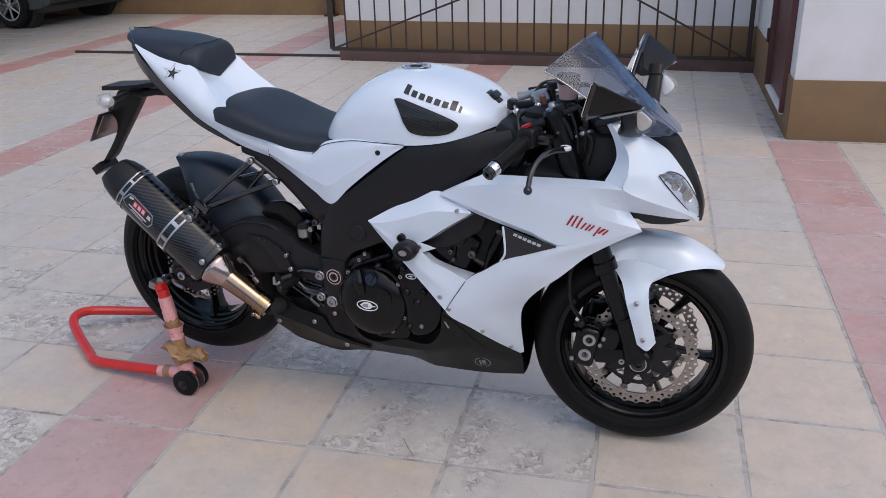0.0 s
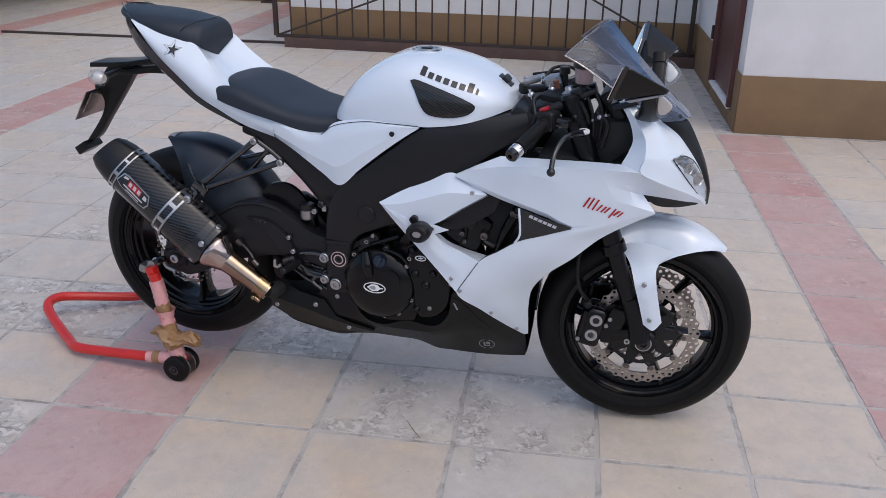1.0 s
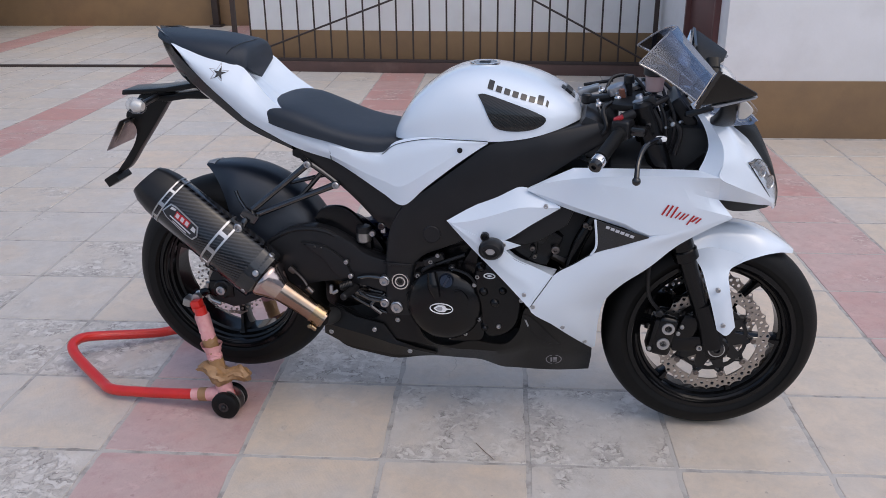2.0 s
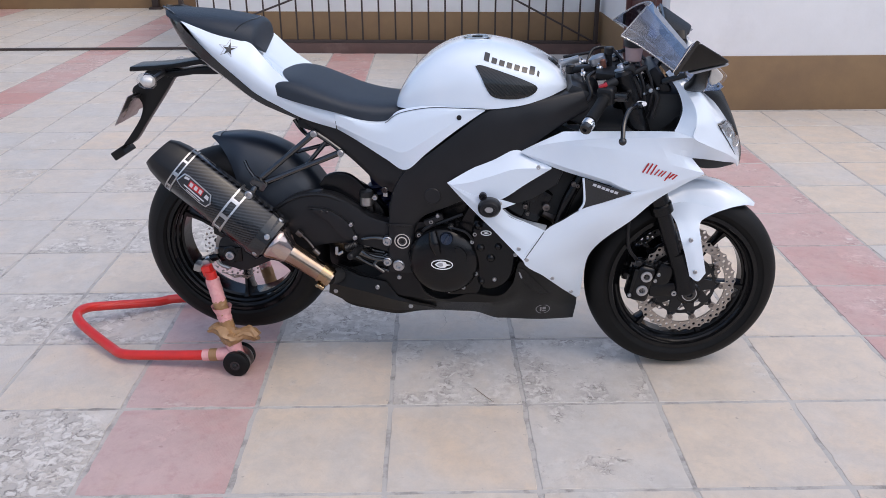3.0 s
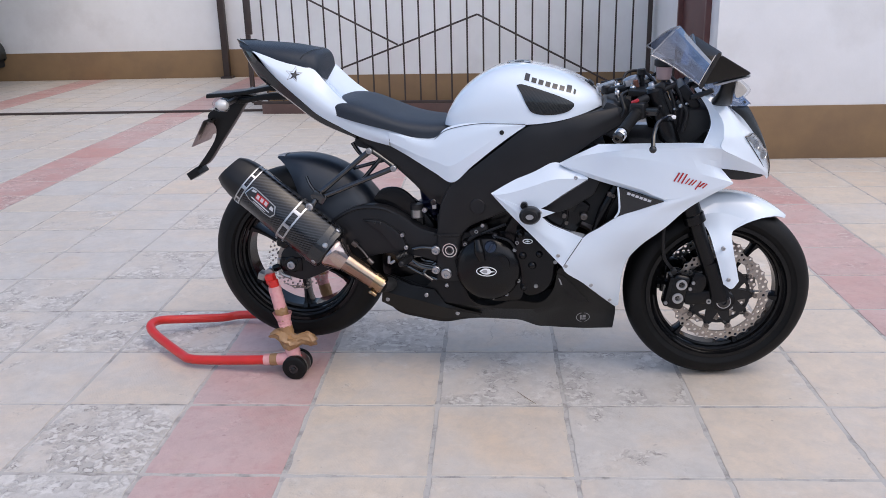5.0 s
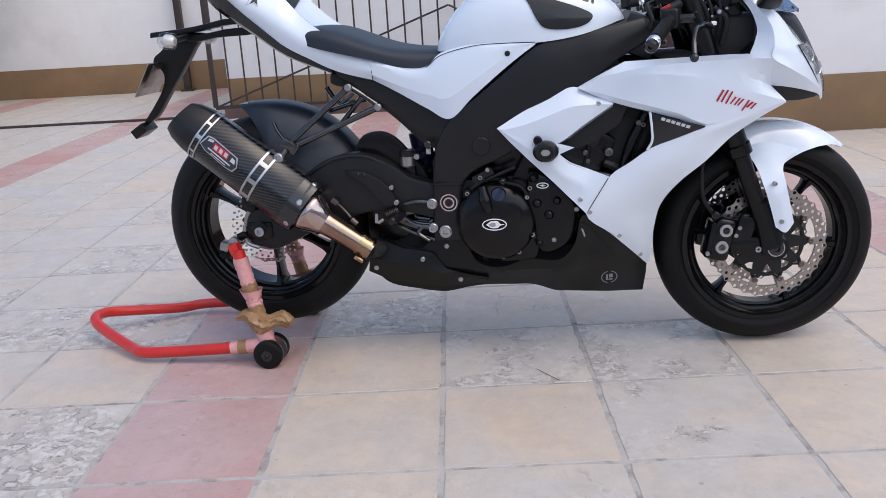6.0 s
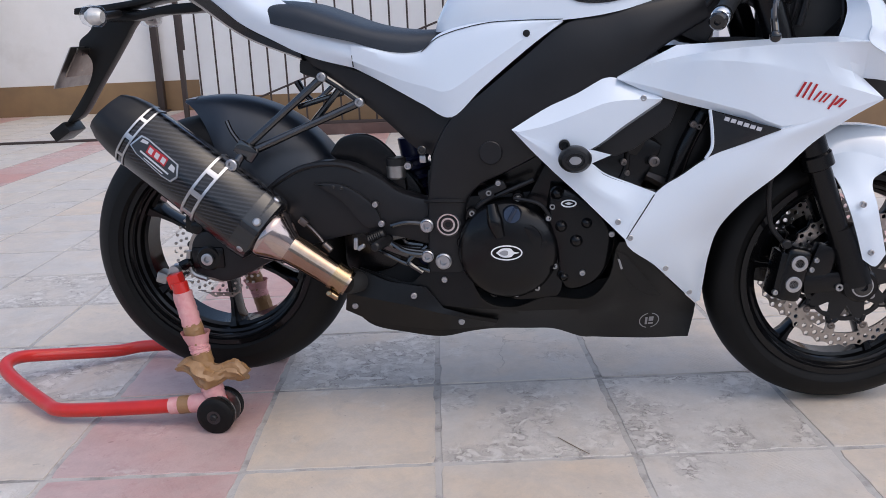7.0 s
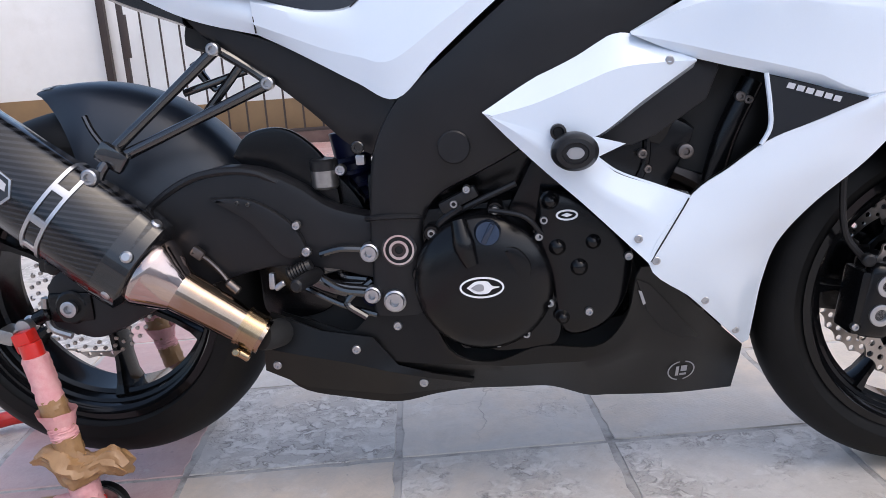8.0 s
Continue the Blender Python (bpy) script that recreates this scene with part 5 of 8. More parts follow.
tube(bm, [c[0] for c in curves], 0.0026, 32, 6)
part("screen_rim", bm, SCREEN_EDGE, scr)
bm = bmesh.new()
for s in (-1, 1):
    for x, w, z in ((1.440, 0.050, 0.906), (1.335, 0.125, 0.949)):
        lathe(bm, (x, s * w, z), (0.5, s * 0.5, 0.7), [(0, 0.006), (0.005, 0.005), (0.006, 0)], 10)
part("screw", bm, BLACK_SATIN, scr)

# -- mirrors with indicators --
def tri_ring(corners, k=1.0, shift=(0, 0, 0), n=5, soft=0.14):
    """A triangle in space with rounded corners, scaled by k about its middle."""
    c = [np.array(q, float) for q in corners]
    mid, pts = sum(c) / 3, []
    for i in range(3):
        p, q, r = c[i - 1], c[i], c[(i + 1) % 3]
        a, b = q + (p - q) * soft, q + (r - q) * soft
        for t in np.linspace(0, 1, n):
            e = (1 - t) ** 2 * a + 2 * t * (1 - t) * q + t * t * b
            pts.append(Vector(mid + (e - mid) * k) + Vector(shift))
    return pts


for s in (-1, 1):
    r0, r1, r2 = ([(x, s * y, z) for x, y, z in q] for q in (((1.328, 0.212, 0.985), (1.333, 0.220, 1.008), (1.370, 0.212, 0.990)), ((1.308, 0.240, 0.985), (1.322, 0.264, 1.045), (1.404, 0.240, 1.005)), ((1.288, 0.298, 0.988), (1.322, 0.362, 1.078), (1.420, 0.298, 1.018))))
    bm = bmesh.new()
    v = skin(bm, [tri_ring(r0), tri_ring(r1), tri_ring(r2), tri_ring(r2, 0.95, (0, s * 0.004, 0)), tri_ring(r2, 0.86, (0, s * 0.0052, 0))], True)
    cap(bm, v[0])
    cap(bm, v[-1])
    mir = part("mirror", bm, BLACK_MATT, bike, "black wedge-shaped mirror", crease=0.5)
    quad = [r1[0], r1[1], r2[1], r2[0]]
    mid = sum((Vector(q) for q in quad), Vector()) / 4
    for name, k, dx, thick, mat in (("mirror_rim", 1.06, -0.005, 0.009, BLACK_GLOSS), ("mirror_glass", 0.94, -0.0105, 0.002, MIRROR)):
        bm = bmesh.new()
        bm.faces.new([bm.verts.new(mid + (Vector(q) - mid) * k + Vector((dx, 0, 0))) for q in quad])
        bmesh.ops.recalc_face_normals(bm, faces=bm.faces)
        bmesh.ops.solidify(bm, geom=bm.faces[:], thickness=thick)
        bmesh.ops.translate(bm, verts=bm.verts, vec=(0.0, 0, 0))
        part(name, bm, mat, mir)
    # the blade-shaped arm with its joint, and the indicator set in its leading edge
    arm_rings = []
    for x, y, z, w, d in ((1.362, 0.128, 0.918, 0.030, 0.014), (1.366, 0.155, 0.930, 0.026, 0.015), (1.369, 0.185, 0.953, 0.020, 0.014), (1.370, 0.212, 0.984, 0.018, 0.013), (1.368, 0.232, 1.010, 0.019, 0.012)):
        arm_rings.append([(x + w * math.copysign(abs(math.cos(a)) ** 0.6, math.cos(a)), s * (y + d * 0.7 * math.copysign(abs(math.sin(a)) ** 0.6, math.sin(a))), z - d * 0.7 * math.copysign(abs(math.sin(a)) ** 0.6, math.sin(a))) for a in np.linspace(0, 2 * math.pi, 18, endpoint=False)])
    bm = bmesh.new()
    v = skin(bm, arm_rings, True)
    cap(bm, v[0])
    cap(bm, v[-1])
    bmesh.ops.recalc_face_normals(bm, faces=bm.faces)
    part("mirror_arm", bm, BLACK_MATT, mir)
    bm = tube(bmesh.new(), [(x, y, z + 0.003) for x, y, z in arm_rings[3][::2]] + [arm_rings[3][0]], 0.0015, 20, 6)
    part("joint_ring", bm, DARK_INSIDE, mir)
    blade = [(1.384, 1.001), (1.397, 0.997), (1.415, 0.984), (1.430, 0.966), (1.421, 0.948), (1.403, 0.936), (1.388, 0.941), (1.383, 0.966)]
    lean = Matrix(((1, 0, 0, 0), (0, 1, s * 0.35, -s * 0.35 * 0.963), (0, 0, 1, 0), (0, 0, 0, 1)))
    part("indicator", slab(bmesh.new(), smooth_outline(blade, 32), s * 0.190, s * 0.222, bevel=0.007, at=lean), LENS, mir, "clear indicator lens")
    core = [(1.400 + (x - 1.400) * 0.72, 0.963 + (z - 0.963) * 0.78) for x, z in blade]
    part("reflector", slab(bmesh.new(), smooth_outline(core, 24), s * 0.197, s * 0.214, bevel=0.006, at=lean), LENS_INSIDE, mir)
    # grey strip: the pale ground mirrored in the housing's underside, put in as colour
    bm = slab(bmesh.new(), [(1.318, 0.990), (1.414, 1.014), (1.409, 1.009), (1.330, 0.987)], s * 0.275, s * 0.300, bevel=0.001)
    part("mirror_trim", bm, GREY_DECAL, mir, "grey strip painted as the ground's reflection")

# -- tank --
tank_st = spline([(0.540, 0.846, 0.852, 0.100), (0.551, 0.846, 0.890, 0.125), (0.585, 0.848, 0.943, 0.150), (0.638, 0.851, 0.988, 0.170), (0.70, 0.854, 1.018, 0.180), (0.77, 0.858, 1.026, 0.187), (0.84, 0.862, 1.017, 0.186), (0.91, 0.872, 0.998, 0.176), (0.97, 0.888, 0.969, 0.152), (1.008, 0.900, 0.938, 0.118), (1.024, 0.902, 0.913, 0.085)], 44)
bm = hull_loft(bmesh.new(), tank_st, 0.62, 36)
tank = part("fuel_tank", bm, PEARL, bike, "white fuel tank", crease=0.9)
bm = bmesh.new()
slab(bm, circle(0, 0, 0.040, 36), -0.004, 0.006, [circle(0, 0, 0.030, 30)], 0.001, at=pose(0.765, 0, 1.023, 90, 0, 0))
fc = part("filler_cap", bm, CHROME, tank, "ring of the fuel filler cap")
bm = lathe(bmesh.new(), (0.765, 0, 1.017), (0, 0, 1), [(0, 0.03), (0.008, 0.03), (0.010, 0.027), (0.010, 0.0)], 30)
part("cap_lid", bm, ALLOY, fc, "brushed cap lid")
part("lock_flap", box(bmesh.new(), (0.765, 0, 1.0275), (0.03, 0.018, 0.005), bevel=0.002), BLACK_SATIN, fc)
bm = bmesh.new()
box(bm, (0.985, 0.0, 0.955), (0.045, 0.040, 0.008), (0, 38, 0), bevel=0.003)
box(bm, (0.988, 0.0, 0.961), (0.02, 0.05, 0.010), (0, 38, 0), bevel=0.003)
part("tank_latch", bm, BLACK_SATIN, tank)
tank_tree = surface(tank)
pad_out = smooth_outline([(0.772, 0.975), (0.793, 0.976), (0.857, 0.957), (0.914, 0.936), (0.943, 0.917), (0.923, 0.896), (0.874, 0.888), (0.825, 0.894), (0.805, 0.916), (0.789, 0.948)], 44)
for s in (-1, 1):
    decal("tank_pad", [pad_out], tank_tree, CARBON_PAD, tank, "dark carbon knee pad", side=s, lift=0.003)
# the name on the tank: plain dark blocks, one for each sign
for s in (-1, 1):
    word = []
    for k in range(8):
        f = k / 8
        x, z = 0.794 + 0.166 * f, 0.994 - 0.046 * f
        h, wide = 0.021 if k in (0, 6) else 0.0150, 0.006 if k == 7 else 0.0145
        word.append([(x + 0.001, z - 0.006), (x + wide - 0.001, z - 0.0095), (x + wide, z - 0.0085), (x + wide + 0.002, z + h - 0.0130), (x + wide + 0.001, z + h - 0.0120), (x + 0.003, z + h - 0.0085), (x + 0.002, z + h - 0.0095), (x, z - 0.005)])
    decal("name_block", word, tank_tree, BLACK_DECAL, tank, "plain black block", side=s)

# -- seat and tail --
seat_st = spline([(0.162, 0.902, 0.912, 0.075), (0.174, 0.890, 0.921, 0.125), (0.205, 0.877, 0.925, 0.150), (0.26, 0.862, 0.919, 0.160), (0.32, 0.847, 0.898, 0.162), (0.385, 0.831, 0.873, 0.158), (0.44, 0.813, 0.860, 0.150), (0.50, 0.801, 0.853, 0.140), (0.555, 0.812, 0.853, 0.122), (0.580, 0.830, 0.856, 0.100)], 40)
bm = hull_loft(bmesh.new(), seat_st, 0.45, 30)
seat = part("seat", bm, SEAT, bike, "black vinyl rider seat", crease=0.9)
tail_st = [(-0.105, 1.072, 0.060, 0.045, 1.086, 1.088), (-0.07, 1.066, 0.105, 0.080, 1.078, 1.080), (-0.03, 1.024, 0.125, 0.100, 1.072, 1.075), (0.015, 0.980, 0.136, 0.110, 1.056, 1.058), (0.063, 0.941, 0.142, 0.112, 1.038, 1.036), (0.116, 0.896, 0.146, 0.106, 1.020, 0.990), (0.135, 0.881, 0.147, 0.108, 1.008, 0.968), (0.165, 0.863, 0.148, 0.116, 0.976, 0.942), (0.20, 0.845, 0.148, 0.128, 0.942, 0.914), (0.252, 0.818, 0.148, 0.136, 0.905, 0.885), (0.30, 0.800, 0.148, 0.140, 0.872, 0.86), (0.372, 0.781, 0.149, 0.143, 0.835, 0.83)]
rows = []
for x, zl, wd, ws, zs, zc in spline(tail_st, 44):
    zm = zl + (zs - zl) * 0.45
    flank = spline([(x, -wd * 0.93, zl), (x, -wd * 1.01, zm), (x, -ws, zs)], 8).tolist()
    row = flank[:-1] + spline([(x, -ws, zs), (x, -ws * 0.5, zc + (zs - zc) * 0.35), (x, 0, zc)], 7).tolist()
    row += [(a, -b, c) for a, b, c in reversed(row[:-1])]
    rows.append(row)
bm = bmesh.new()
skin(bm, rows)
tail = part("tail_cowl", bm, PEARL, bike, "white tail cowl", crease=0.6)
rows = []
pad_st = [(-0.152, 1.094, 1.101, 0.020, 1.096), (-0.13, 1.082, 1.100, 0.065, 1.086), (-0.06, 1.064, 1.095, 0.105, 1.070), (0.02, 1.044, 1.088, 0.118, 1.045), (0.09, 1.022, 1.077, 0.112, 1.005), (0.116, 1.014, 1.073, 0.104, 0.982), (0.128, 1.010, 1.066, 0.097, 0.970), (0.134, 1.009, 1.058, 0.088, 0.974)]
for x, zl, zt, w, zb in spline(pad_st, 36):
    row = []
    for i in range(25):
        a = math.pi * i / 24
        c, q = math.cos(a), math.sin(a)
        row.append((x, -w * math.copysign(abs(c) ** 0.62, c), zl + (zt - zl) * abs(q) ** 0.8))
    row += [(x, w * 0.5, (zl + zb) / 2), (x, 0, zb), (x, -w * 0.5, (zl + zb) / 2)]
    rows.append(row)
bm = bmesh.new()
v = skin(bm, rows, True)
cap(bm, v[0])
cap(bm, v[-1])
pillion = part("pillion_seat", bm, SEAT, bike, "black vinyl pillion pad", crease=0.9)
bm = bmesh.new()
pad_tree, arc = surface(pillion), []
for y in np.linspace(-0.108, 0.108, 21):
    hit = pad_tree.ray_cast(Vector((0.118 - 0.035 * (y / 0.108) ** 2, y, 2)), Vector((0, 0, -1)))[0]
    if hit:
        arc.append(tuple(hit + Vector((0, 0, 0.001))))
tube(bm, arc, 0.0014, 50, 6)
part("seam", bm, BLACK_GLOSS, pillion)
for s in (-1, 1):
    up = [(0.370, 0.149, 0.835), (0.42, 0.154, 0.818), (0.466, 0.158, 0.806), (0.518, 0.164, 0.808), (0.560, 0.168, 0.838), (0.645, 0.180, 0.858), (0.72, 0.189, 0.861), (0.801, 0.190, 0.860)]
    dn = [(0.372, 0.139, 0.781), (0.42, 0.147, 0.757), (0.47, 0.158, 0.730), (0.52, 0.170, 0.703), (0.577, 0.184, 0.678), (0.641, 0.195, 0.734), (0.726, 0.197, 0.803), (0.801, 0.194, 0.857)]
    fold = [(0.371, 0.150, 0.796), (0.42, 0.156, 0.776), (0.475, 0.165, 0.754), (0.525, 0.177, 0.740), (0.575, 0.190, 0.732), (0.655, 0.1985, 0.782), (0.735, 0.197, 0.832), (0.801, 0.192, 0.8585)]
    bm = loft([[(x, w - 0.05, z - 0.004) for x, w, z in up], up, fold], 43, 4, 0.003, s)
    loft([fold, dn], 43, 3, 0.003, s, bm=bm)
    side_panel = part("side_panel", bm, PEARL, bike, "white side panel under the tank", crease=0.5)
    bm = bmesh.new()
    hit = surface(side_panel).ray_cast(Vector((0.731, s * 2, 0.837)), Vector((0, -s, 0)))[0]
    lathe(bm, hit - Vector((0, s * 0.004, 0)), (0, s, 0), [(0, 0.007), (0.006, 0.007), (0.007, 0.0)], 14)
    part("screw", bm, BLACK_SATIN, side_panel)
    bm = tube(bmesh.new(), [(x, s * (w + 0.0005), z + 0.001) for x, w, z in up[3:]], 0.0010, 30, 5)
    part("seam", bm, DARK_INSIDE, side_panel)
    bm = tube(bmesh.new(), [(0.371, s * 0.1475, 0.824), (0.3715, s * 0.1500, 0.806), (0.372, s * 0.1465, 0.783)], 0.0013, 12, 5)
    part("seam", bm, DARK_INSIDE, side_panel)
    # black cover of the subframe under the tail
    bm = loft([
        [(0.26, 0.128, 0.812), (0.33, 0.130, 0.790), (0.40, 0.134, 0.765), (0.47, 0.146, 0.728), (0.53, 0.158, 0.698), (0.585, 0.172, 0.675)],
        [(0.28, 0.126, 0.790), (0.34, 0.130, 0.755), (0.40, 0.134, 0.718), (0.45, 0.142, 0.678), (0.50, 0.152, 0.640), (0.55, 0.165, 0.64)],
        [(0.28, 0.118, 0.785), (0.34, 0.122, 0.742), (0.393, 0.128, 0.702), (0.44, 0.134, 0.662), (0.49, 0.142, 0.615), (0.528, 0.150, 0.596)],
    ], 26, 3, 0.012, s)
    part("subframe_cover", bm, FRAME_BLACK, bike, "black subframe cover")
    # undertail
    bm = loft([
        [(-0.165, 0.012, 1.106), (-0.10, 0.075, 1.078), (-0.045, 0.118, 1.035), (0.063, 0.135, 0.940), (0.15, 0.139, 0.870), (0.26, 0.137, 0.815)],
        [(-0.160, 0.006, 1.092), (-0.11, 0.07, 1.045), (-0.055, 0.10, 0.985), (0.05, 0.118, 0.912), (0.14, 0.125, 0.850), (0.26, 0.125, 0.80)],
        [(-0.155, 0.0, 1.10), (-0.10, 0.0, 1.03), (-0.045, 0.0, 0.97), (0.06, 0.0, 0.90), (0.14, 0.0, 0.845), (0.26, 0.0, 0.79)],
    ], 26, 3, 0.004, s)
    part("undertail", bm, BLACK_GLOSS, bike)
    # fin of the tail lamp up to the pad
    bm = loft([[(-0.165, 0.010, 1.106), (-0.135, 0.045, 1.102), (-0.125, 0.06, 1.098)], [(-0.13, 0.05, 1.095), (-0.10, 0.082, 1.085), (-0.075, 0.10, 1.078)]], 8, 2, 0.003, s)
    part("tail_fin", bm, BLACK_GLOSS, tail)
bm = bmesh.new()
box(bm, (0.42, 0, 0.77), (0.36, 0.20, 0.09), (0, 14, 0), bevel=0.02)
box(bm, (0.14, 0, 0.895), (0.22, 0.14, 0.06), (0, 30, 0), bevel=0.02)
box(bm, (0.70, 0, 0.80), (0.30, 0.28, 0.12), (0, -8, 0), bevel=0.02)
part("subframe", bm, DARK_INSIDE, bike)
tail_tree = surface(tail)
star = []
for k in range(10):
    r = 0.0175 if k % 2 == 0 else 0.0062
    a = radians(80) + math.pi * k / 5
    star.append((0.070 + r * 1.05 * math.cos(a), 1.003 + r * math.sin(a)))
for s in (-1, 1):
    decal("star", [star], tail_tree, BLACK_DECAL, tail, "small black star", side=s)
    ring = [(0.070 + (x - 0.070) * 1.45 - 0.004, 1.003 + (z - 1.003) * 1.35 + 0.002) for x, z in star]
    edge = []
    for k in range(10):
        (x0, z0), (x1, z1) = ring[k], ring[(k + 1) % 10]
        q = math.hypot(x1 - x0, z1 - z0)
        nx, nz = 0.0006 * (z1 - z0) / q, -0.0006 * (x1 - x0) / q
        edge.append([(x0 - nx, z0 - nz), (x1 - nx, z1 - nz), (x1 + nx, z1 + nz), (x0 + nx, z0 + nz)])
    decal("star_outline", edge, tail_tree, GREY_DECAL, tail, "thin grey star outline", side=s, lift=0.0009)

# -- plate carrier --
bm = bmesh.new()
slab(bm, [(-0.282, 0.916), (-0.279, 0.931), (-0.20, 0.936), (-0.144, 0.942), (-0.060, 0.957), (0.03, 0.957), (0.06, 0.946), (0.03, 0.940), (-0.06, 0.941), (-0.15, 0.927), (-0.21, 0.921)], -0.045, 0.045, bevel=0.004)
slab(bm, [(-0.215, 0.900), (-0.20, 0.913), (-0.14, 0.918), (-0.06, 0.930), (0.03, 0.934), (0.055, 0.922), (0.0, 0.910), (-0.09, 0.908), (-0.15, 0.898)], -0.030, 0.030, bevel=0.004)
slab(bm, smooth_outline([(-0.13, 0.920), (-0.163, 0.885), (-0.179, 0.863), (-0.219, 0.810), (-0.264, 0.752), (-0.308, 0.694), (-0.340, 0.675), (-0.357, 0.671), (-0.318, 0.719), (-0.283, 0.767), (-0.270, 0.805), (-0.279, 0.829), (-0.296, 0.840), (-0.292, 0.862), (-0.265, 0.882), (-0.24, 0.915), (-0.18, 0.925)], 64), -0.016, 0.016, bevel=0.005)
box(bm, (-0.362, 0, 0.655), (0.046, 0.075, 0.028), (0, -32, 0), bevel=0.004)
carrier = part("plate_carrier", bm, BLACK_MATT, bike, "black number plate carrier")
bm = box(bmesh.new(), (-0.310, 0, 0.802), (0.003, 0.15, 0.105), (0, 31, 0), bevel=0.001, seg=1)
part("number_plate", bm, PLATE, carrier, "plain metal number plate")
bm = box(bmesh.new(), (-0.290, 0, 0.812), (0.004, 0.14, 0.075), (0, 33, 0), bevel=0.002, seg=1)
part("plate_backing", bm, STEEL, carrier)
for s in (-1, 1):
    bm = rod(bmesh.new(), (-0.175, s * 0.04, 0.915), (-0.177, s * 0.12, 0.908), 0.009, seg=10)
    stalk = part("indicator_stalk", bm, BLACK_SATIN, carrier)
    bm = lathe(bmesh.new(), (-0.162, s * 0.135, 0.906), (-1, 0, 0.1), [(0, 0.014), (0.006, 0.021), (0.030, 0.0235), (0.044, 0.019), (0.052, 0.009), (0.053, 0)], 18)
    part("indicator", bm, LENS, carrier, "clear indicator lens")
    bm = lathe(bmesh.new(), (-0.166, s * 0.135, 0.906), (-1, 0, 0.1), [(0, 0.012), (0.010, 0.018), (0.026, 0.018), (0.038, 0.008)], 14)
    part("reflector", bm, LENS_INSIDE, carrier)

# -- belly pan --
for s in (-1, 1):
    top = [(0.352, 0.118, 0.345), (0.41, 0.132, 0.330), (0.468, 0.142, 0.316), (0.510, 0.152, 0.346), (0.590, 0.165, 0.346), (0.632, 0.185, 0.288), (0.695, 0.190, 0.275), (0.765, 0.190, 0.297), (0.850, 0.195, 0.296), (0.893, 0.205, 0.345), (0.915, 0.222, 0.424), (0.985, 0.188, 0.361), (1.04, 0.134, 0.300), (1.088, 0.078, 0.246)]
    ridge = [(0.336, 0.120, 0.300), (0.395, 0.138, 0.282), (0.465, 0.150, 0.278), (0.52, 0.160, 0.272), (0.585, 0.170, 0.268), (0.65, 0.182, 0.268), (0.71, 0.187, 0.266), (0.775, 0.187, 0.268), (0.84, 0.186, 0.270), (0.89, 0.184, 0.285), (0.93, 0.176, 0.300), (0.99, 0.150, 0.275), (1.045, 0.104, 0.236), (1.088, 0.060, 0.215)]
    bot = [(0.322, 0.108, 0.253), (0.372, 0.120, 0.211), (0.45, 0.122, 0.194), (0.530, 0.124, 0.185), (0.595, 0.126, 0.198), (0.65, 0.126, 0.205), (0.72, 0.125, 0.205), (0.779, 0.122, 0.203), (0.836, 0.115, 0.183), (0.87, 0.108, 0.179), (0.93, 0.096, 0.173), (0.99, 0.078, 0.166), (1.045, 0.055, 0.160), (1.082, 0.030, 0.152)]
    keel = [(x, 0.0, z - 0.006) for x, w, z in bot]
    bm = loft([top, ridge, bot], 60, 4, 0.003, s, straight=True)
    loft([bot, keel], 60, 2, 0.003, s, bm=bm)
    belly = part("belly_pan", bm, BLACK_MATT, bike, "matt black belly pan", crease=0.35)
    bm = slab(bmesh.new(), [(0.60, 0.235), (0.90, 0.235), (0.93, 0.33), (0.91, 0.42), (0.62, 0.42)], s * 0.128, s * 0.134)
    part("inner_shield", bm, DARK_INSIDE, belly)
    belly_tree = surface(belly)
    ringo, ringi = circle(0.985, 0.220, 0.022, 28), circle(0.985, 0.220, 0.0197, 28)
    mark = [[ringo[k], ringo[(k + 1) % 28], ringi[(k + 1) % 28], ringi[k]] for k in range(28) if k not in (6, 7, 20, 21)]
    mark += [[(0.976, 0.209), (0.981, 0.209), (0.981, 0.230), (0.976, 0.230)], [(0.983, 0.209), (0.994, 0.209), (0.994, 0.214), (0.983, 0.214)], [(0.984, 0.218), (0.994, 0.218), (0.994, 0.231), (0.984, 0.231)]]
    decal("round_mark", mark, belly_tree, GREY_DECAL, belly, "small grey round mark", side=s)
    # rear wing of the pan, overlapping the front piece with a stepped edge
    bm = loft([[(0.338, 0.136, 0.352), (0.42, 0.150, 0.321), (0.505, 0.162, 0.311), (0.542, 0.168, 0.266), (0.60, 0.170, 0.250), (0.660, 0.166, 0.238)], [(0.325, 0.150, 0.294), (0.395, 0.160, 0.283), (0.465, 0.168, 0.272), (0.525, 0.173, 0.258), (0.59, 0.170, 0.243), (0.655, 0.163, 0.230)], [(0.314, 0.124, 0.247), (0.385, 0.134, 0.219), (0.455, 0.138, 0.212), (0.53, 0.142, 0.205), (0.59, 0.146, 0.212), (0.65, 0.152, 0.220)]], 26, 3, 0.006, s, straight=True, line=True)
    wing = part("pan_wing", bm, BLACK_MATT, belly, crease=0.30)
    bm = bmesh.new()
    pan_tree = surface(belly, wing)
    for x, z in ((0.478, 0.293), (0.546, 0.328), (0.340, 0.262), (0.580, 0.233)):
        hit = pan_tree.ray_cast(Vector((x, s * 2, z)), Vector((0, -s, 0)))[0]
        if hit:
            bolt(bm, hit, (0, s, 0), 0.0072, 0.005)
    part("bolt", bm, ALLOY, belly)
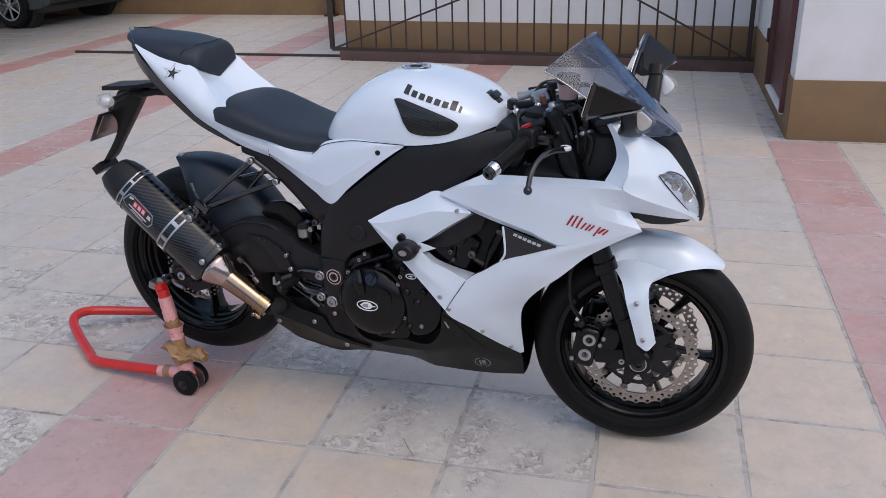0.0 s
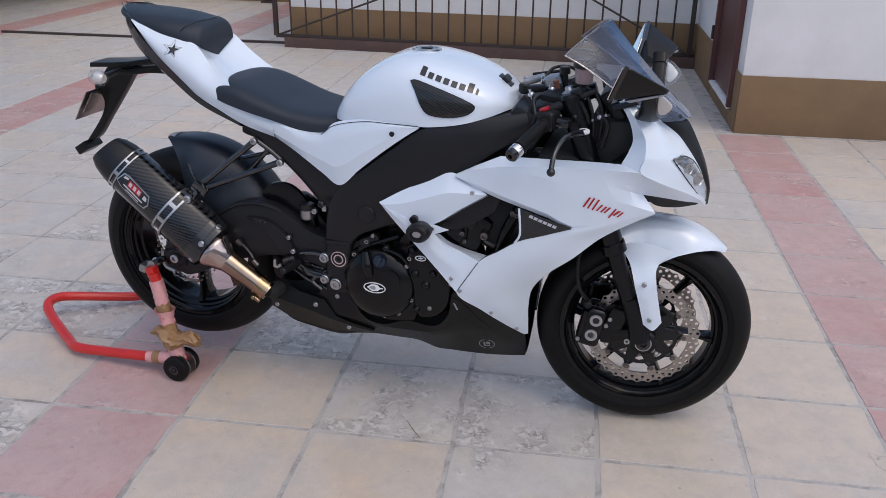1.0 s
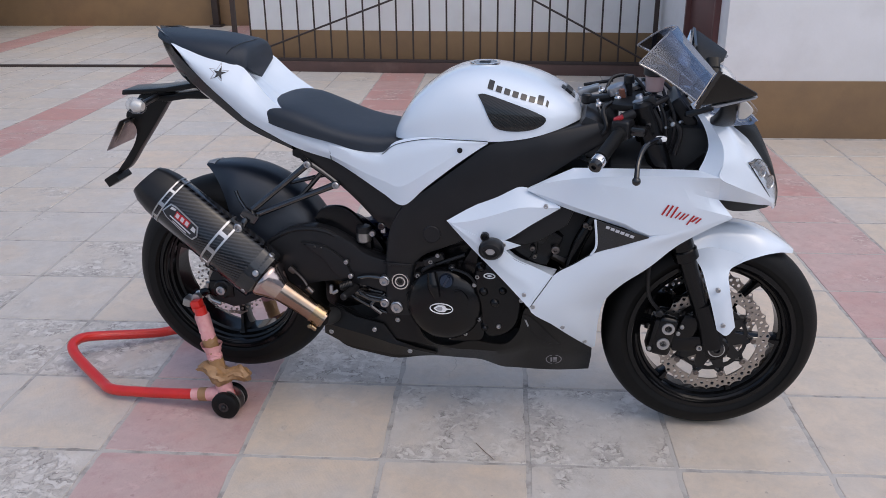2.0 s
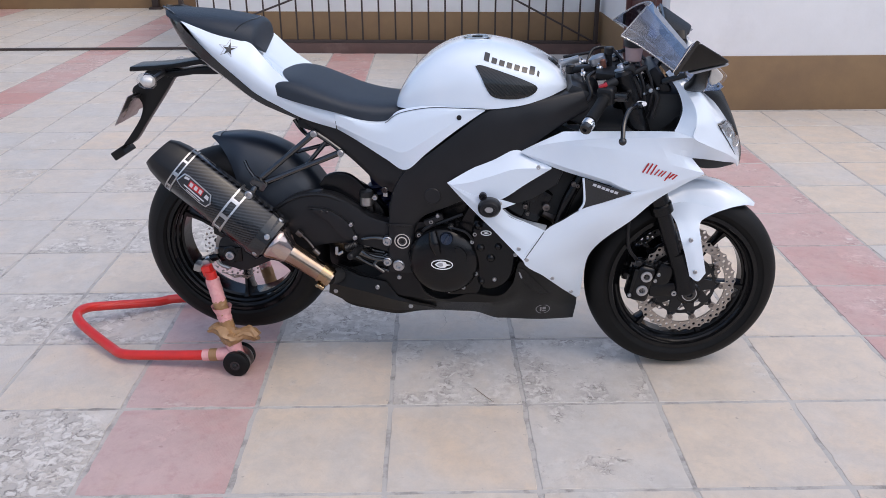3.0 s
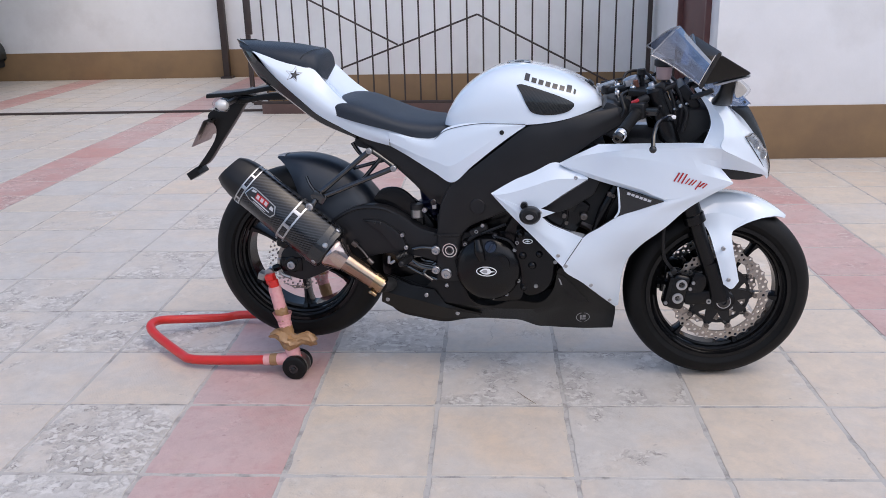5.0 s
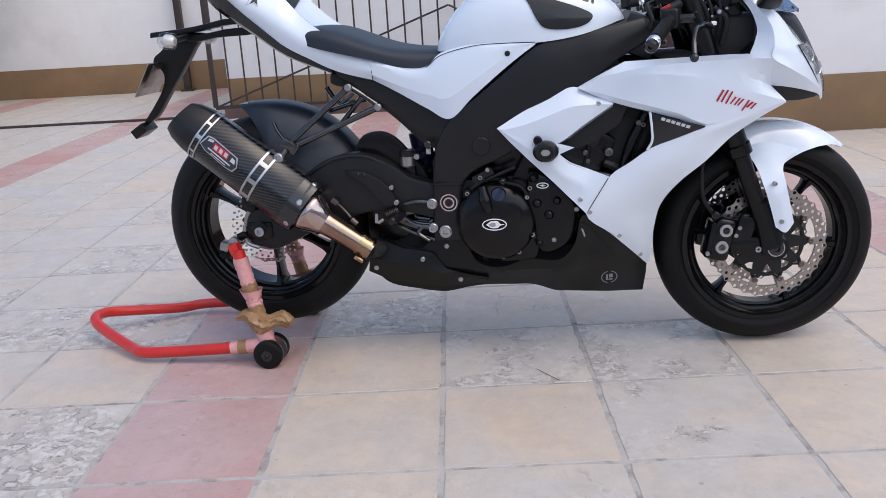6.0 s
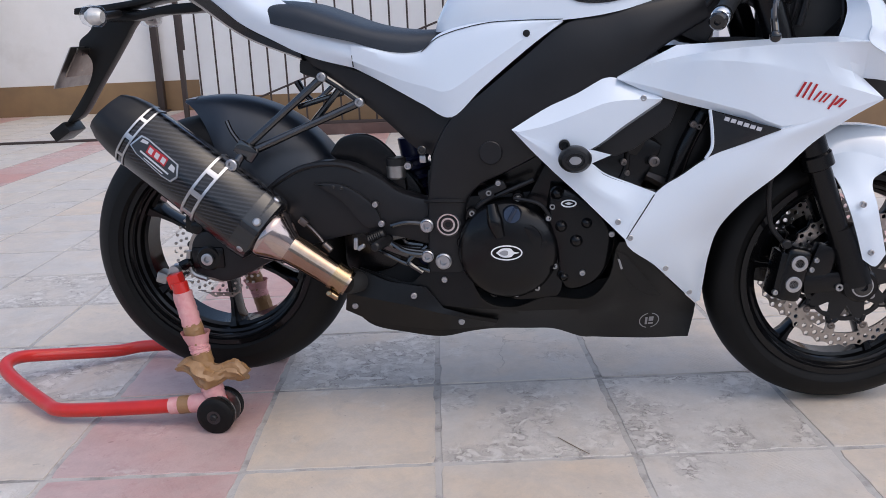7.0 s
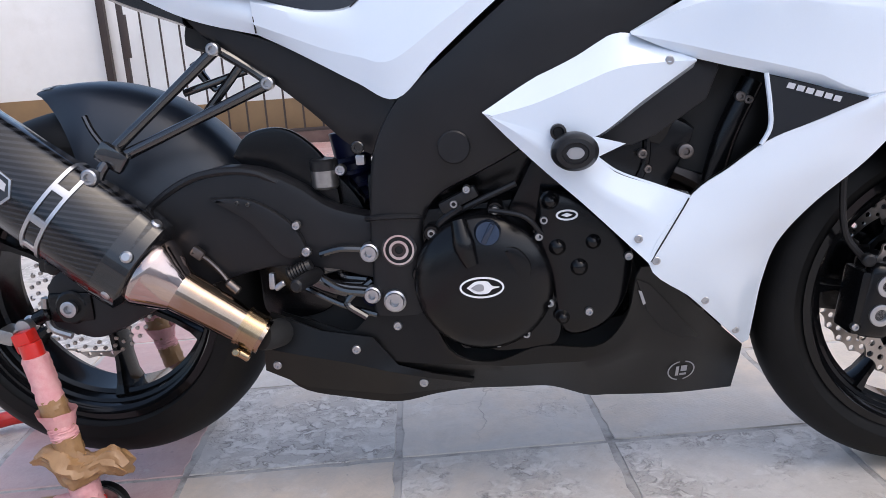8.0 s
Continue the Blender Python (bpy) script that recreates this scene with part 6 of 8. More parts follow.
    # inlet recess in the front of the pan
    decal("inlet", [[(0.905, 0.405), (0.925, 0.393), (0.955, 0.356), (0.985, 0.315), (1.006, 0.288), (0.975, 0.294), (0.945, 0.315), (0.922, 0.350)]], belly_tree, ENGINE_BLACK, belly, "dark inlet", side=s)
    decal("inlet_rim", [[(0.908, 0.386), (0.913, 0.384), (0.920, 0.362), (0.916, 0.360)]], belly_tree, GREY_DECAL, belly, side=s, lift=0.003)
for s in (-1, 1):
    up_tree = surface(*fairing_parts[s][:2], nose_parts[s])
    # red script on the flank: plain slanted strokes
    strokes = []
    for x, z, dx, h, tw in ((1.250, 0.720, 0.006, 0.028, 0.0065), (1.262, 0.718, 0.006, 0.030, 0.0060), (1.274, 0.714, 0.006, 0.030, 0.0060), (1.286, 0.706, 0.004, 0.017, 0.0055), (1.297, 0.702, 0.004, 0.017, 0.0055), (1.306, 0.700, 0.005, 0.016, 0.0055), (1.318, 0.691, 0.008, 0.026, 0.0055), (1.329, 0.692, 0.006, 0.013, 0.009), (1.341, 0.688, 0.004, 0.014, 0.006)):
        e = dx + 0.010
        strokes.append([(x - 0.005, z - h / 2), (x + 0.7 * tw - 0.005, z - h / 2 - 0.002), (x + 0.8 * tw + e - 0.005, z + h / 2 - 0.002), (x + e - 0.005, z + h / 2)])
    strokes = [[(1.229 + (x - 1.238) * 0.92, 0.735 + (z - 0.741) * 0.95) for x, z in q] for q in strokes]
    decal("red_stroke", strokes, up_tree, RED_DECAL, fairing_parts[s][0], "red slanted stroke", side=s)
    wedge_tree = surface(fairing_parts[s][3])
    bars = []
    for k in range(6):
        x = 1.104 + 0.0120 * k
        z = 0.664 - 0.0041 * k
        bars.append([(x, z - 0.003), (x + 0.0095, z - 0.0058), (x + 0.0125, z + 0.0012), (x + 0.0030, z + 0.0040)])
    decal("model_bar", bars, wedge_tree, SILVER_DECAL, fairing_parts[s][3], "plain white bar", side=s)
    # fairing screws
    bm = bmesh.new()
    tree = surface(*fairing_parts[s][:3])
    for x, z in ((0.907, 0.467), (0.931, 0.434), (1.008, 0.357), (1.068, 0.285), (0.954, 0.707), (0.85, 0.60)):
        hit = tree.ray_cast(Vector((x, s * 2, z)), Vector((0, -s, 0)))[0]
        if hit:
            bolt(bm, hit, (0, s, 0), 0.006, 0.003)
    part("screw", bm, ALLOY, fairing_parts[s][1])
    line = []
    for k in range(9):
        hit = tree.ray_cast(Vector((0.923 + 0.054 * k / 8, s * 2, 0.433 + 0.087 * k / 8)), Vector((0, -s, 0)))[0]
        if hit:
            line.append(tuple(hit + Vector((0, s * 0.0003, 0))))
    part("seam", tube(bmesh.new(), line, 0.0012, 24, 5), DARK_INSIDE, fairing_parts[s][1])
    # crash protector
    bm = lathe(bmesh.new(), (0.822, s * 0.205, 0.597), (0, s, 0), [(0, 0.022), (0.02, 0.024), (0.028, 0.031), (0.050, 0.0325), (0.062, 0.031), (0.070, 0.025), (0.071, 0.018), (0.067, 0.017), (0.067, 0)], 36)
    bmesh.ops.scale(bm, vec=(1.0, 1.0, 0.80), space=Matrix.Translation((-0.822, 0, -0.597)), verts=bm.verts)
    lathe(bm, (0.802, s * 0.225, 0.622), (0, s, 0), [(0, 0.011), (0.012, 0.011), (0.013, 0.008), (0.006, 0.006), (0.006, 0)], 16)
    bob = part("crash_bobbin", bm, BLACK_SATIN, bike, "black frame slider")
    bm = slab(bmesh.new(), smooth_outline([(0.810, 0.597), (0.816, 0.604), (0.828, 0.604), (0.834, 0.597), (0.828, 0.590), (0.816, 0.590)], 24), s * 0.2715, s * 0.2735)
    part("badge", bm, ALLOY, bob, "bright oval badge")

# -- cockpit --
bm = bmesh.new()
clamp = smooth_outline([(1.105, -0.115), (1.14, -0.132), (1.185, -0.122), (1.185, -0.06), (1.165, 0.0), (1.185, 0.06), (1.185, 0.122), (1.14, 0.132), (1.105, 0.115), (1.112, 0.0)], 48)
slab(bm, clamp, 0.0, 0.016, bevel=0.004, at=pose(0, 0, 0.935) @ Matrix(((1, 0, 0, -0.005), (0, 0, 1, 0), (0, 1, 0, 0), (0, 0, 0, 1))))
slab(bm, clamp, 0.0, 0.03, bevel=0.004, at=pose(0.10, 0, 0.70) @ Matrix(((1, 0, 0, -0.005), (0, 0, 1, 0), (0, 1, 0, 0), (0, 0, 0, 1))))
yoke = part("triple_clamp", bm, RUBBER, bike, "black triple clamp")
bm = bmesh.new()
for s in (-1, 1):
    lathe(bm, (fork_at(0.955) + 0.0, s * 0.103, 0.955), (-0.36, 0, 1), [(-0.008, 0.020), (0.006, 0.020), (0.008, 0.017), (0.010, 0.011), (0.018, 0.009), (0.02, 0.006), (0.02, 0)], 20)
part("fork_cap", bm, ALLOY, yoke, "bright fork caps")
bm = lathe(bmesh.new(), (1.115, 0, 0.955), (-0.36, 0, 1), [(0, 0.026), (0.02, 0.026), (0.024, 0.02), (0.026, 0.012), (0.026, 0)], 20)
part("ignition_lock", bm, ALLOY, yoke)
for x, y, z, r in ((1.070, -0.080, 0.936, 0.008), (1.116, -0.042, 0.945, 0.009), (1.072, 0.095, 0.936, 0.009), (1.095, 0.045, 0.945, 0.008)):
    bm = lathe(bmesh.new(), (x, y, z), (-0.30, -0.1, 1), [(-0.02, r * 0.8), (0, r), (0.008, r), (0.010, r * 0.85), (0.012, r * 0.5), (0.019, r * 0.45), (0.020, 0)], 18)
    part("adjuster_knob", bm, CHROME, yoke, "bright adjuster knob")
bm = lathe(bmesh.new(), (1.145, -0.004, 0.945), (-0.1, 0, 1), [(0, 0.008), (0.038, 0.008), (0.040, 0.014), (0.056, 0.014), (0.059, 0.011), (0.059, 0)], 20)
part("key_barrel", bm, BLACK_SATIN, yoke, "black key barrel")
bm = bmesh.new()
box(bm, (1.065, 0.0, 0.940), (0.08, 0.028, 0.020), (0, -8, 0), bevel=0.007)
rod(bm, (1.035, 0, 0.925), (1.035, 0, 0.952), 0.015)
part("steering_damper", bm, FRAME_BLACK, yoke, "black steering damper")
bm = bmesh.new()
rod(bm, (1.128, -0.03, 0.945), (1.122, -0.03, 0.972), 0.008, edge=0.002)
part("reservoir_cap", bm, ORANGE, yoke)
bm = bmesh.new()
box(bm, (1.278, 0, 0.925), (0.035, 0.18, 0.085), (0, -38, 0), bevel=0.012, seg=3)
clocks = part("instrument_panel", bm, BLACK_SATIN, bike, "black instrument panel")
bm = bmesh.new()
lathe(bm, (1.262, 0.03, 0.936), (-0.78, 0, 0.62), [(0, 0.040), (0.010, 0.040), (0.014, 0.037), (0.010, 0.035), (0.008, 0.0)], 32)
box(bm, (1.262, -0.050, 0.934), (0.012, 0.06, 0.05), (0, -38, 0), bevel=0.004)
part("dial", bm, BLACK_GLOSS, clocks)
for s in (-1, 1):
    root, end = Vector((1.150, s * 0.118, 0.918)), Vector((1.068, s * 0.318, 0.843))
    d = (end - root).normalized()
    bm = rod(bmesh.new(), root, root + d * 0.20, 0.011)
    lathe(bm, (fork_at(0.90), s * 0.103, 0.90), (-0.36, 0, 1), [(0, 0.036), (0.035, 0.036), (0.037, 0.033)], 24)
    bar = part("handlebar", bm, ENGINE_BLACK, bike, "black clip-on handlebar")
    bm = lathe(bmesh.new(), root + d * 0.075, d, [(0, 0.020), (0.006, 0.021), (0.012, 0.0165), (0.105, 0.0165), (0.113, 0.019), (0.117, 0.019)], 24)
    part("grip", bm, RUBBER, bar, "black rubber grip")
    bm = lathe(bmesh.new(), root + d * 0.192, d, [(0, 0.014), (0.004, 0.0175), (0.020, 0.0175), (0.024, 0.015), (0.024, 0.010)], 24)
    part("bar_collar", bm, CHROME, bar, "bright bar end collar")
    bm = lathe(bmesh.new(), root + d * 0.213, d, [(0, 0.016), (0.012, 0.0165), (0.016, 0.013), (0.016, 0.006), (0.010, 0.005), (0.010, 0)], 24)
    part("bar_end", bm, BLACK_GLOSS, bar)
    bm = bmesh.new()
    box(bm, root + d * 0.055, (0.045, 0.05, 0.048), (0, 0, s * 20), bevel=0.010, seg=3)
    sw = part("switch_block", bm, BLACK_SATIN, bar)
    bm = box(bmesh.new(), root + d * 0.055 + Vector((-0.012, 0, 0.026)), (0.024, 0.022, 0.009), (0, -25, 0), bevel=0.003)
    part("switch", bm, RED_DECAL if s < 0 else BLACK_GLOSS, bar)
    # lever, with its clamp and a round brake reservoir
    bm = bmesh.new()
    tube(bm, [(1.222, s * 0.187, 0.880), (1.200, s * 0.222, 0.884), (1.180, s * 0.260, 0.876), (1.169, s * 0.295, 0.852), (1.167, s * 0.318, 0.822)], 0.006, 22, 10, radii=[0.010, 0.008, 0.0065, 0.006, 0.0065])
    bmesh.ops.create_uvsphere(bm, u_segments=14, v_segments=10, radius=0.0105, matrix=Matrix.Translation((1.167, s * 0.320, 0.815)))
    box(bm, root + d * 0.06 + Vector((0.035, 0, 0)), (0.05, 0.032, 0.024), (0, 0, s * 15), bevel=0.008)
    lev = part("brake_lever" if s < 0 else "clutch_lever", bm, BLACK_GLOSS, bike, "black hand lever")
    bm = lathe(bmesh.new(), (1.222, s * 0.187, 0.880), (0, 0, 1), [(0, 0.013), (0.006, 0.014), (0.009, 0.012), (0.009, 0)], 20)
    part("adjuster", bm, WHITE_DECAL, lev, "pale adjuster knob")
bm = lathe(bmesh.new(), (1.201, -0.090, 1.019), (0, 0, 1), [(0, 0.024), (0.003, 0.029), (0.019, 0.029), (0.023, 0.024), (0.023, 0)], 28)
res = part("brake_reservoir", bm, BLACK_SATIN, bike, "black capped brake fluid reservoir")
bm = lathe(bmesh.new(), (1.201, -0.090, 0.978), (0, 0, 1), [(0, 0.012), (0.004, 0.021), (0.040, 0.024), (0.041, 0.022)], 28)
part("reservoir_cup", bm, CUP, res, "cloudy pinkish reservoir cup")
bm = rod(bmesh.new(), (1.126, -0.140, 0.919), (1.200, -0.126, 0.954), 0.013, 0.011, edge=0.003)
rod(bm, (1.200, -0.126, 0.954), (1.236, -0.118, 0.972), 0.008, 0.007, edge=0.002)
box(bm, (1.190, -0.118, 0.962), (0.030, 0.034, 0.022), (0, -25, 0), bevel=0.006)
part("master_cylinder", bm, BLACK_SATIN, res, "black brake master cylinder")
bm = bmesh.new()
tube(bm, [(1.201, -0.09, 0.980), (1.20, -0.12, 0.935), (1.19, -0.15, 0.905)], 0.007, 12, 8)
tube(bm, [(1.20, -0.135, 0.945), (1.222, -0.13, 0.90), (1.215, -0.10, 0.85), (1.20, -0.07, 0.78)], 0.006, 20, 8)
tube(bm, [(1.15, -0.13, 0.93), (1.20, -0.10, 0.97), (1.25, -0.06, 0.93), (1.24, -0.03, 0.85)], 0.005, 20, 8)
tube(bm, [(1.15, 0.13, 0.93), (1.20, 0.10, 0.98), (1.26, 0.06, 0.94), (1.24, 0.03, 0.85)], 0.005, 20, 8)
tube(bm, [(1.13, -0.11, 0.90), (1.19, -0.12, 0.86), (1.22, -0.12, 0.80), (1.16, -0.10, 0.76)], 0.006, 20, 8)
tube(bm, [(1.10, -0.05, 0.94), (1.08, -0.10, 0.93), (1.09, -0.13, 0.89), (1.06, -0.12, 0.86)], 0.006, 20, 8)
tube(bm, [(1.24, -0.12, 0.92), (1.27, -0.12, 0.89), (1.26, -0.12, 0.83)], 0.007, 14, 8)
tube(bm, [(1.215, -0.12, 0.958), (1.232, -0.125, 0.915), (1.236, -0.12, 0.86), (1.225, -0.11, 0.80)], 0.0045, 20, 8)
tube(bm, [(1.235, -0.118, 0.966), (1.254, -0.12, 0.92), (1.252, -0.115, 0.86), (1.235, -0.10, 0.80)], 0.004, 20, 8)
tube(bm, [(1.10, 0.16, 0.90), (1.16, 0.16, 0.955), (1.22, 0.12, 0.965), (1.25, 0.08, 0.90)], 0.005, 20, 8)
tube(bm, [(1.08, 0.02, 0.95), (1.10, 0.06, 0.985), (1.15, 0.08, 0.985), (1.19, 0.06, 0.95)], 0.0045, 20, 8)
part("cable", bm, BLACK_SATIN, bike)
bm = bmesh.new()
box(bm, (1.036, 0.150, 0.933), (0.060, 0.026, 0.020), (0, -18, 0), bevel=0.005)
rod(bm, (1.012, 0.150, 0.915), (1.010, 0.150, 0.940), 0.007)
rod(bm, (1.055, 0.150, 0.938), (1.110, 0.140, 0.925), 0.009)
perch = part("clutch_perch", bm, ALLOY, bike, "bright clutch lever perch")
part("perch_rod", rod(bmesh.new(), (1.018, 0.215, 0.934), (1.100, 0.215, 0.949), 0.0045, edge=0.001), BLACK_SATIN, perch)
bm = bmesh.new()
for x, y, z, r in ((1.255, -0.115, 0.905, 0.006), (1.272, -0.12, 0.912, 0.004), (1.24, -0.11, 0.895, 0.004)):
    lathe(bm, (x, y, z), (-0.3, -1, 0.2), [(0, r), (0.02, r), (0.022, r * 0.7)], 12)
part("union", bm, ALLOY, bike)
bm = bmesh.new()
for s in (-1, 1):
    rod(bm, (1.28, s * 0.12, 0.93), (1.34, s * 0.14, 0.955), 0.008, seg=8)
    rod(bm, (1.26, s * 0.06, 0.90), (1.32, s * 0.13, 0.96), 0.006, seg=8)
part("screen_bracket", bm, BLACK_SATIN, bike)

# -- swingarm --
bm = bmesh.new()
for s in (-1, 1):
    if s < 0:
        outline = [(0.535, 0.50), (0.46, 0.52), (0.41, 0.555), (0.35, 0.583), (0.28, 0.588), (0.20, 0.558), (0.12, 0.49), (0.05, 0.445), (0.005, 0.440), (-0.020, 0.415), (-0.025, 0.365), (-0.012, 0.338), (0.02, 0.330), (0.05, 0.322), (0.09, 0.334), (0.17, 0.372), (0.26, 0.405), (0.36, 0.428), (0.45, 0.420), (0.535, 0.405)]
    else:
        outline = [(0.535, 0.50), (0.40, 0.52), (0.25, 0.50), (0.12, 0.46), (0.0, 0.415), (-0.075, 0.40), (-0.078, 0.345), (-0.02, 0.335), (0.10, 0.345), (0.25, 0.38), (0.40, 0.405), (0.535, 0.405)]
    slab(bm, smooth_outline(outline, 64), s * 0.105, s * 0.155, bevel=0.014)
box(bm, (0.42, 0, 0.48), (0.14, 0.26, 0.08), (0, 8, 0), bevel=0.02)
arm = part("swingarm", bm, FRAME_BLACK, bike, "black cast swingarm", crease=0.9)
bm = bmesh.new()
tube(bm, [(0.165, -0.148, 0.527), (0.205, -0.152, 0.556), (0.25, -0.153, 0.577), (0.30, -0.153, 0.584), (0.345, -0.152, 0.579), (0.378, -0.148, 0.562)], 0.0065, 24, 8)
slab(bm, smooth_outline([(0.27, 0.545), (0.335, 0.540), (0.395, 0.500), (0.415, 0.455), (0.385, 0.445), (0.36, 0.468), (0.33, 0.505)], 36), -0.150, -0.166, bevel=0.006)
part("swingarm_rib", bm, FRAME_BLACK, arm)
bm = bmesh.new()
lathe(bm, (0.02, -0.140, 0.380), (0, -1, 0), [(0, 0.026), (0.020, 0.028), (0.023, 0.024), (0.023, 0.0)], 28)
box(bm, (0.018, -0.150, 0.380), (0.075, 0.022, 0.050), bevel=0.008)
rod(bm, (-0.022, -0.152, 0.372), (-0.054, -0.152, 0.357), 0.012)
part("axle_plate", bm, ENGINE_BLACK, arm)
bm = lathe(bmesh.new(), (0.02, -0.160, 0.380), (0, -1, 0), [(0, 0.012), (0.012, 0.0135), (0.013, 0.011), (0.013, 0.007), (0.004, 0.006), (0.004, 0)], 24)
part("axle_nut", bm, ALLOY, arm, "bright axle nut")
bm = lathe(bmesh.new(), (-0.054, -0.152, 0.356), (0, -1, 0), [(0, 0.012), (0.006, 0.014), (0.010, 0.010), (0.022, 0.009), (0.028, 0.014), (0.032, 0.013), (0.032, 0.005)], 20)
part("stand_bobbin", bm, ALLOY, arm, "bright stand bobbin")
bm = bmesh.new()
box(bm, (0.0, -0.115, 0.452), (0.075, 0.05, 0.05), (0, 10, 0), bevel=0.012)
lathe(bm, (-0.005, -0.140, 0.447), (0, -1, 0), [(0, 0.014), (0.012, 0.014), (0.014, 0.01), (0.014, 0)], 16)
part("rear_caliper", bm, ENGINE_BLACK, bike, "black rear brake caliper")
bm = bmesh.new()
tube(bm, [(-0.027, -0.152, 0.396), (-0.030, -0.152, 0.368), (-0.022, -0.152, 0.343), (0.008, -0.152, 0.330)], 0.0065, 14, 8)
part("axle_adjuster", bm, PLATE, arm, "grey chain adjuster plate")
bm = bmesh.new()
for x, z, r in ((0.405, 0.497, 0.007), (0.416, 0.455, 0.0075)):
    bolt(bm, (x, -0.166, z), (0, -1, 0), r, 0.006)
part("bolt", bm, ALLOY, arm)
bm = bmesh.new()
for x, z in ((0.333, 0.533), (0.316, 0.536)):
    bolt(bm, (x, -0.165, z), (0, -1, 0), 0.004, 0.003)
part("bolt", bm, BLACK_GLOSS, arm)
# hugger: a shell over the tyre
rows = []
for k in range(30):
    f = k / 29
    a = radians(100 - f * 75)
    r = 0.350 + 0.010 * math.sin(math.pi * f)
    tip = max(0.0, 1 - f / 0.30)
    hw = 0.114 * (1 - 0.80 * tip ** 1.4)
    drop = 0.150 * (1 - tip) ** 1.3 + 0.004
    row = []
    for i in range(15):
        q = i / 14 * 2 - 1
        rr = r - drop * abs(q) ** 3
        row.append((REAR.x + rr * math.cos(a), hw * math.copysign(abs(q) ** 0.8, q), REAR.z + rr * math.sin(a)))
    rows.append(row)
bm = bmesh.new()
skin(bm, rows)
bmesh.ops.recalc_face_normals(bm, faces=bm.faces)
bmesh.ops.solidify(bm, geom=bm.faces[:], thickness=0.004)
hugger = part("rear_hugger", bm, HUGGER, bike, "satin black rear hugger", crease=0.9)
# thin white patch over the hugger's tip
bm = bmesh.new()
skin(bm, [[Vector(p) + (Vector(p) - REAR).normalized() * 0.0022 for p in r[3:12]] for r in rows[0:3]])
bmesh.ops.solidify(bm, geom=bm.faces[:], thickness=0.001)
part("scuff", bm, WHITE_DECAL, hugger, "pale patch on the tip")
bm = bmesh.new()
slab(bm, smooth_outline([(0.30, 0.60), (0.33, 0.635), (0.385, 0.640), (0.43, 0.61), (0.46, 0.56), (0.46, 0.49), (0.40, 0.49), (0.37, 0.54)], 36), -0.10, -0.118, bevel=0.006)
slab(bm, smooth_outline([(0.36, 0.55), (0.40, 0.60), (0.46, 0.56), (0.50, 0.50), (0.51, 0.42), (0.44, 0.40), (0.38, 0.46)], 36), -0.04, -0.095, bevel=0.01)
slab(bm, smooth_outline([(0.300, 0.470), (0.36, 0.475), (0.43, 0.46), (0.45, 0.40), (0.43, 0.345), (0.36, 0.330), (0.322, 0.345), (0.318, 0.41)], 36), -0.098, -0.108, bevel=0.003)
part("linkage_cover", bm, ENGINE_BLACK, bike)
# shock reservoir and rear brake cup
bm = lathe(bmesh.new(), (0.447, -0.125, 0.545), (0, 0, 1), [(0, 0.018), (0.004, 0.021), (0.030, 0.021), (0.032, 0.018)], 20)
cup = part("rear_reservoir", bm, PLATE, bike, "pale rear brake fluid cup")
bm = lathe(bmesh.new(), (0.447, -0.125, 0.574), (0, 0, 1), [(0, 0.022), (0.014, 0.022), (0.017, 0.018), (0.017, 0)], 20)
part("cap", bm, BLACK_SATIN, cup)
bm = bmesh.new()
bolt(bm, (0.474, -0.13, 0.573), (0, -1, 0), 0.009, 0.008)
box(bm, (0.508, -0.14, 0.588), (0.014, 0.012, 0.016), bevel=0.003)
part("bracket_bolt", bm, ALLOY, bike)
bm = bmesh.new()
tube(bm, [(0.50, 0, 0.40), (0.48, 0, 0.50), (0.46, 0, 0.62)], 0.03, 12, 14)
for k in range(9):
    lathe(bm, (0.505 - 0.005 * k, 0, 0.39 + 0.022 * k), (-0.2, 0, 1), [(0, 0.036), (0.006, 0.040), (0.012, 0.036)], 20)
part("shock_spring", bm, BLUE_SPRING, bike, "dark blue shock spring")
bm = bmesh.new()
rod(bm, (0.505, -0.09, 0.37), (0.505, -0.13, 0.37), 0.02)
rod(bm, (0.50, -0.10, 0.436), (0.54, -0.10, 0.43), 0.014)
part("linkage_bolt", bm, BLUE_SPRING, bike)

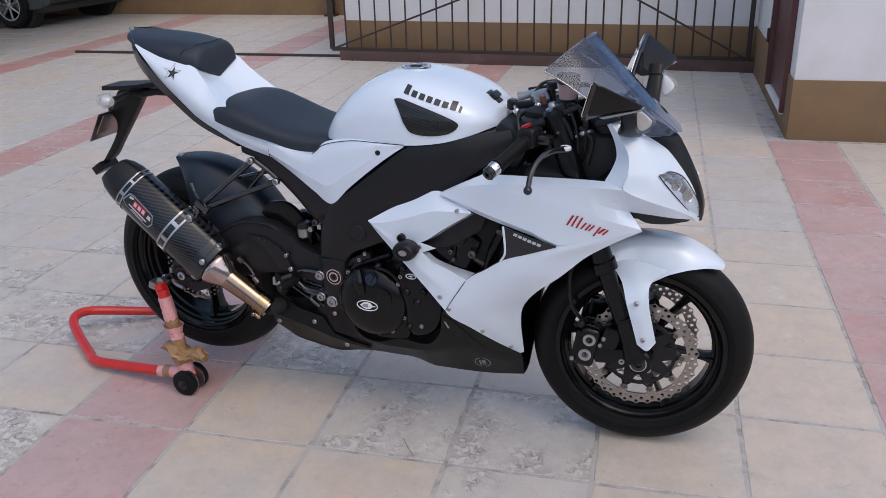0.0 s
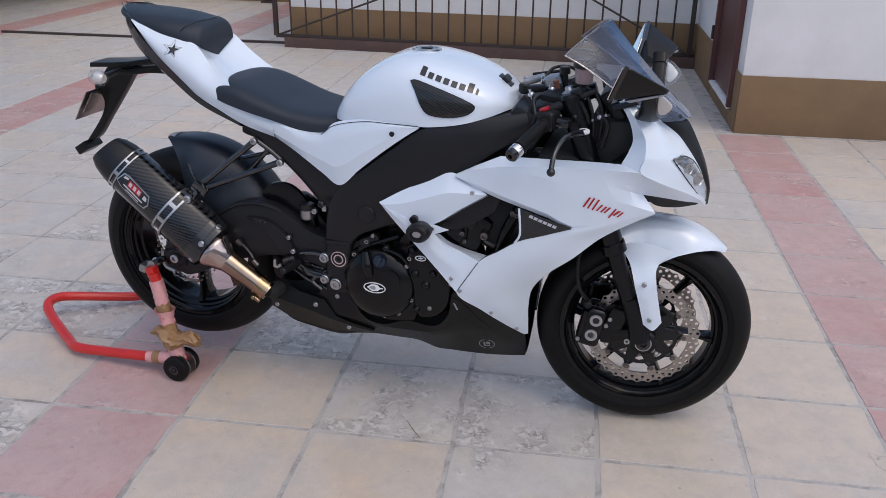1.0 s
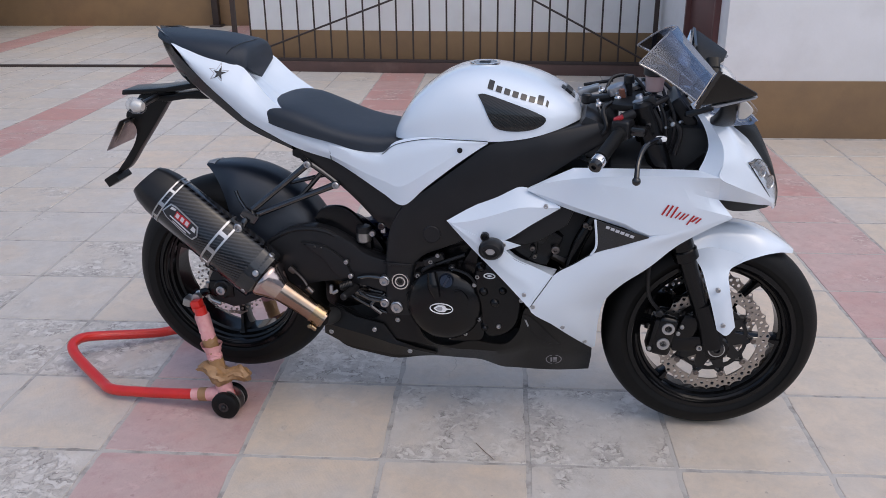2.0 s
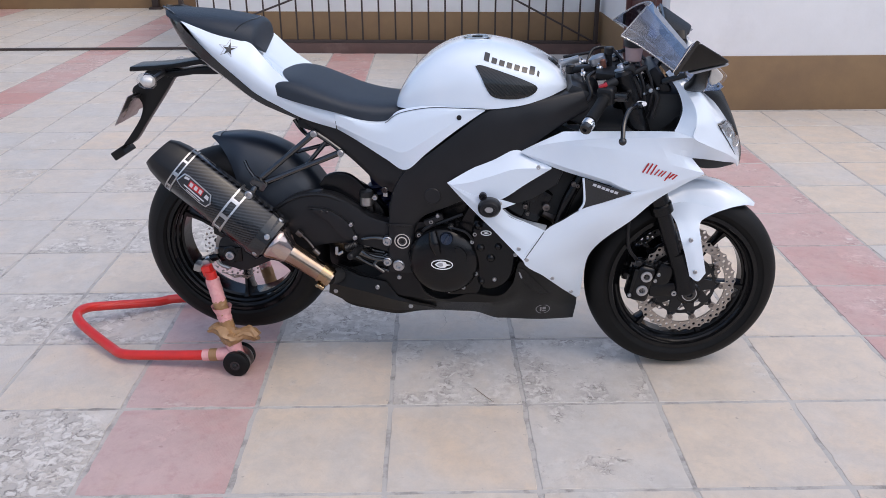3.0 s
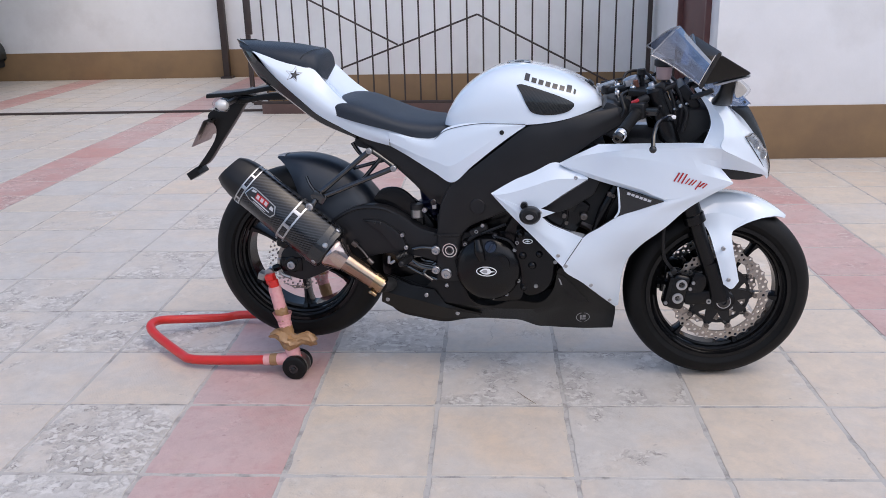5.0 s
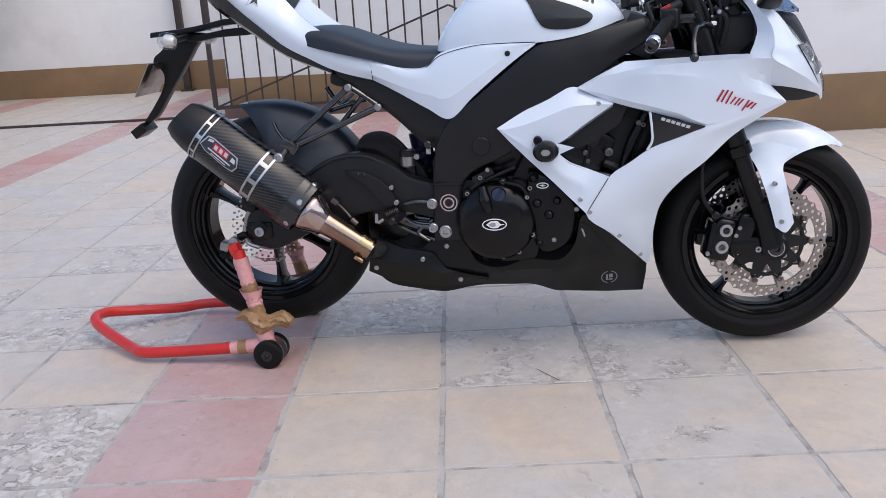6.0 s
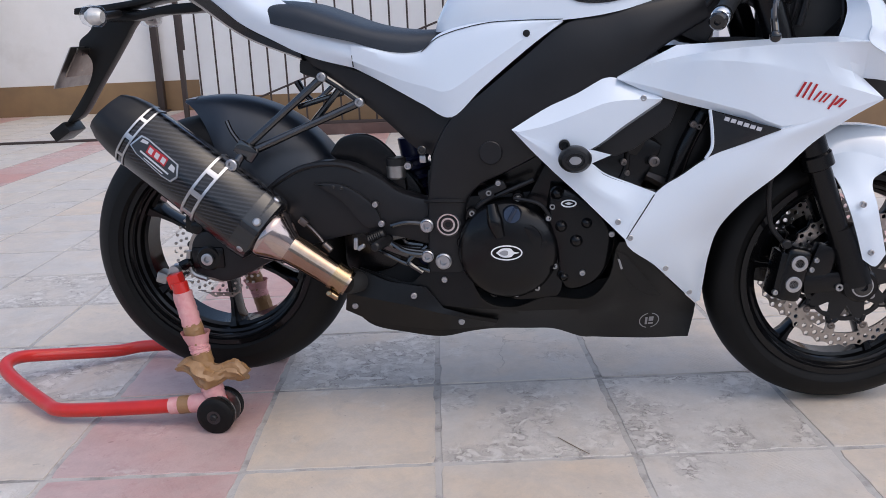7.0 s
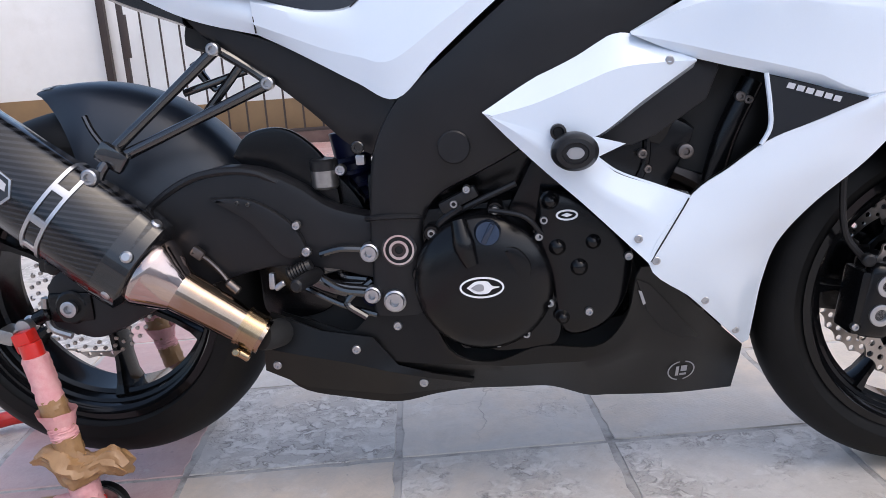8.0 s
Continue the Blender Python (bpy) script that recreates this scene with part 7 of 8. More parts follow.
# -- footrests --
for s in (-1, 1):
    bm = bmesh.new()
    slab(bm, smooth_outline([(0.40, 0.46), (0.43, 0.45), (0.51, 0.465), (0.53, 0.44), (0.50, 0.43), (0.43, 0.405), (0.525, 0.395), (0.525, 0.375), (0.46, 0.375), (0.405, 0.40), (0.385, 0.44)], 44), s * 0.135, s * 0.150, bevel=0.004)
    tube(bm, [(0.52, s * 0.155, 0.385), (0.46, s * 0.158, 0.395), (0.42, s * 0.16, 0.415)], 0.008, 12, 8)
    tube(bm, [(0.51, s * 0.15, 0.40), (0.47, s * 0.16, 0.37), (0.50, s * 0.165, 0.345)], 0.006, 12, 8)
    tube(bm, [(0.44, s * 0.14, 0.48), (0.47, s * 0.15, 0.45), (0.46, s * 0.14, 0.41), (0.50, s * 0.14, 0.40)], 0.0055, 14, 8)
    tube(bm, [(0.435, s * 0.158, 0.448), (0.47, s * 0.162, 0.456), (0.513, s * 0.160, 0.452)], 0.0055, 12, 8)
    tube(bm, [(0.43, s * 0.160, 0.412), (0.465, s * 0.166, 0.392), (0.513, s * 0.163, 0.384)], 0.0060, 12, 8)
    tube(bm, [(0.40, s * 0.150, 0.395), (0.46, s * 0.155, 0.365), (0.515, s * 0.158, 0.347)], 0.0050, 12, 8)
    hanger = part("footrest_hanger", bm, STAY_BLACK, bike, "black footrest hanger")
    bm = lathe(bmesh.new(), (0.385, s * 0.166, 0.418), (0.9, 0, 0.42), [(0, 0.010)] + [(0.004 + 0.005 * k + 0.0025 * j, 0.0125 - 0.002 * j) for k in range(7) for j in (0, 1)] + [(0.040, 0.008)], 14)
    part("rubber_peg", bm, BLACK_SATIN, hanger, "knurled black rubber peg")
    bm = bmesh.new()
    box(bm, (0.359, s * 0.172, 0.413), (0.010, 0.010, 0.027), (0, 4, 0), bevel=0.004)
    rod(bm, (0.362, s * 0.172, 0.400), (0.378, s * 0.172, 0.410), 0.005, seg=10)
    part("pedal_tip", bm, ALLOY, hanger, "bright brake pedal tip")
    bm = rod(bmesh.new(), (0.425, s * 0.15, 0.415), (0.412, s * 0.235, 0.42), 0.012, 0.010, 14)
    part("footrest", bm, BLACK_SATIN, hanger)
    bm = bmesh.new()
    bolt(bm, (0.404, s * 0.156, 0.455), (0, s, 0), 0.008)
    box(bm, (0.405, s * 0.16, 0.425), (0.012, 0.014, 0.025), (0, 25, 0), bevel=0.003)
    box(bm, (0.455, s * 0.145, 0.392), (0.035, 0.01, 0.012), (0, 18, 0), bevel=0.003)
    part("pedal_end", bm, ALLOY, hanger, "bright pedal and screws")

# -- exhaust --
can0, can1 = Vector((-0.157, -0.182, 0.712)), Vector((0.172, -0.196, 0.449))
axis = (can1 - can0).normalized()
side_v = Vector((0, -1, 0))
side_v = (side_v - axis * side_v.dot(axis)).normalized()
up_v = side_v.cross(axis)


CAN_CORNERS = ((0.012, 0.075), (0.045, 0.040), (0.062, 0.000), (0.056, -0.040), (0.026, -0.075), (-0.040, -0.070), (-0.062, 0.0), (-0.040, 0.068))


def can_ring(d, w, h, n=6, tilt=0.0):
    """The can's section, eight flats with rounded corners, scaled to half-width w and half-height h; tilt slants the cut."""
    c = can0 + axis * d
    out = []
    k = len(CAN_CORNERS)
    for i in range(k):
        p, q, r = (np.array(CAN_CORNERS[(i + j) % k]) for j in (-1, 0, 1))
        a, b = q + (p - q) * 0.34, q + (r - q) * 0.34
        for t in np.linspace(0, 1, n):
            e = (1 - t) ** 2 * a + 2 * t * (1 - t) * q + t * t * b
            m = side_v * float(e[0]) * (w / 0.060) + up_v * float(e[1]) * (h / 0.072)
            out.append(c + m + axis * (tilt * m.dot(up_v)))
    return out


L = (can1 - can0).length
bm = bmesh.new()
v = skin(bm, [can_ring(0.080, 0.056, 0.066), can_ring(0.085, 0.058, 0.068), can_ring(L - 0.02, 0.061, 0.077), can_ring(L, 0.056, 0.066), can_ring(L + 0.004, 0.040, 0.046)], True)
cap(bm, v[0])
cap(bm, v[-1])
can = part("silencer", bm, CARBON, bike, "woven carbon silencer can", crease=0.9)
bm = bmesh.new()
v = skin(bm, [can_ring(0.082, 0.058, 0.0680), can_ring(0.055, 0.056, 0.066, tilt=0.05), can_ring(0.022, 0.050, 0.059, tilt=0.12), can_ring(0.0, 0.040, 0.048, tilt=0.16), can_ring(0.004, 0.034, 0.041, tilt=0.16), can_ring(0.05, 0.032, 0.037, tilt=0.1)], True)
cap(bm, v[-1])
part("end_cap", bm, BLACK_SATIN, can, "tapered dull black end cap", crease=0.9)


def can_size(d):
    f = (d - 0.085) / (L - 0.105)
    return 0.058 + 0.003 * f, 0.068 + 0.009 * f


def ladder(d, width, rail, grow, rungs, n=112):
    """A strap of two rails and short rungs round the can, with long slots between."""
    rows = []
    for q in (0.0, rail, width - rail, width):
        w0, h0 = can_size(d + q)
        ring = can_ring(d + q, w0 + grow, h0 + grow)
        ring = np.array([tuple(p) for p in ring + ring[:1]])
        run = np.concatenate([[0], np.cumsum(np.linalg.norm(np.diff(ring, axis=0), axis=1))])
        rows.append(np.array([np.interp(np.linspace(0, run[-1], n, endpoint=False), run, ring[:, k]) for k in range(3)]).T.tolist())
    bm = bmesh.new()
    v = [[bm.verts.new(p) for p in r] for r in rows]
    for j in range(3):
        for i in range(n):
            if j != 1 or (i * rungs / n) % 1 < 0.20:
                bm.faces.new((v[j][i], v[j][(i + 1) % n], v[j + 1][(i + 1) % n], v[j + 1][i]))
    bmesh.ops.recalc_face_normals(bm, faces=bm.faces)
    bmesh.ops.solidify(bm, geom=bm.faces[:], thickness=0.0028)
    return bm


part("cap_band", ladder(0.077, 0.020, 0.004, 0.0016, 9), ALLOY, can, "bright slotted band at the end cap")
part("clamp_band", ladder(0.252, 0.032, 0.0058, 0.0030, 8), ALLOY, can, "bright slotted clamp strap")
bm = bmesh.new()
v = skin(bm, [can_ring(L - 0.046, 0.0622, 0.0780), can_ring(L - 0.004, 0.0605, 0.075), can_ring(L + 0.004, 0.050, 0.060), can_ring(L + 0.004, 0.03, 0.034)], True)
cap(bm, v[-1])
part("front_cap", bm, BLACK_GLOSS, can)
bm = bmesh.new()
for a in (radians(20), radians(80), radians(-40)):
    p = can0 + axis * (L - 0.018) + side_v * 0.061 * math.cos(a) + up_v * 0.074 * math.sin(a)
    lathe(bm, p, side_v * math.cos(a) + up_v * math.sin(a), [(-0.002, 0.009), (0.003, 0.009), (0.006, 0.006), (0.006, 0)], 14)
part("rivet", bm, ALLOY, can)
# badge plate on the can: dark plate, bright rim, a red bar and pale bars
lie = (side_v * math.cos(radians(13)) + up_v * math.sin(radians(13))).normalized()
rise = lie.cross(axis)
plate_m = Matrix((Vector((*axis, 0)), Vector((*(-lie), 0)), Vector((*rise, 0)), Vector((0, 0, 0, 1)))).transposed()
plate_m.translation = can0 + axis * 0.158 + side_v * 0.0575 + up_v * 0.004
shape = [(-0.060, -0.010), (-0.052, 0.020), (-0.036, 0.023), (0.046, 0.017), (0.060, -0.006), (0.054, -0.022), (0.030, -0.024), (-0.040, -0.018)]
bm = slab(bmesh.new(), shape, 0.004, -0.0030, bevel=0.0015, at=plate_m)
badge = part("badge_plate", bm, ALLOY, can, "silver and black maker's plate")
bm = slab(bmesh.new(), [(x * 0.93, z * 0.88) for x, z in shape], 0.0, -0.0038, at=plate_m)
part("badge_field", bm, BLACK_DECAL, badge)
bm = bmesh.new()
for k in range(3):
    x = -0.022 + 0.016 * k
    slab(bm, [(x - 0.0015, -0.003), (x + 0.0145, -0.004), (x + 0.0125, 0.0145), (x - 0.0035, 0.0155)], 0.0, -0.0043, at=plate_m)
part("badge_bar", bm, RED_DECAL, badge, "red bar")
bm = bmesh.new()
for k in range(3):
    x = -0.022 + 0.016 * k
    slab(bm, [(x + 0.0015, 0.0), (x + 0.0115, -0.001), (x + 0.0100, 0.0105), (x, 0.0115)], 0.0, -0.0049, at=plate_m)
slab(bm, [(-0.034, -0.009), (0.040, -0.013), (0.040, -0.0095), (-0.034, -0.0055)], 0.0, -0.0045, at=plate_m)
slab(bm, [(-0.020, -0.0155), (0.030, -0.0185), (0.030, -0.0165), (-0.020, -0.0135)], 0.0, -0.0045, at=plate_m)
slab(bm, [(0.033, -0.002), (0.048, -0.002), (0.044, 0.008), (0.033, 0.010)], 0.0, -0.0045, at=plate_m)
slab(bm, [(-0.045, 0.008), (-0.030, 0.012), (-0.030, 0.018), (-0.044, 0.016)], 0.0, -0.0045, at=plate_m)
part("badge_line", bm, SILVER_DECAL, badge)
# link pipe
bm = lathe(bmesh.new(), can1 + axis * 0.002, axis, [(0, 0.056), (0.006, 0.059), (0.014, 0.058), (0.052, 0.039), (0.062, 0.034)], 36)
part("cone", bm, WORN_CONE, bike, "polished exhaust cone")
p0, p1 = Vector((0.212, -0.198, 0.418)), Vector((0.342, -0.192, 0.328))
bm = tube(bmesh.new(), [p0, p0 + (p1 - p0) * 0.3, p0 + (p1 - p0) * 0.7, p1], 0.028, 24, 28, radii=[0.035, 0.032, 0.0295, 0.0285])
link_pipe = part("link_pipe", bm, POLISHED_PIPE, bike, "heat tinted exhaust link pipe")
bm = bmesh.new()
lathe(bm, p0 - axis * 0.004, (p1 - p0), [(0, 0.032), (0, 0.0365), (0.004, 0.0370), (0.008, 0.0355), (0.008, 0.032), (0, 0.032)], 32)
part("weld_ring", bm, HEATED, link_pipe)
pd = (p1 - p0).normalized()
bm = bmesh.new()
for q in (0.118, 0.146):
    lathe(bm, p0 + pd * q, pd, [(0, 0.028), (0, 0.0325), (0.006, 0.0325), (0.006, 0.028), (0, 0.028)], 28)
lathe(bm, p0 + pd * 0.122, pd, [(0, 0.028), (0.0, 0.0308), (0.028, 0.0308), (0.028, 0.028)], 28)
rod(bm, p0 + pd * 0.125 + Vector((-0.014, -0.020, -0.030)), p0 + pd * 0.150 + Vector((-0.014, -0.020, -0.030)), 0.007)
rod(bm, p0 + pd * 0.130 + Vector((-0.014, -0.033, -0.026)), p0 + pd * 0.130 + Vector((-0.016, 0.004, -0.038)), 0.006)
part("pipe_clamp", bm, HEATED, link_pipe)
bm = bmesh.new()
tube(bm, [(0.238, -0.172, 0.466), (0.255, -0.162, 0.450), (0.272, -0.160, 0.430), (0.285, -0.165, 0.415)], 0.004, 14, 8)
box(bm, (0.245, -0.168, 0.462), (0.02, 0.012, 0.016), (0, 40, 0), bevel=0.003)
rod(bm, (0.288, -0.175, 0.415), (0.305, -0.175, 0.398), 0.008)
part("spring_hook", bm, DISC_CARRIER, bike)
# stays from the tail to the can
bm = bmesh.new()
for a, b in (((0.302, -0.128, 0.765), (0.135, -0.160, 0.628)), ((0.379, -0.128, 0.710), (0.150, -0.160, 0.618))):
    tube(bm, [a, tuple((Vector(a) + Vector(b)) / 2), b], 0.0085, 12, 12, radii=[0.0095, 0.0080, 0.0095])
tube(bm, [(0.302, -0.125, 0.765), (0.345, -0.122, 0.735), (0.379, -0.125, 0.710)], 0.008, 10, 10)
tube(bm, [(0.335, -0.120, 0.74), (0.30, -0.125, 0.70), (0.275, -0.13, 0.672)], 0.007, 10, 10)
box(bm, (0.135, -0.172, 0.618), (0.05, 0.018, 0.034), (0, 38, 0), bevel=0.008)
tube(bm, [(0.135, -0.165, 0.622), (0.118, -0.178, 0.600), (0.110, -0.185, 0.58)], 0.009, 10, 10)
tube(bm, [(0.125, -0.160, 0.625), (0.10, -0.150, 0.655), (0.088, -0.145, 0.680)], 0.005, 10, 8)
tube(bm, [(0.177, 0.10, 0.746), (0.190, 0.10, 0.723), (0.206, 0.10, 0.703), (0.225, 0.10, 0.700), (0.30, 0.11, 0.765)], 0.008, 16, 10, radii=[0.009, 0.008, 0.007, 0.006, 0.006])
tube(bm, [(0.24, -0.118, 0.703), (0.31, -0.116, 0.722), (0.36, -0.115, 0.735)], 0.006, 12, 10)
stay = part("silencer_stay", bm, STAY_BLACK, bike, "black silencer stay")
bm = bmesh.new()
for x, y, z, r in ((0.302, -0.134, 0.765, 0.010), (0.379, -0.134, 0.710, 0.010), (0.113, -0.200, 0.594, 0.013)):
    lathe(bm, (x, y, z), (0, -1, 0), [(0, r), (0.012, r), (0.014, r * 0.8), (0.014, r * 0.5), (0.008, r * 0.4), (0.008, 0)], 18)
box(bm, (0.104, -0.197, 0.574), (0.022, 0.016, 0.026), (0, 35, 0), bevel=0.004)
part("stay_bolt", bm, ALLOY, stay)

# ---- paddock stand ----
stand = thing("paddock_stand", (-0.2, 0, 0), "red tubular paddock stand with taped uprights on small wheels", "paddock stand")
W = 0.215
bm = tube(bmesh.new(), [(0.045, -W, 0.060), (-0.10, -W, 0.048), (-0.25, -W + 0.004, 0.036), (-0.36, -W + 0.01, 0.030), (-0.42, -W + 0.045, 0.030), (-0.55, -0.085, 0.052), (-0.602, -0.04, 0.064), (-0.615, 0.0, 0.068), (-0.602, 0.04, 0.064), (-0.55, 0.085, 0.052), (-0.42, W - 0.045, 0.030), (-0.36, W - 0.01, 0.030), (-0.25, W - 0.004, 0.036), (-0.10, W, 0.048), (0.045, W, 0.060)], 0.0165, 110, 14)
part("hoop", bm, RED_PAINT, stand, "red bent tube")
for s in (-1, 1):
    foot, head = Vector((0.022, s * W, 0.072)), Vector((-0.040, s * 0.195, 0.335))
    bm = bmesh.new()
    tube(bm, [foot, (foot + head) / 2, head], 0.018, 12, 14)
    up = part("upright", bm, RED_PAINT, stand)
    bm = bmesh.new()
    box(bm, head + Vector((-0.008, s * -0.006, 0.002)), (0.030, 0.030, 0.034), (0, -15, 0), bevel=0.006)
    part("cradle", bm, RED_PAINT, up)
    bm = box(bmesh.new(), head + Vector((-0.038, s * -0.016, 0.010)), (0.026, 0.036, 0.026), (0, 18, 0), bevel=0.006)
    part("rubber_pad", bm, PLATE, up, "grey metal cradle end")
    d = (head - foot)

    def wrap(f0, f1, r0, seed, n=14):
        rng = random.Random(seed)
        rows = []
        for k in range(n):
            p = foot + d * (f0 + (f1 - f0) * k / (n - 1))
            rows.append([p + Vector((math.cos(a), math.sin(a), 0.15 * math.cos(a))) * (r0 + rng.uniform(-0.0012, 0.0018)) for a in (2 * math.pi * i / 18 for i in range(18))])
        b2 = bmesh.new()
        v2 = skin(b2, rows, True)
        cap(b2, v2[0])
        cap(b2, v2[-1])
        return b2

    part("tape", wrap(0.64, 0.92, 0.0205, 3), PINK_TAPE, up, "pink tape wrap")
    part("tape", wrap(0.47, 0.655, 0.0210, 6), BROWN_TAPE, up, "brown tape wrap")
    part("tape", wrap(0.40, 0.48, 0.0216, 7), PINK_TAPE, up, "pink tape wrap")
    part("tape", wrap(0.10, 0.41, 0.0212, 4), BROWN_TAPE, up, "brown tape wrap")
    part("tape", wrap(-0.06, 0.13, 0.0235, 8), PINK_TAPE, up, "pink tape wrap")
    rng = random.Random(9)
    bm = bmesh.new()
    rows = []
    ph = [rng.uniform(0, 6.3) for _ in range(6)]
    for k in range(27):
        f = k / 26
        c = Vector((-0.058 + 0.160 * f, s * W, 0.140 - 0.012 * f + 0.010 * math.sin(3 * f * math.pi)))
        wing = abs(f - 0.42)
        hz = (0.012 + 0.020 * math.exp(-(wing / 0.2) ** 2) + 0.026 * max(0.0, f - 0.5)) * min(1.0, 0.45 + 6 * min(f, 1 - f))
        hy = 0.010 + 0.022 * math.exp(-(wing / 0.22) ** 2) + 0.008 * f
        row = []
        for i in range(26):
            a = 2 * math.pi * i / 26
            fold = 1 + 0.13 * math.sin(5 * a + 9 * f + ph[0]) * math.sin(14 * f + ph[1]) + 0.10 * math.sin(9 * a - 17 * f + ph[2]) + 0.06 * math.sin(15 * a + 31 * f + ph[3])
            row.append(c + Vector((0.004 * math.sin(4 * a + ph[4]), hy * math.cos(a) * fold, hz * math.sin(a) * fold)))
        rows.append(row)
    v = skin(bm, rows, True)
    cap(bm, v[0])
    cap(bm, v[-1])
    if s < 0:
        part("tape_knot", bm, BROWN_TAPE, up, "crumpled knot of brown tape")
    else:
        bm.free()
    bm = bmesh.new()
    rows = []
    for k in range(6):
        rr = 0.020 + 0.012 * (k / 5) ** 2
        p = foot + d * (0.40 + 0.035 * k)
        rows.append([p + Vector((math.cos(a), math.sin(a), 0)) * rr * rng.uniform(0.92, 1.08) for a in (2 * math.pi * i / 16 for i in range(16))])
    skin(bm, rows, True)
    part("tape_flare", bm, PINK_TAPE, up, "loose pink tape edge")
    bm = tube(bmesh.new(), [(-0.085, s * W, 0.049), (-0.05, s * W, 0.053), (-0.01, s * W, 0.058), (0.030, s * W, 0.062)], 0.0205, 18, 16, radii=[0.0195, 0.0190, 0.0225, 0.0215])
    part("tape", bm, PINK_TAPE, up, "pink tape wrap")
    bm = tube(bmesh.new(), [(-0.062, s * W, 0.0515), (-0.036, s * W, 0.0545)], 0.0208, 6, 16)
    part("tape", bm, BROWN_TAPE, up, "brown tape wrap")
    for q in (-0.030, 0.030):
        bm = lathe(bmesh.new(), (0.032, s * W + q - 0.0125, 0.0415), (0, 1, 0), [(0, 0.030), (0.003, 0.038), (0.006, 0.0415), (0.019, 0.0415), (0.022, 0.038), (0.025, 0.030)], 32)
        wl = part("castor", bm, RUBBER, up, "black stand wheel")
        bm = lathe(bmesh.new(), (0.032, s * W + q - 0.014, 0.0415), (0, 1, 0), [(0, 0.008), (0, 0.016), (0.028, 0.016), (0.028, 0.008)], 16)
        part("hub", bm, BLACK_GLOSS, wl)
        bm = lathe(bmesh.new(), (0.032, s * W + q + (0.0125 if q < 0 else -0.0155), 0.0415), (0, 1, 0), [(0, 0.034), (0, 0.0405), (0.004, 0.0405), (0.004, 0.034)], 28)
        part("wheel_rim", bm, PLATE, wl)
    part("wheel_axle", rod(bmesh.new(), (0.032, s * W - 0.05, 0.0415), (0.032, s * W + 0.05, 0.0415), 0.008), BLACK_SATIN, up)

# ---- twig on the tiles ----
TWIG = material("dry twig bark", (0.13, 0.085, 0.05), 0.8, second=(0.20, 0.14, 0.09), scale=120, bump=0.4, bump_scale=400)
bm = tube(bmesh.new(), [(0.785, -0.245, 0.0026), (0.817, -0.284, 0.0032), (0.849, -0.317, 0.0026)], 0.0009, 12, 6, radii=[0.0007, 0.0010, 0.0006])
tagged(part("twig", bm, TWIG), "thin brown dry twig lying on the tiles", "twig")

# ---- paving ----
PITCH, JOINT, U0, V0 = 0.399, 0.006, 0.094, -0.432
RED_COLUMNS = (-1, 5, -7, -13, 11, 17, -19, -25)
bm = box(bmesh.new(), (-3.5, 0, -0.10), (26, 19.0, 0.1962), bevel=0)
for g in (300.0,):
    s = [bm.verts.new((x, y, -0.03)) for x, y in ((-g, -g), (g, -g), (g, g), (-g, g))]
    bm.faces.new(s)
ground = yard_part("ground", bm, MORTAR)
tagged(ground, "grey mortar bed with square cement paving tiles", "paving", kind="structure")


def tile_mesh(seed):
    """A square cement tile with uneven, chipped arrises."""
    rng = random.Random(seed)
    h = (PITCH - JOINT) / 2
    n, ring = 12, []
    for k in range(4):
        for i in range(n):
            t = -1 + 2 * i / n
            x, y = [(t, -1), (1, t), (-t, 1), (-1, -t)][k]
            d = rng.uniform(0, 0.006) if rng.random() < 0.35 else rng.uniform(0, 0.002)
            ring.append((x * (h - d), y * (h - d)))
    bm = bmesh.new()
    top = [bm.verts.new((x * 0.984, y * 0.984, rng.uniform(-0.0004, 0.0))) for x, y in ring]
    low = [bm.verts.new((x, y, -0.007)) for x, y in ring]
    for i in range(len(ring)):
        j = (i + 1) % len(ring)
        bm.faces.new((top[i], low[i], low[j], top[j]))
    bm.faces.new(top)
    bmesh.ops.recalc_face_normals(bm, faces=bm.faces)
    if bm.faces[-1].normal.z < 0:
        bmesh.ops.reverse_faces(bm, faces=bm.faces)
    me = bpy.data.meshes.new("tile")
    bm.to_mesh(me)
    bm.free()
    return me


tile_kinds = {}
for kind, mat in (*TILES.items(), ("red", RED_TILE)):
    for k in range(5):
        me = tile_mesh(k + 10 * (kind == "red"))
        me.materials.append(mat)
        tile_kinds[kind, k] = me
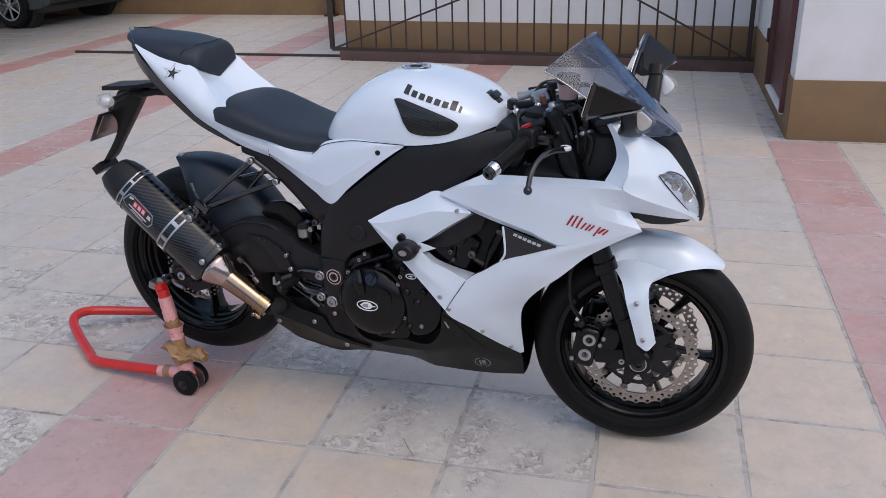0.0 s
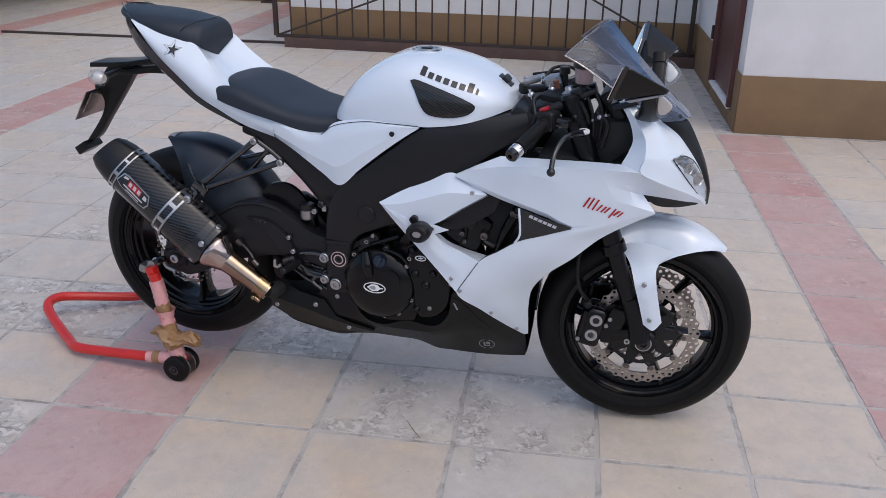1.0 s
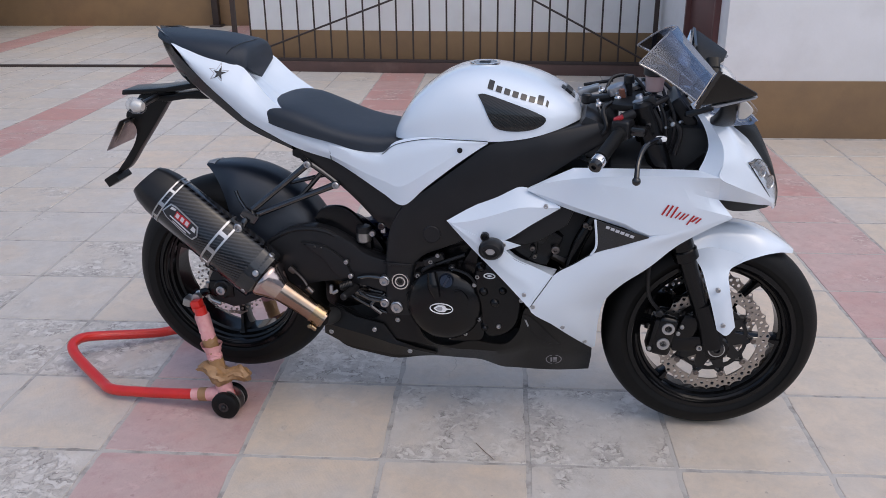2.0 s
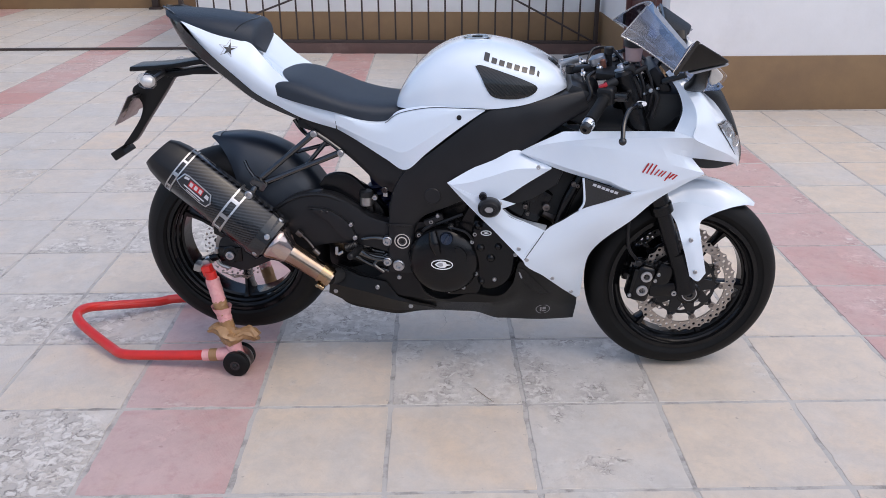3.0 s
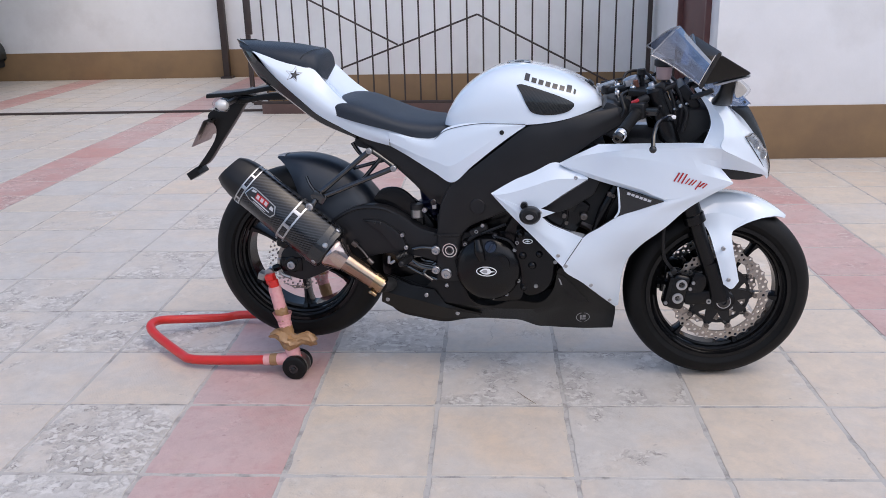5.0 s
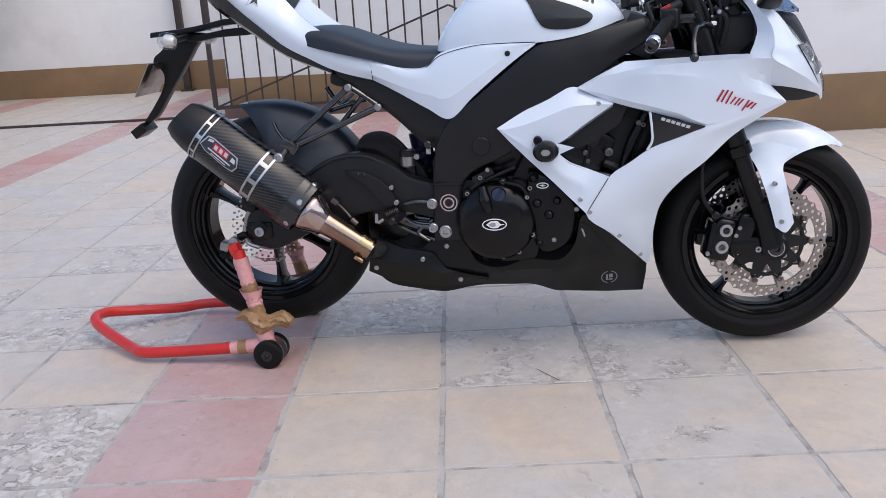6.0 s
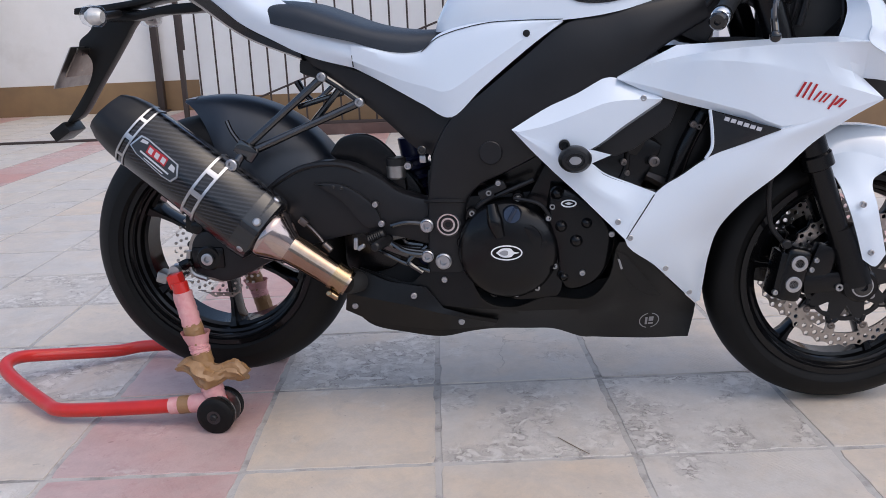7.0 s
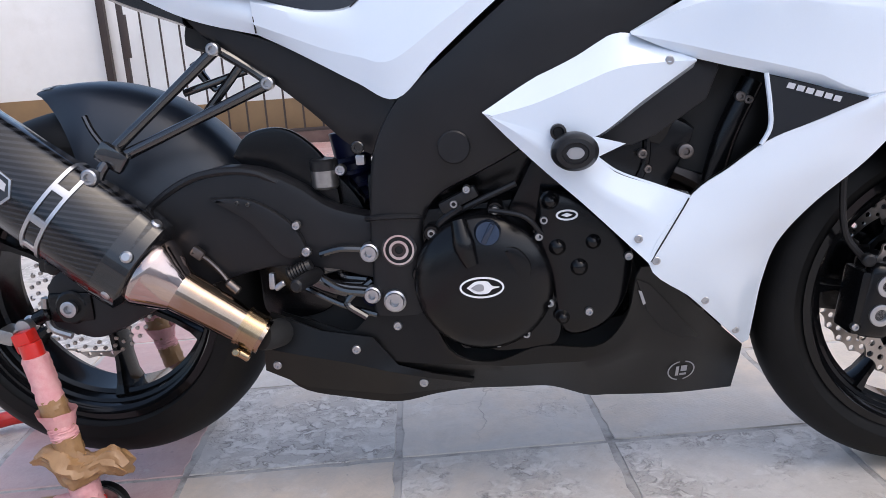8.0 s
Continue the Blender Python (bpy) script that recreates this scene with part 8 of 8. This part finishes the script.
# the tiles round the motorcycle whose face has flaked or worn to the cement
CHIPPED = {(-2, -1), (-2, -2), (1, 0), (2, 0), (-3, 1), (-2, 1), (0, 1), (-4, 2), (-3, 3), (-5, 3), (-4, 1), (-2, 3), (-4, -1)}
BALD = {(2, -1), (1, 1), (2, 1), (-3, 0), (1, -2), (2, -2), (0, 2), (1, 2), (2, 2), (-4, 0), (-3, 2), (0, 3), (1, 3)}
INTACT = {(0, 0), (0, -1), (1, -1), (3, -1), (4, -1), (3, 0), (4, 0), (-2, 0), (3, 1), (4, 1), (3, 2), (4, 2), (0, -2), (3, -2), (4, -2), (-2, 2), (3, 3), (4, 3)}


def tile_kind(i, j, rng):
    if i in RED_COLUMNS:
        return "red"
    for kind, lot in (("chipped", CHIPPED), ("bald", BALD), ("intact", INTACT)):
        if (i, j) in lot:
            return kind
    if i < -1:
        return rng.choice(("chipped", "bald", "bald", "intact"))
    return rng.choice(("intact", "intact", "bald", "intact", "bald"))


rng = random.Random(5)
far_verts, far_faces, far_red = [], [], []
for i in range(-28, 18):
    for j in range(-20, 25):
        u, v = U0 + (i + 0.5) * PITCH, V0 + (j + 0.5) * PITCH
        if u > RECESS_U - 0.1 and v > RIGHT_V + 0.1 or v > BACK_V and u > BLOCK_U or v > FAR_V or u > 8.9 or v < -8.9 or u < -15.5:
            continue
        kind = tile_kind(i, j, rng)
        red = kind == "red"
        turn = rng.randrange(4)
        tip = (max(-0.1, min(0.1, rng.gauss(0, 0.05))), max(-0.1, min(0.1, rng.gauss(0, 0.05))))
        dz = rng.uniform(-0.0005, 0.0008)
        k = rng.randrange(5)
        m = YARD @ pose(u, v, dz, tip[0], tip[1], 90 * turn)
        if -1.6 < u < 3.2 and -1.7 < v < 3.1:
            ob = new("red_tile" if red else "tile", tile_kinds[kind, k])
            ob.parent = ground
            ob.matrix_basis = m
        else:
            me = tile_kinds[kind, k]
            base = len(far_verts)
            far_verts += [m @ q.co for q in me.vertices]
            for p in me.polygons:
                far_faces.append([base + q for q in p.vertices])
                far_red.append(int(red))
me = bpy.data.meshes.new("far_tiles")
me.from_pydata(far_verts, [], far_faces)
me.materials.append(TILE_FAR)
me.materials.append(RED_TILE_FAR)
me.polygons.foreach_set("material_index", far_red)
ob = new("far_tiles", me)
ob.parent = ground
tagged(ob, "beige cement tiles with strips of red ones", kind="stuff")
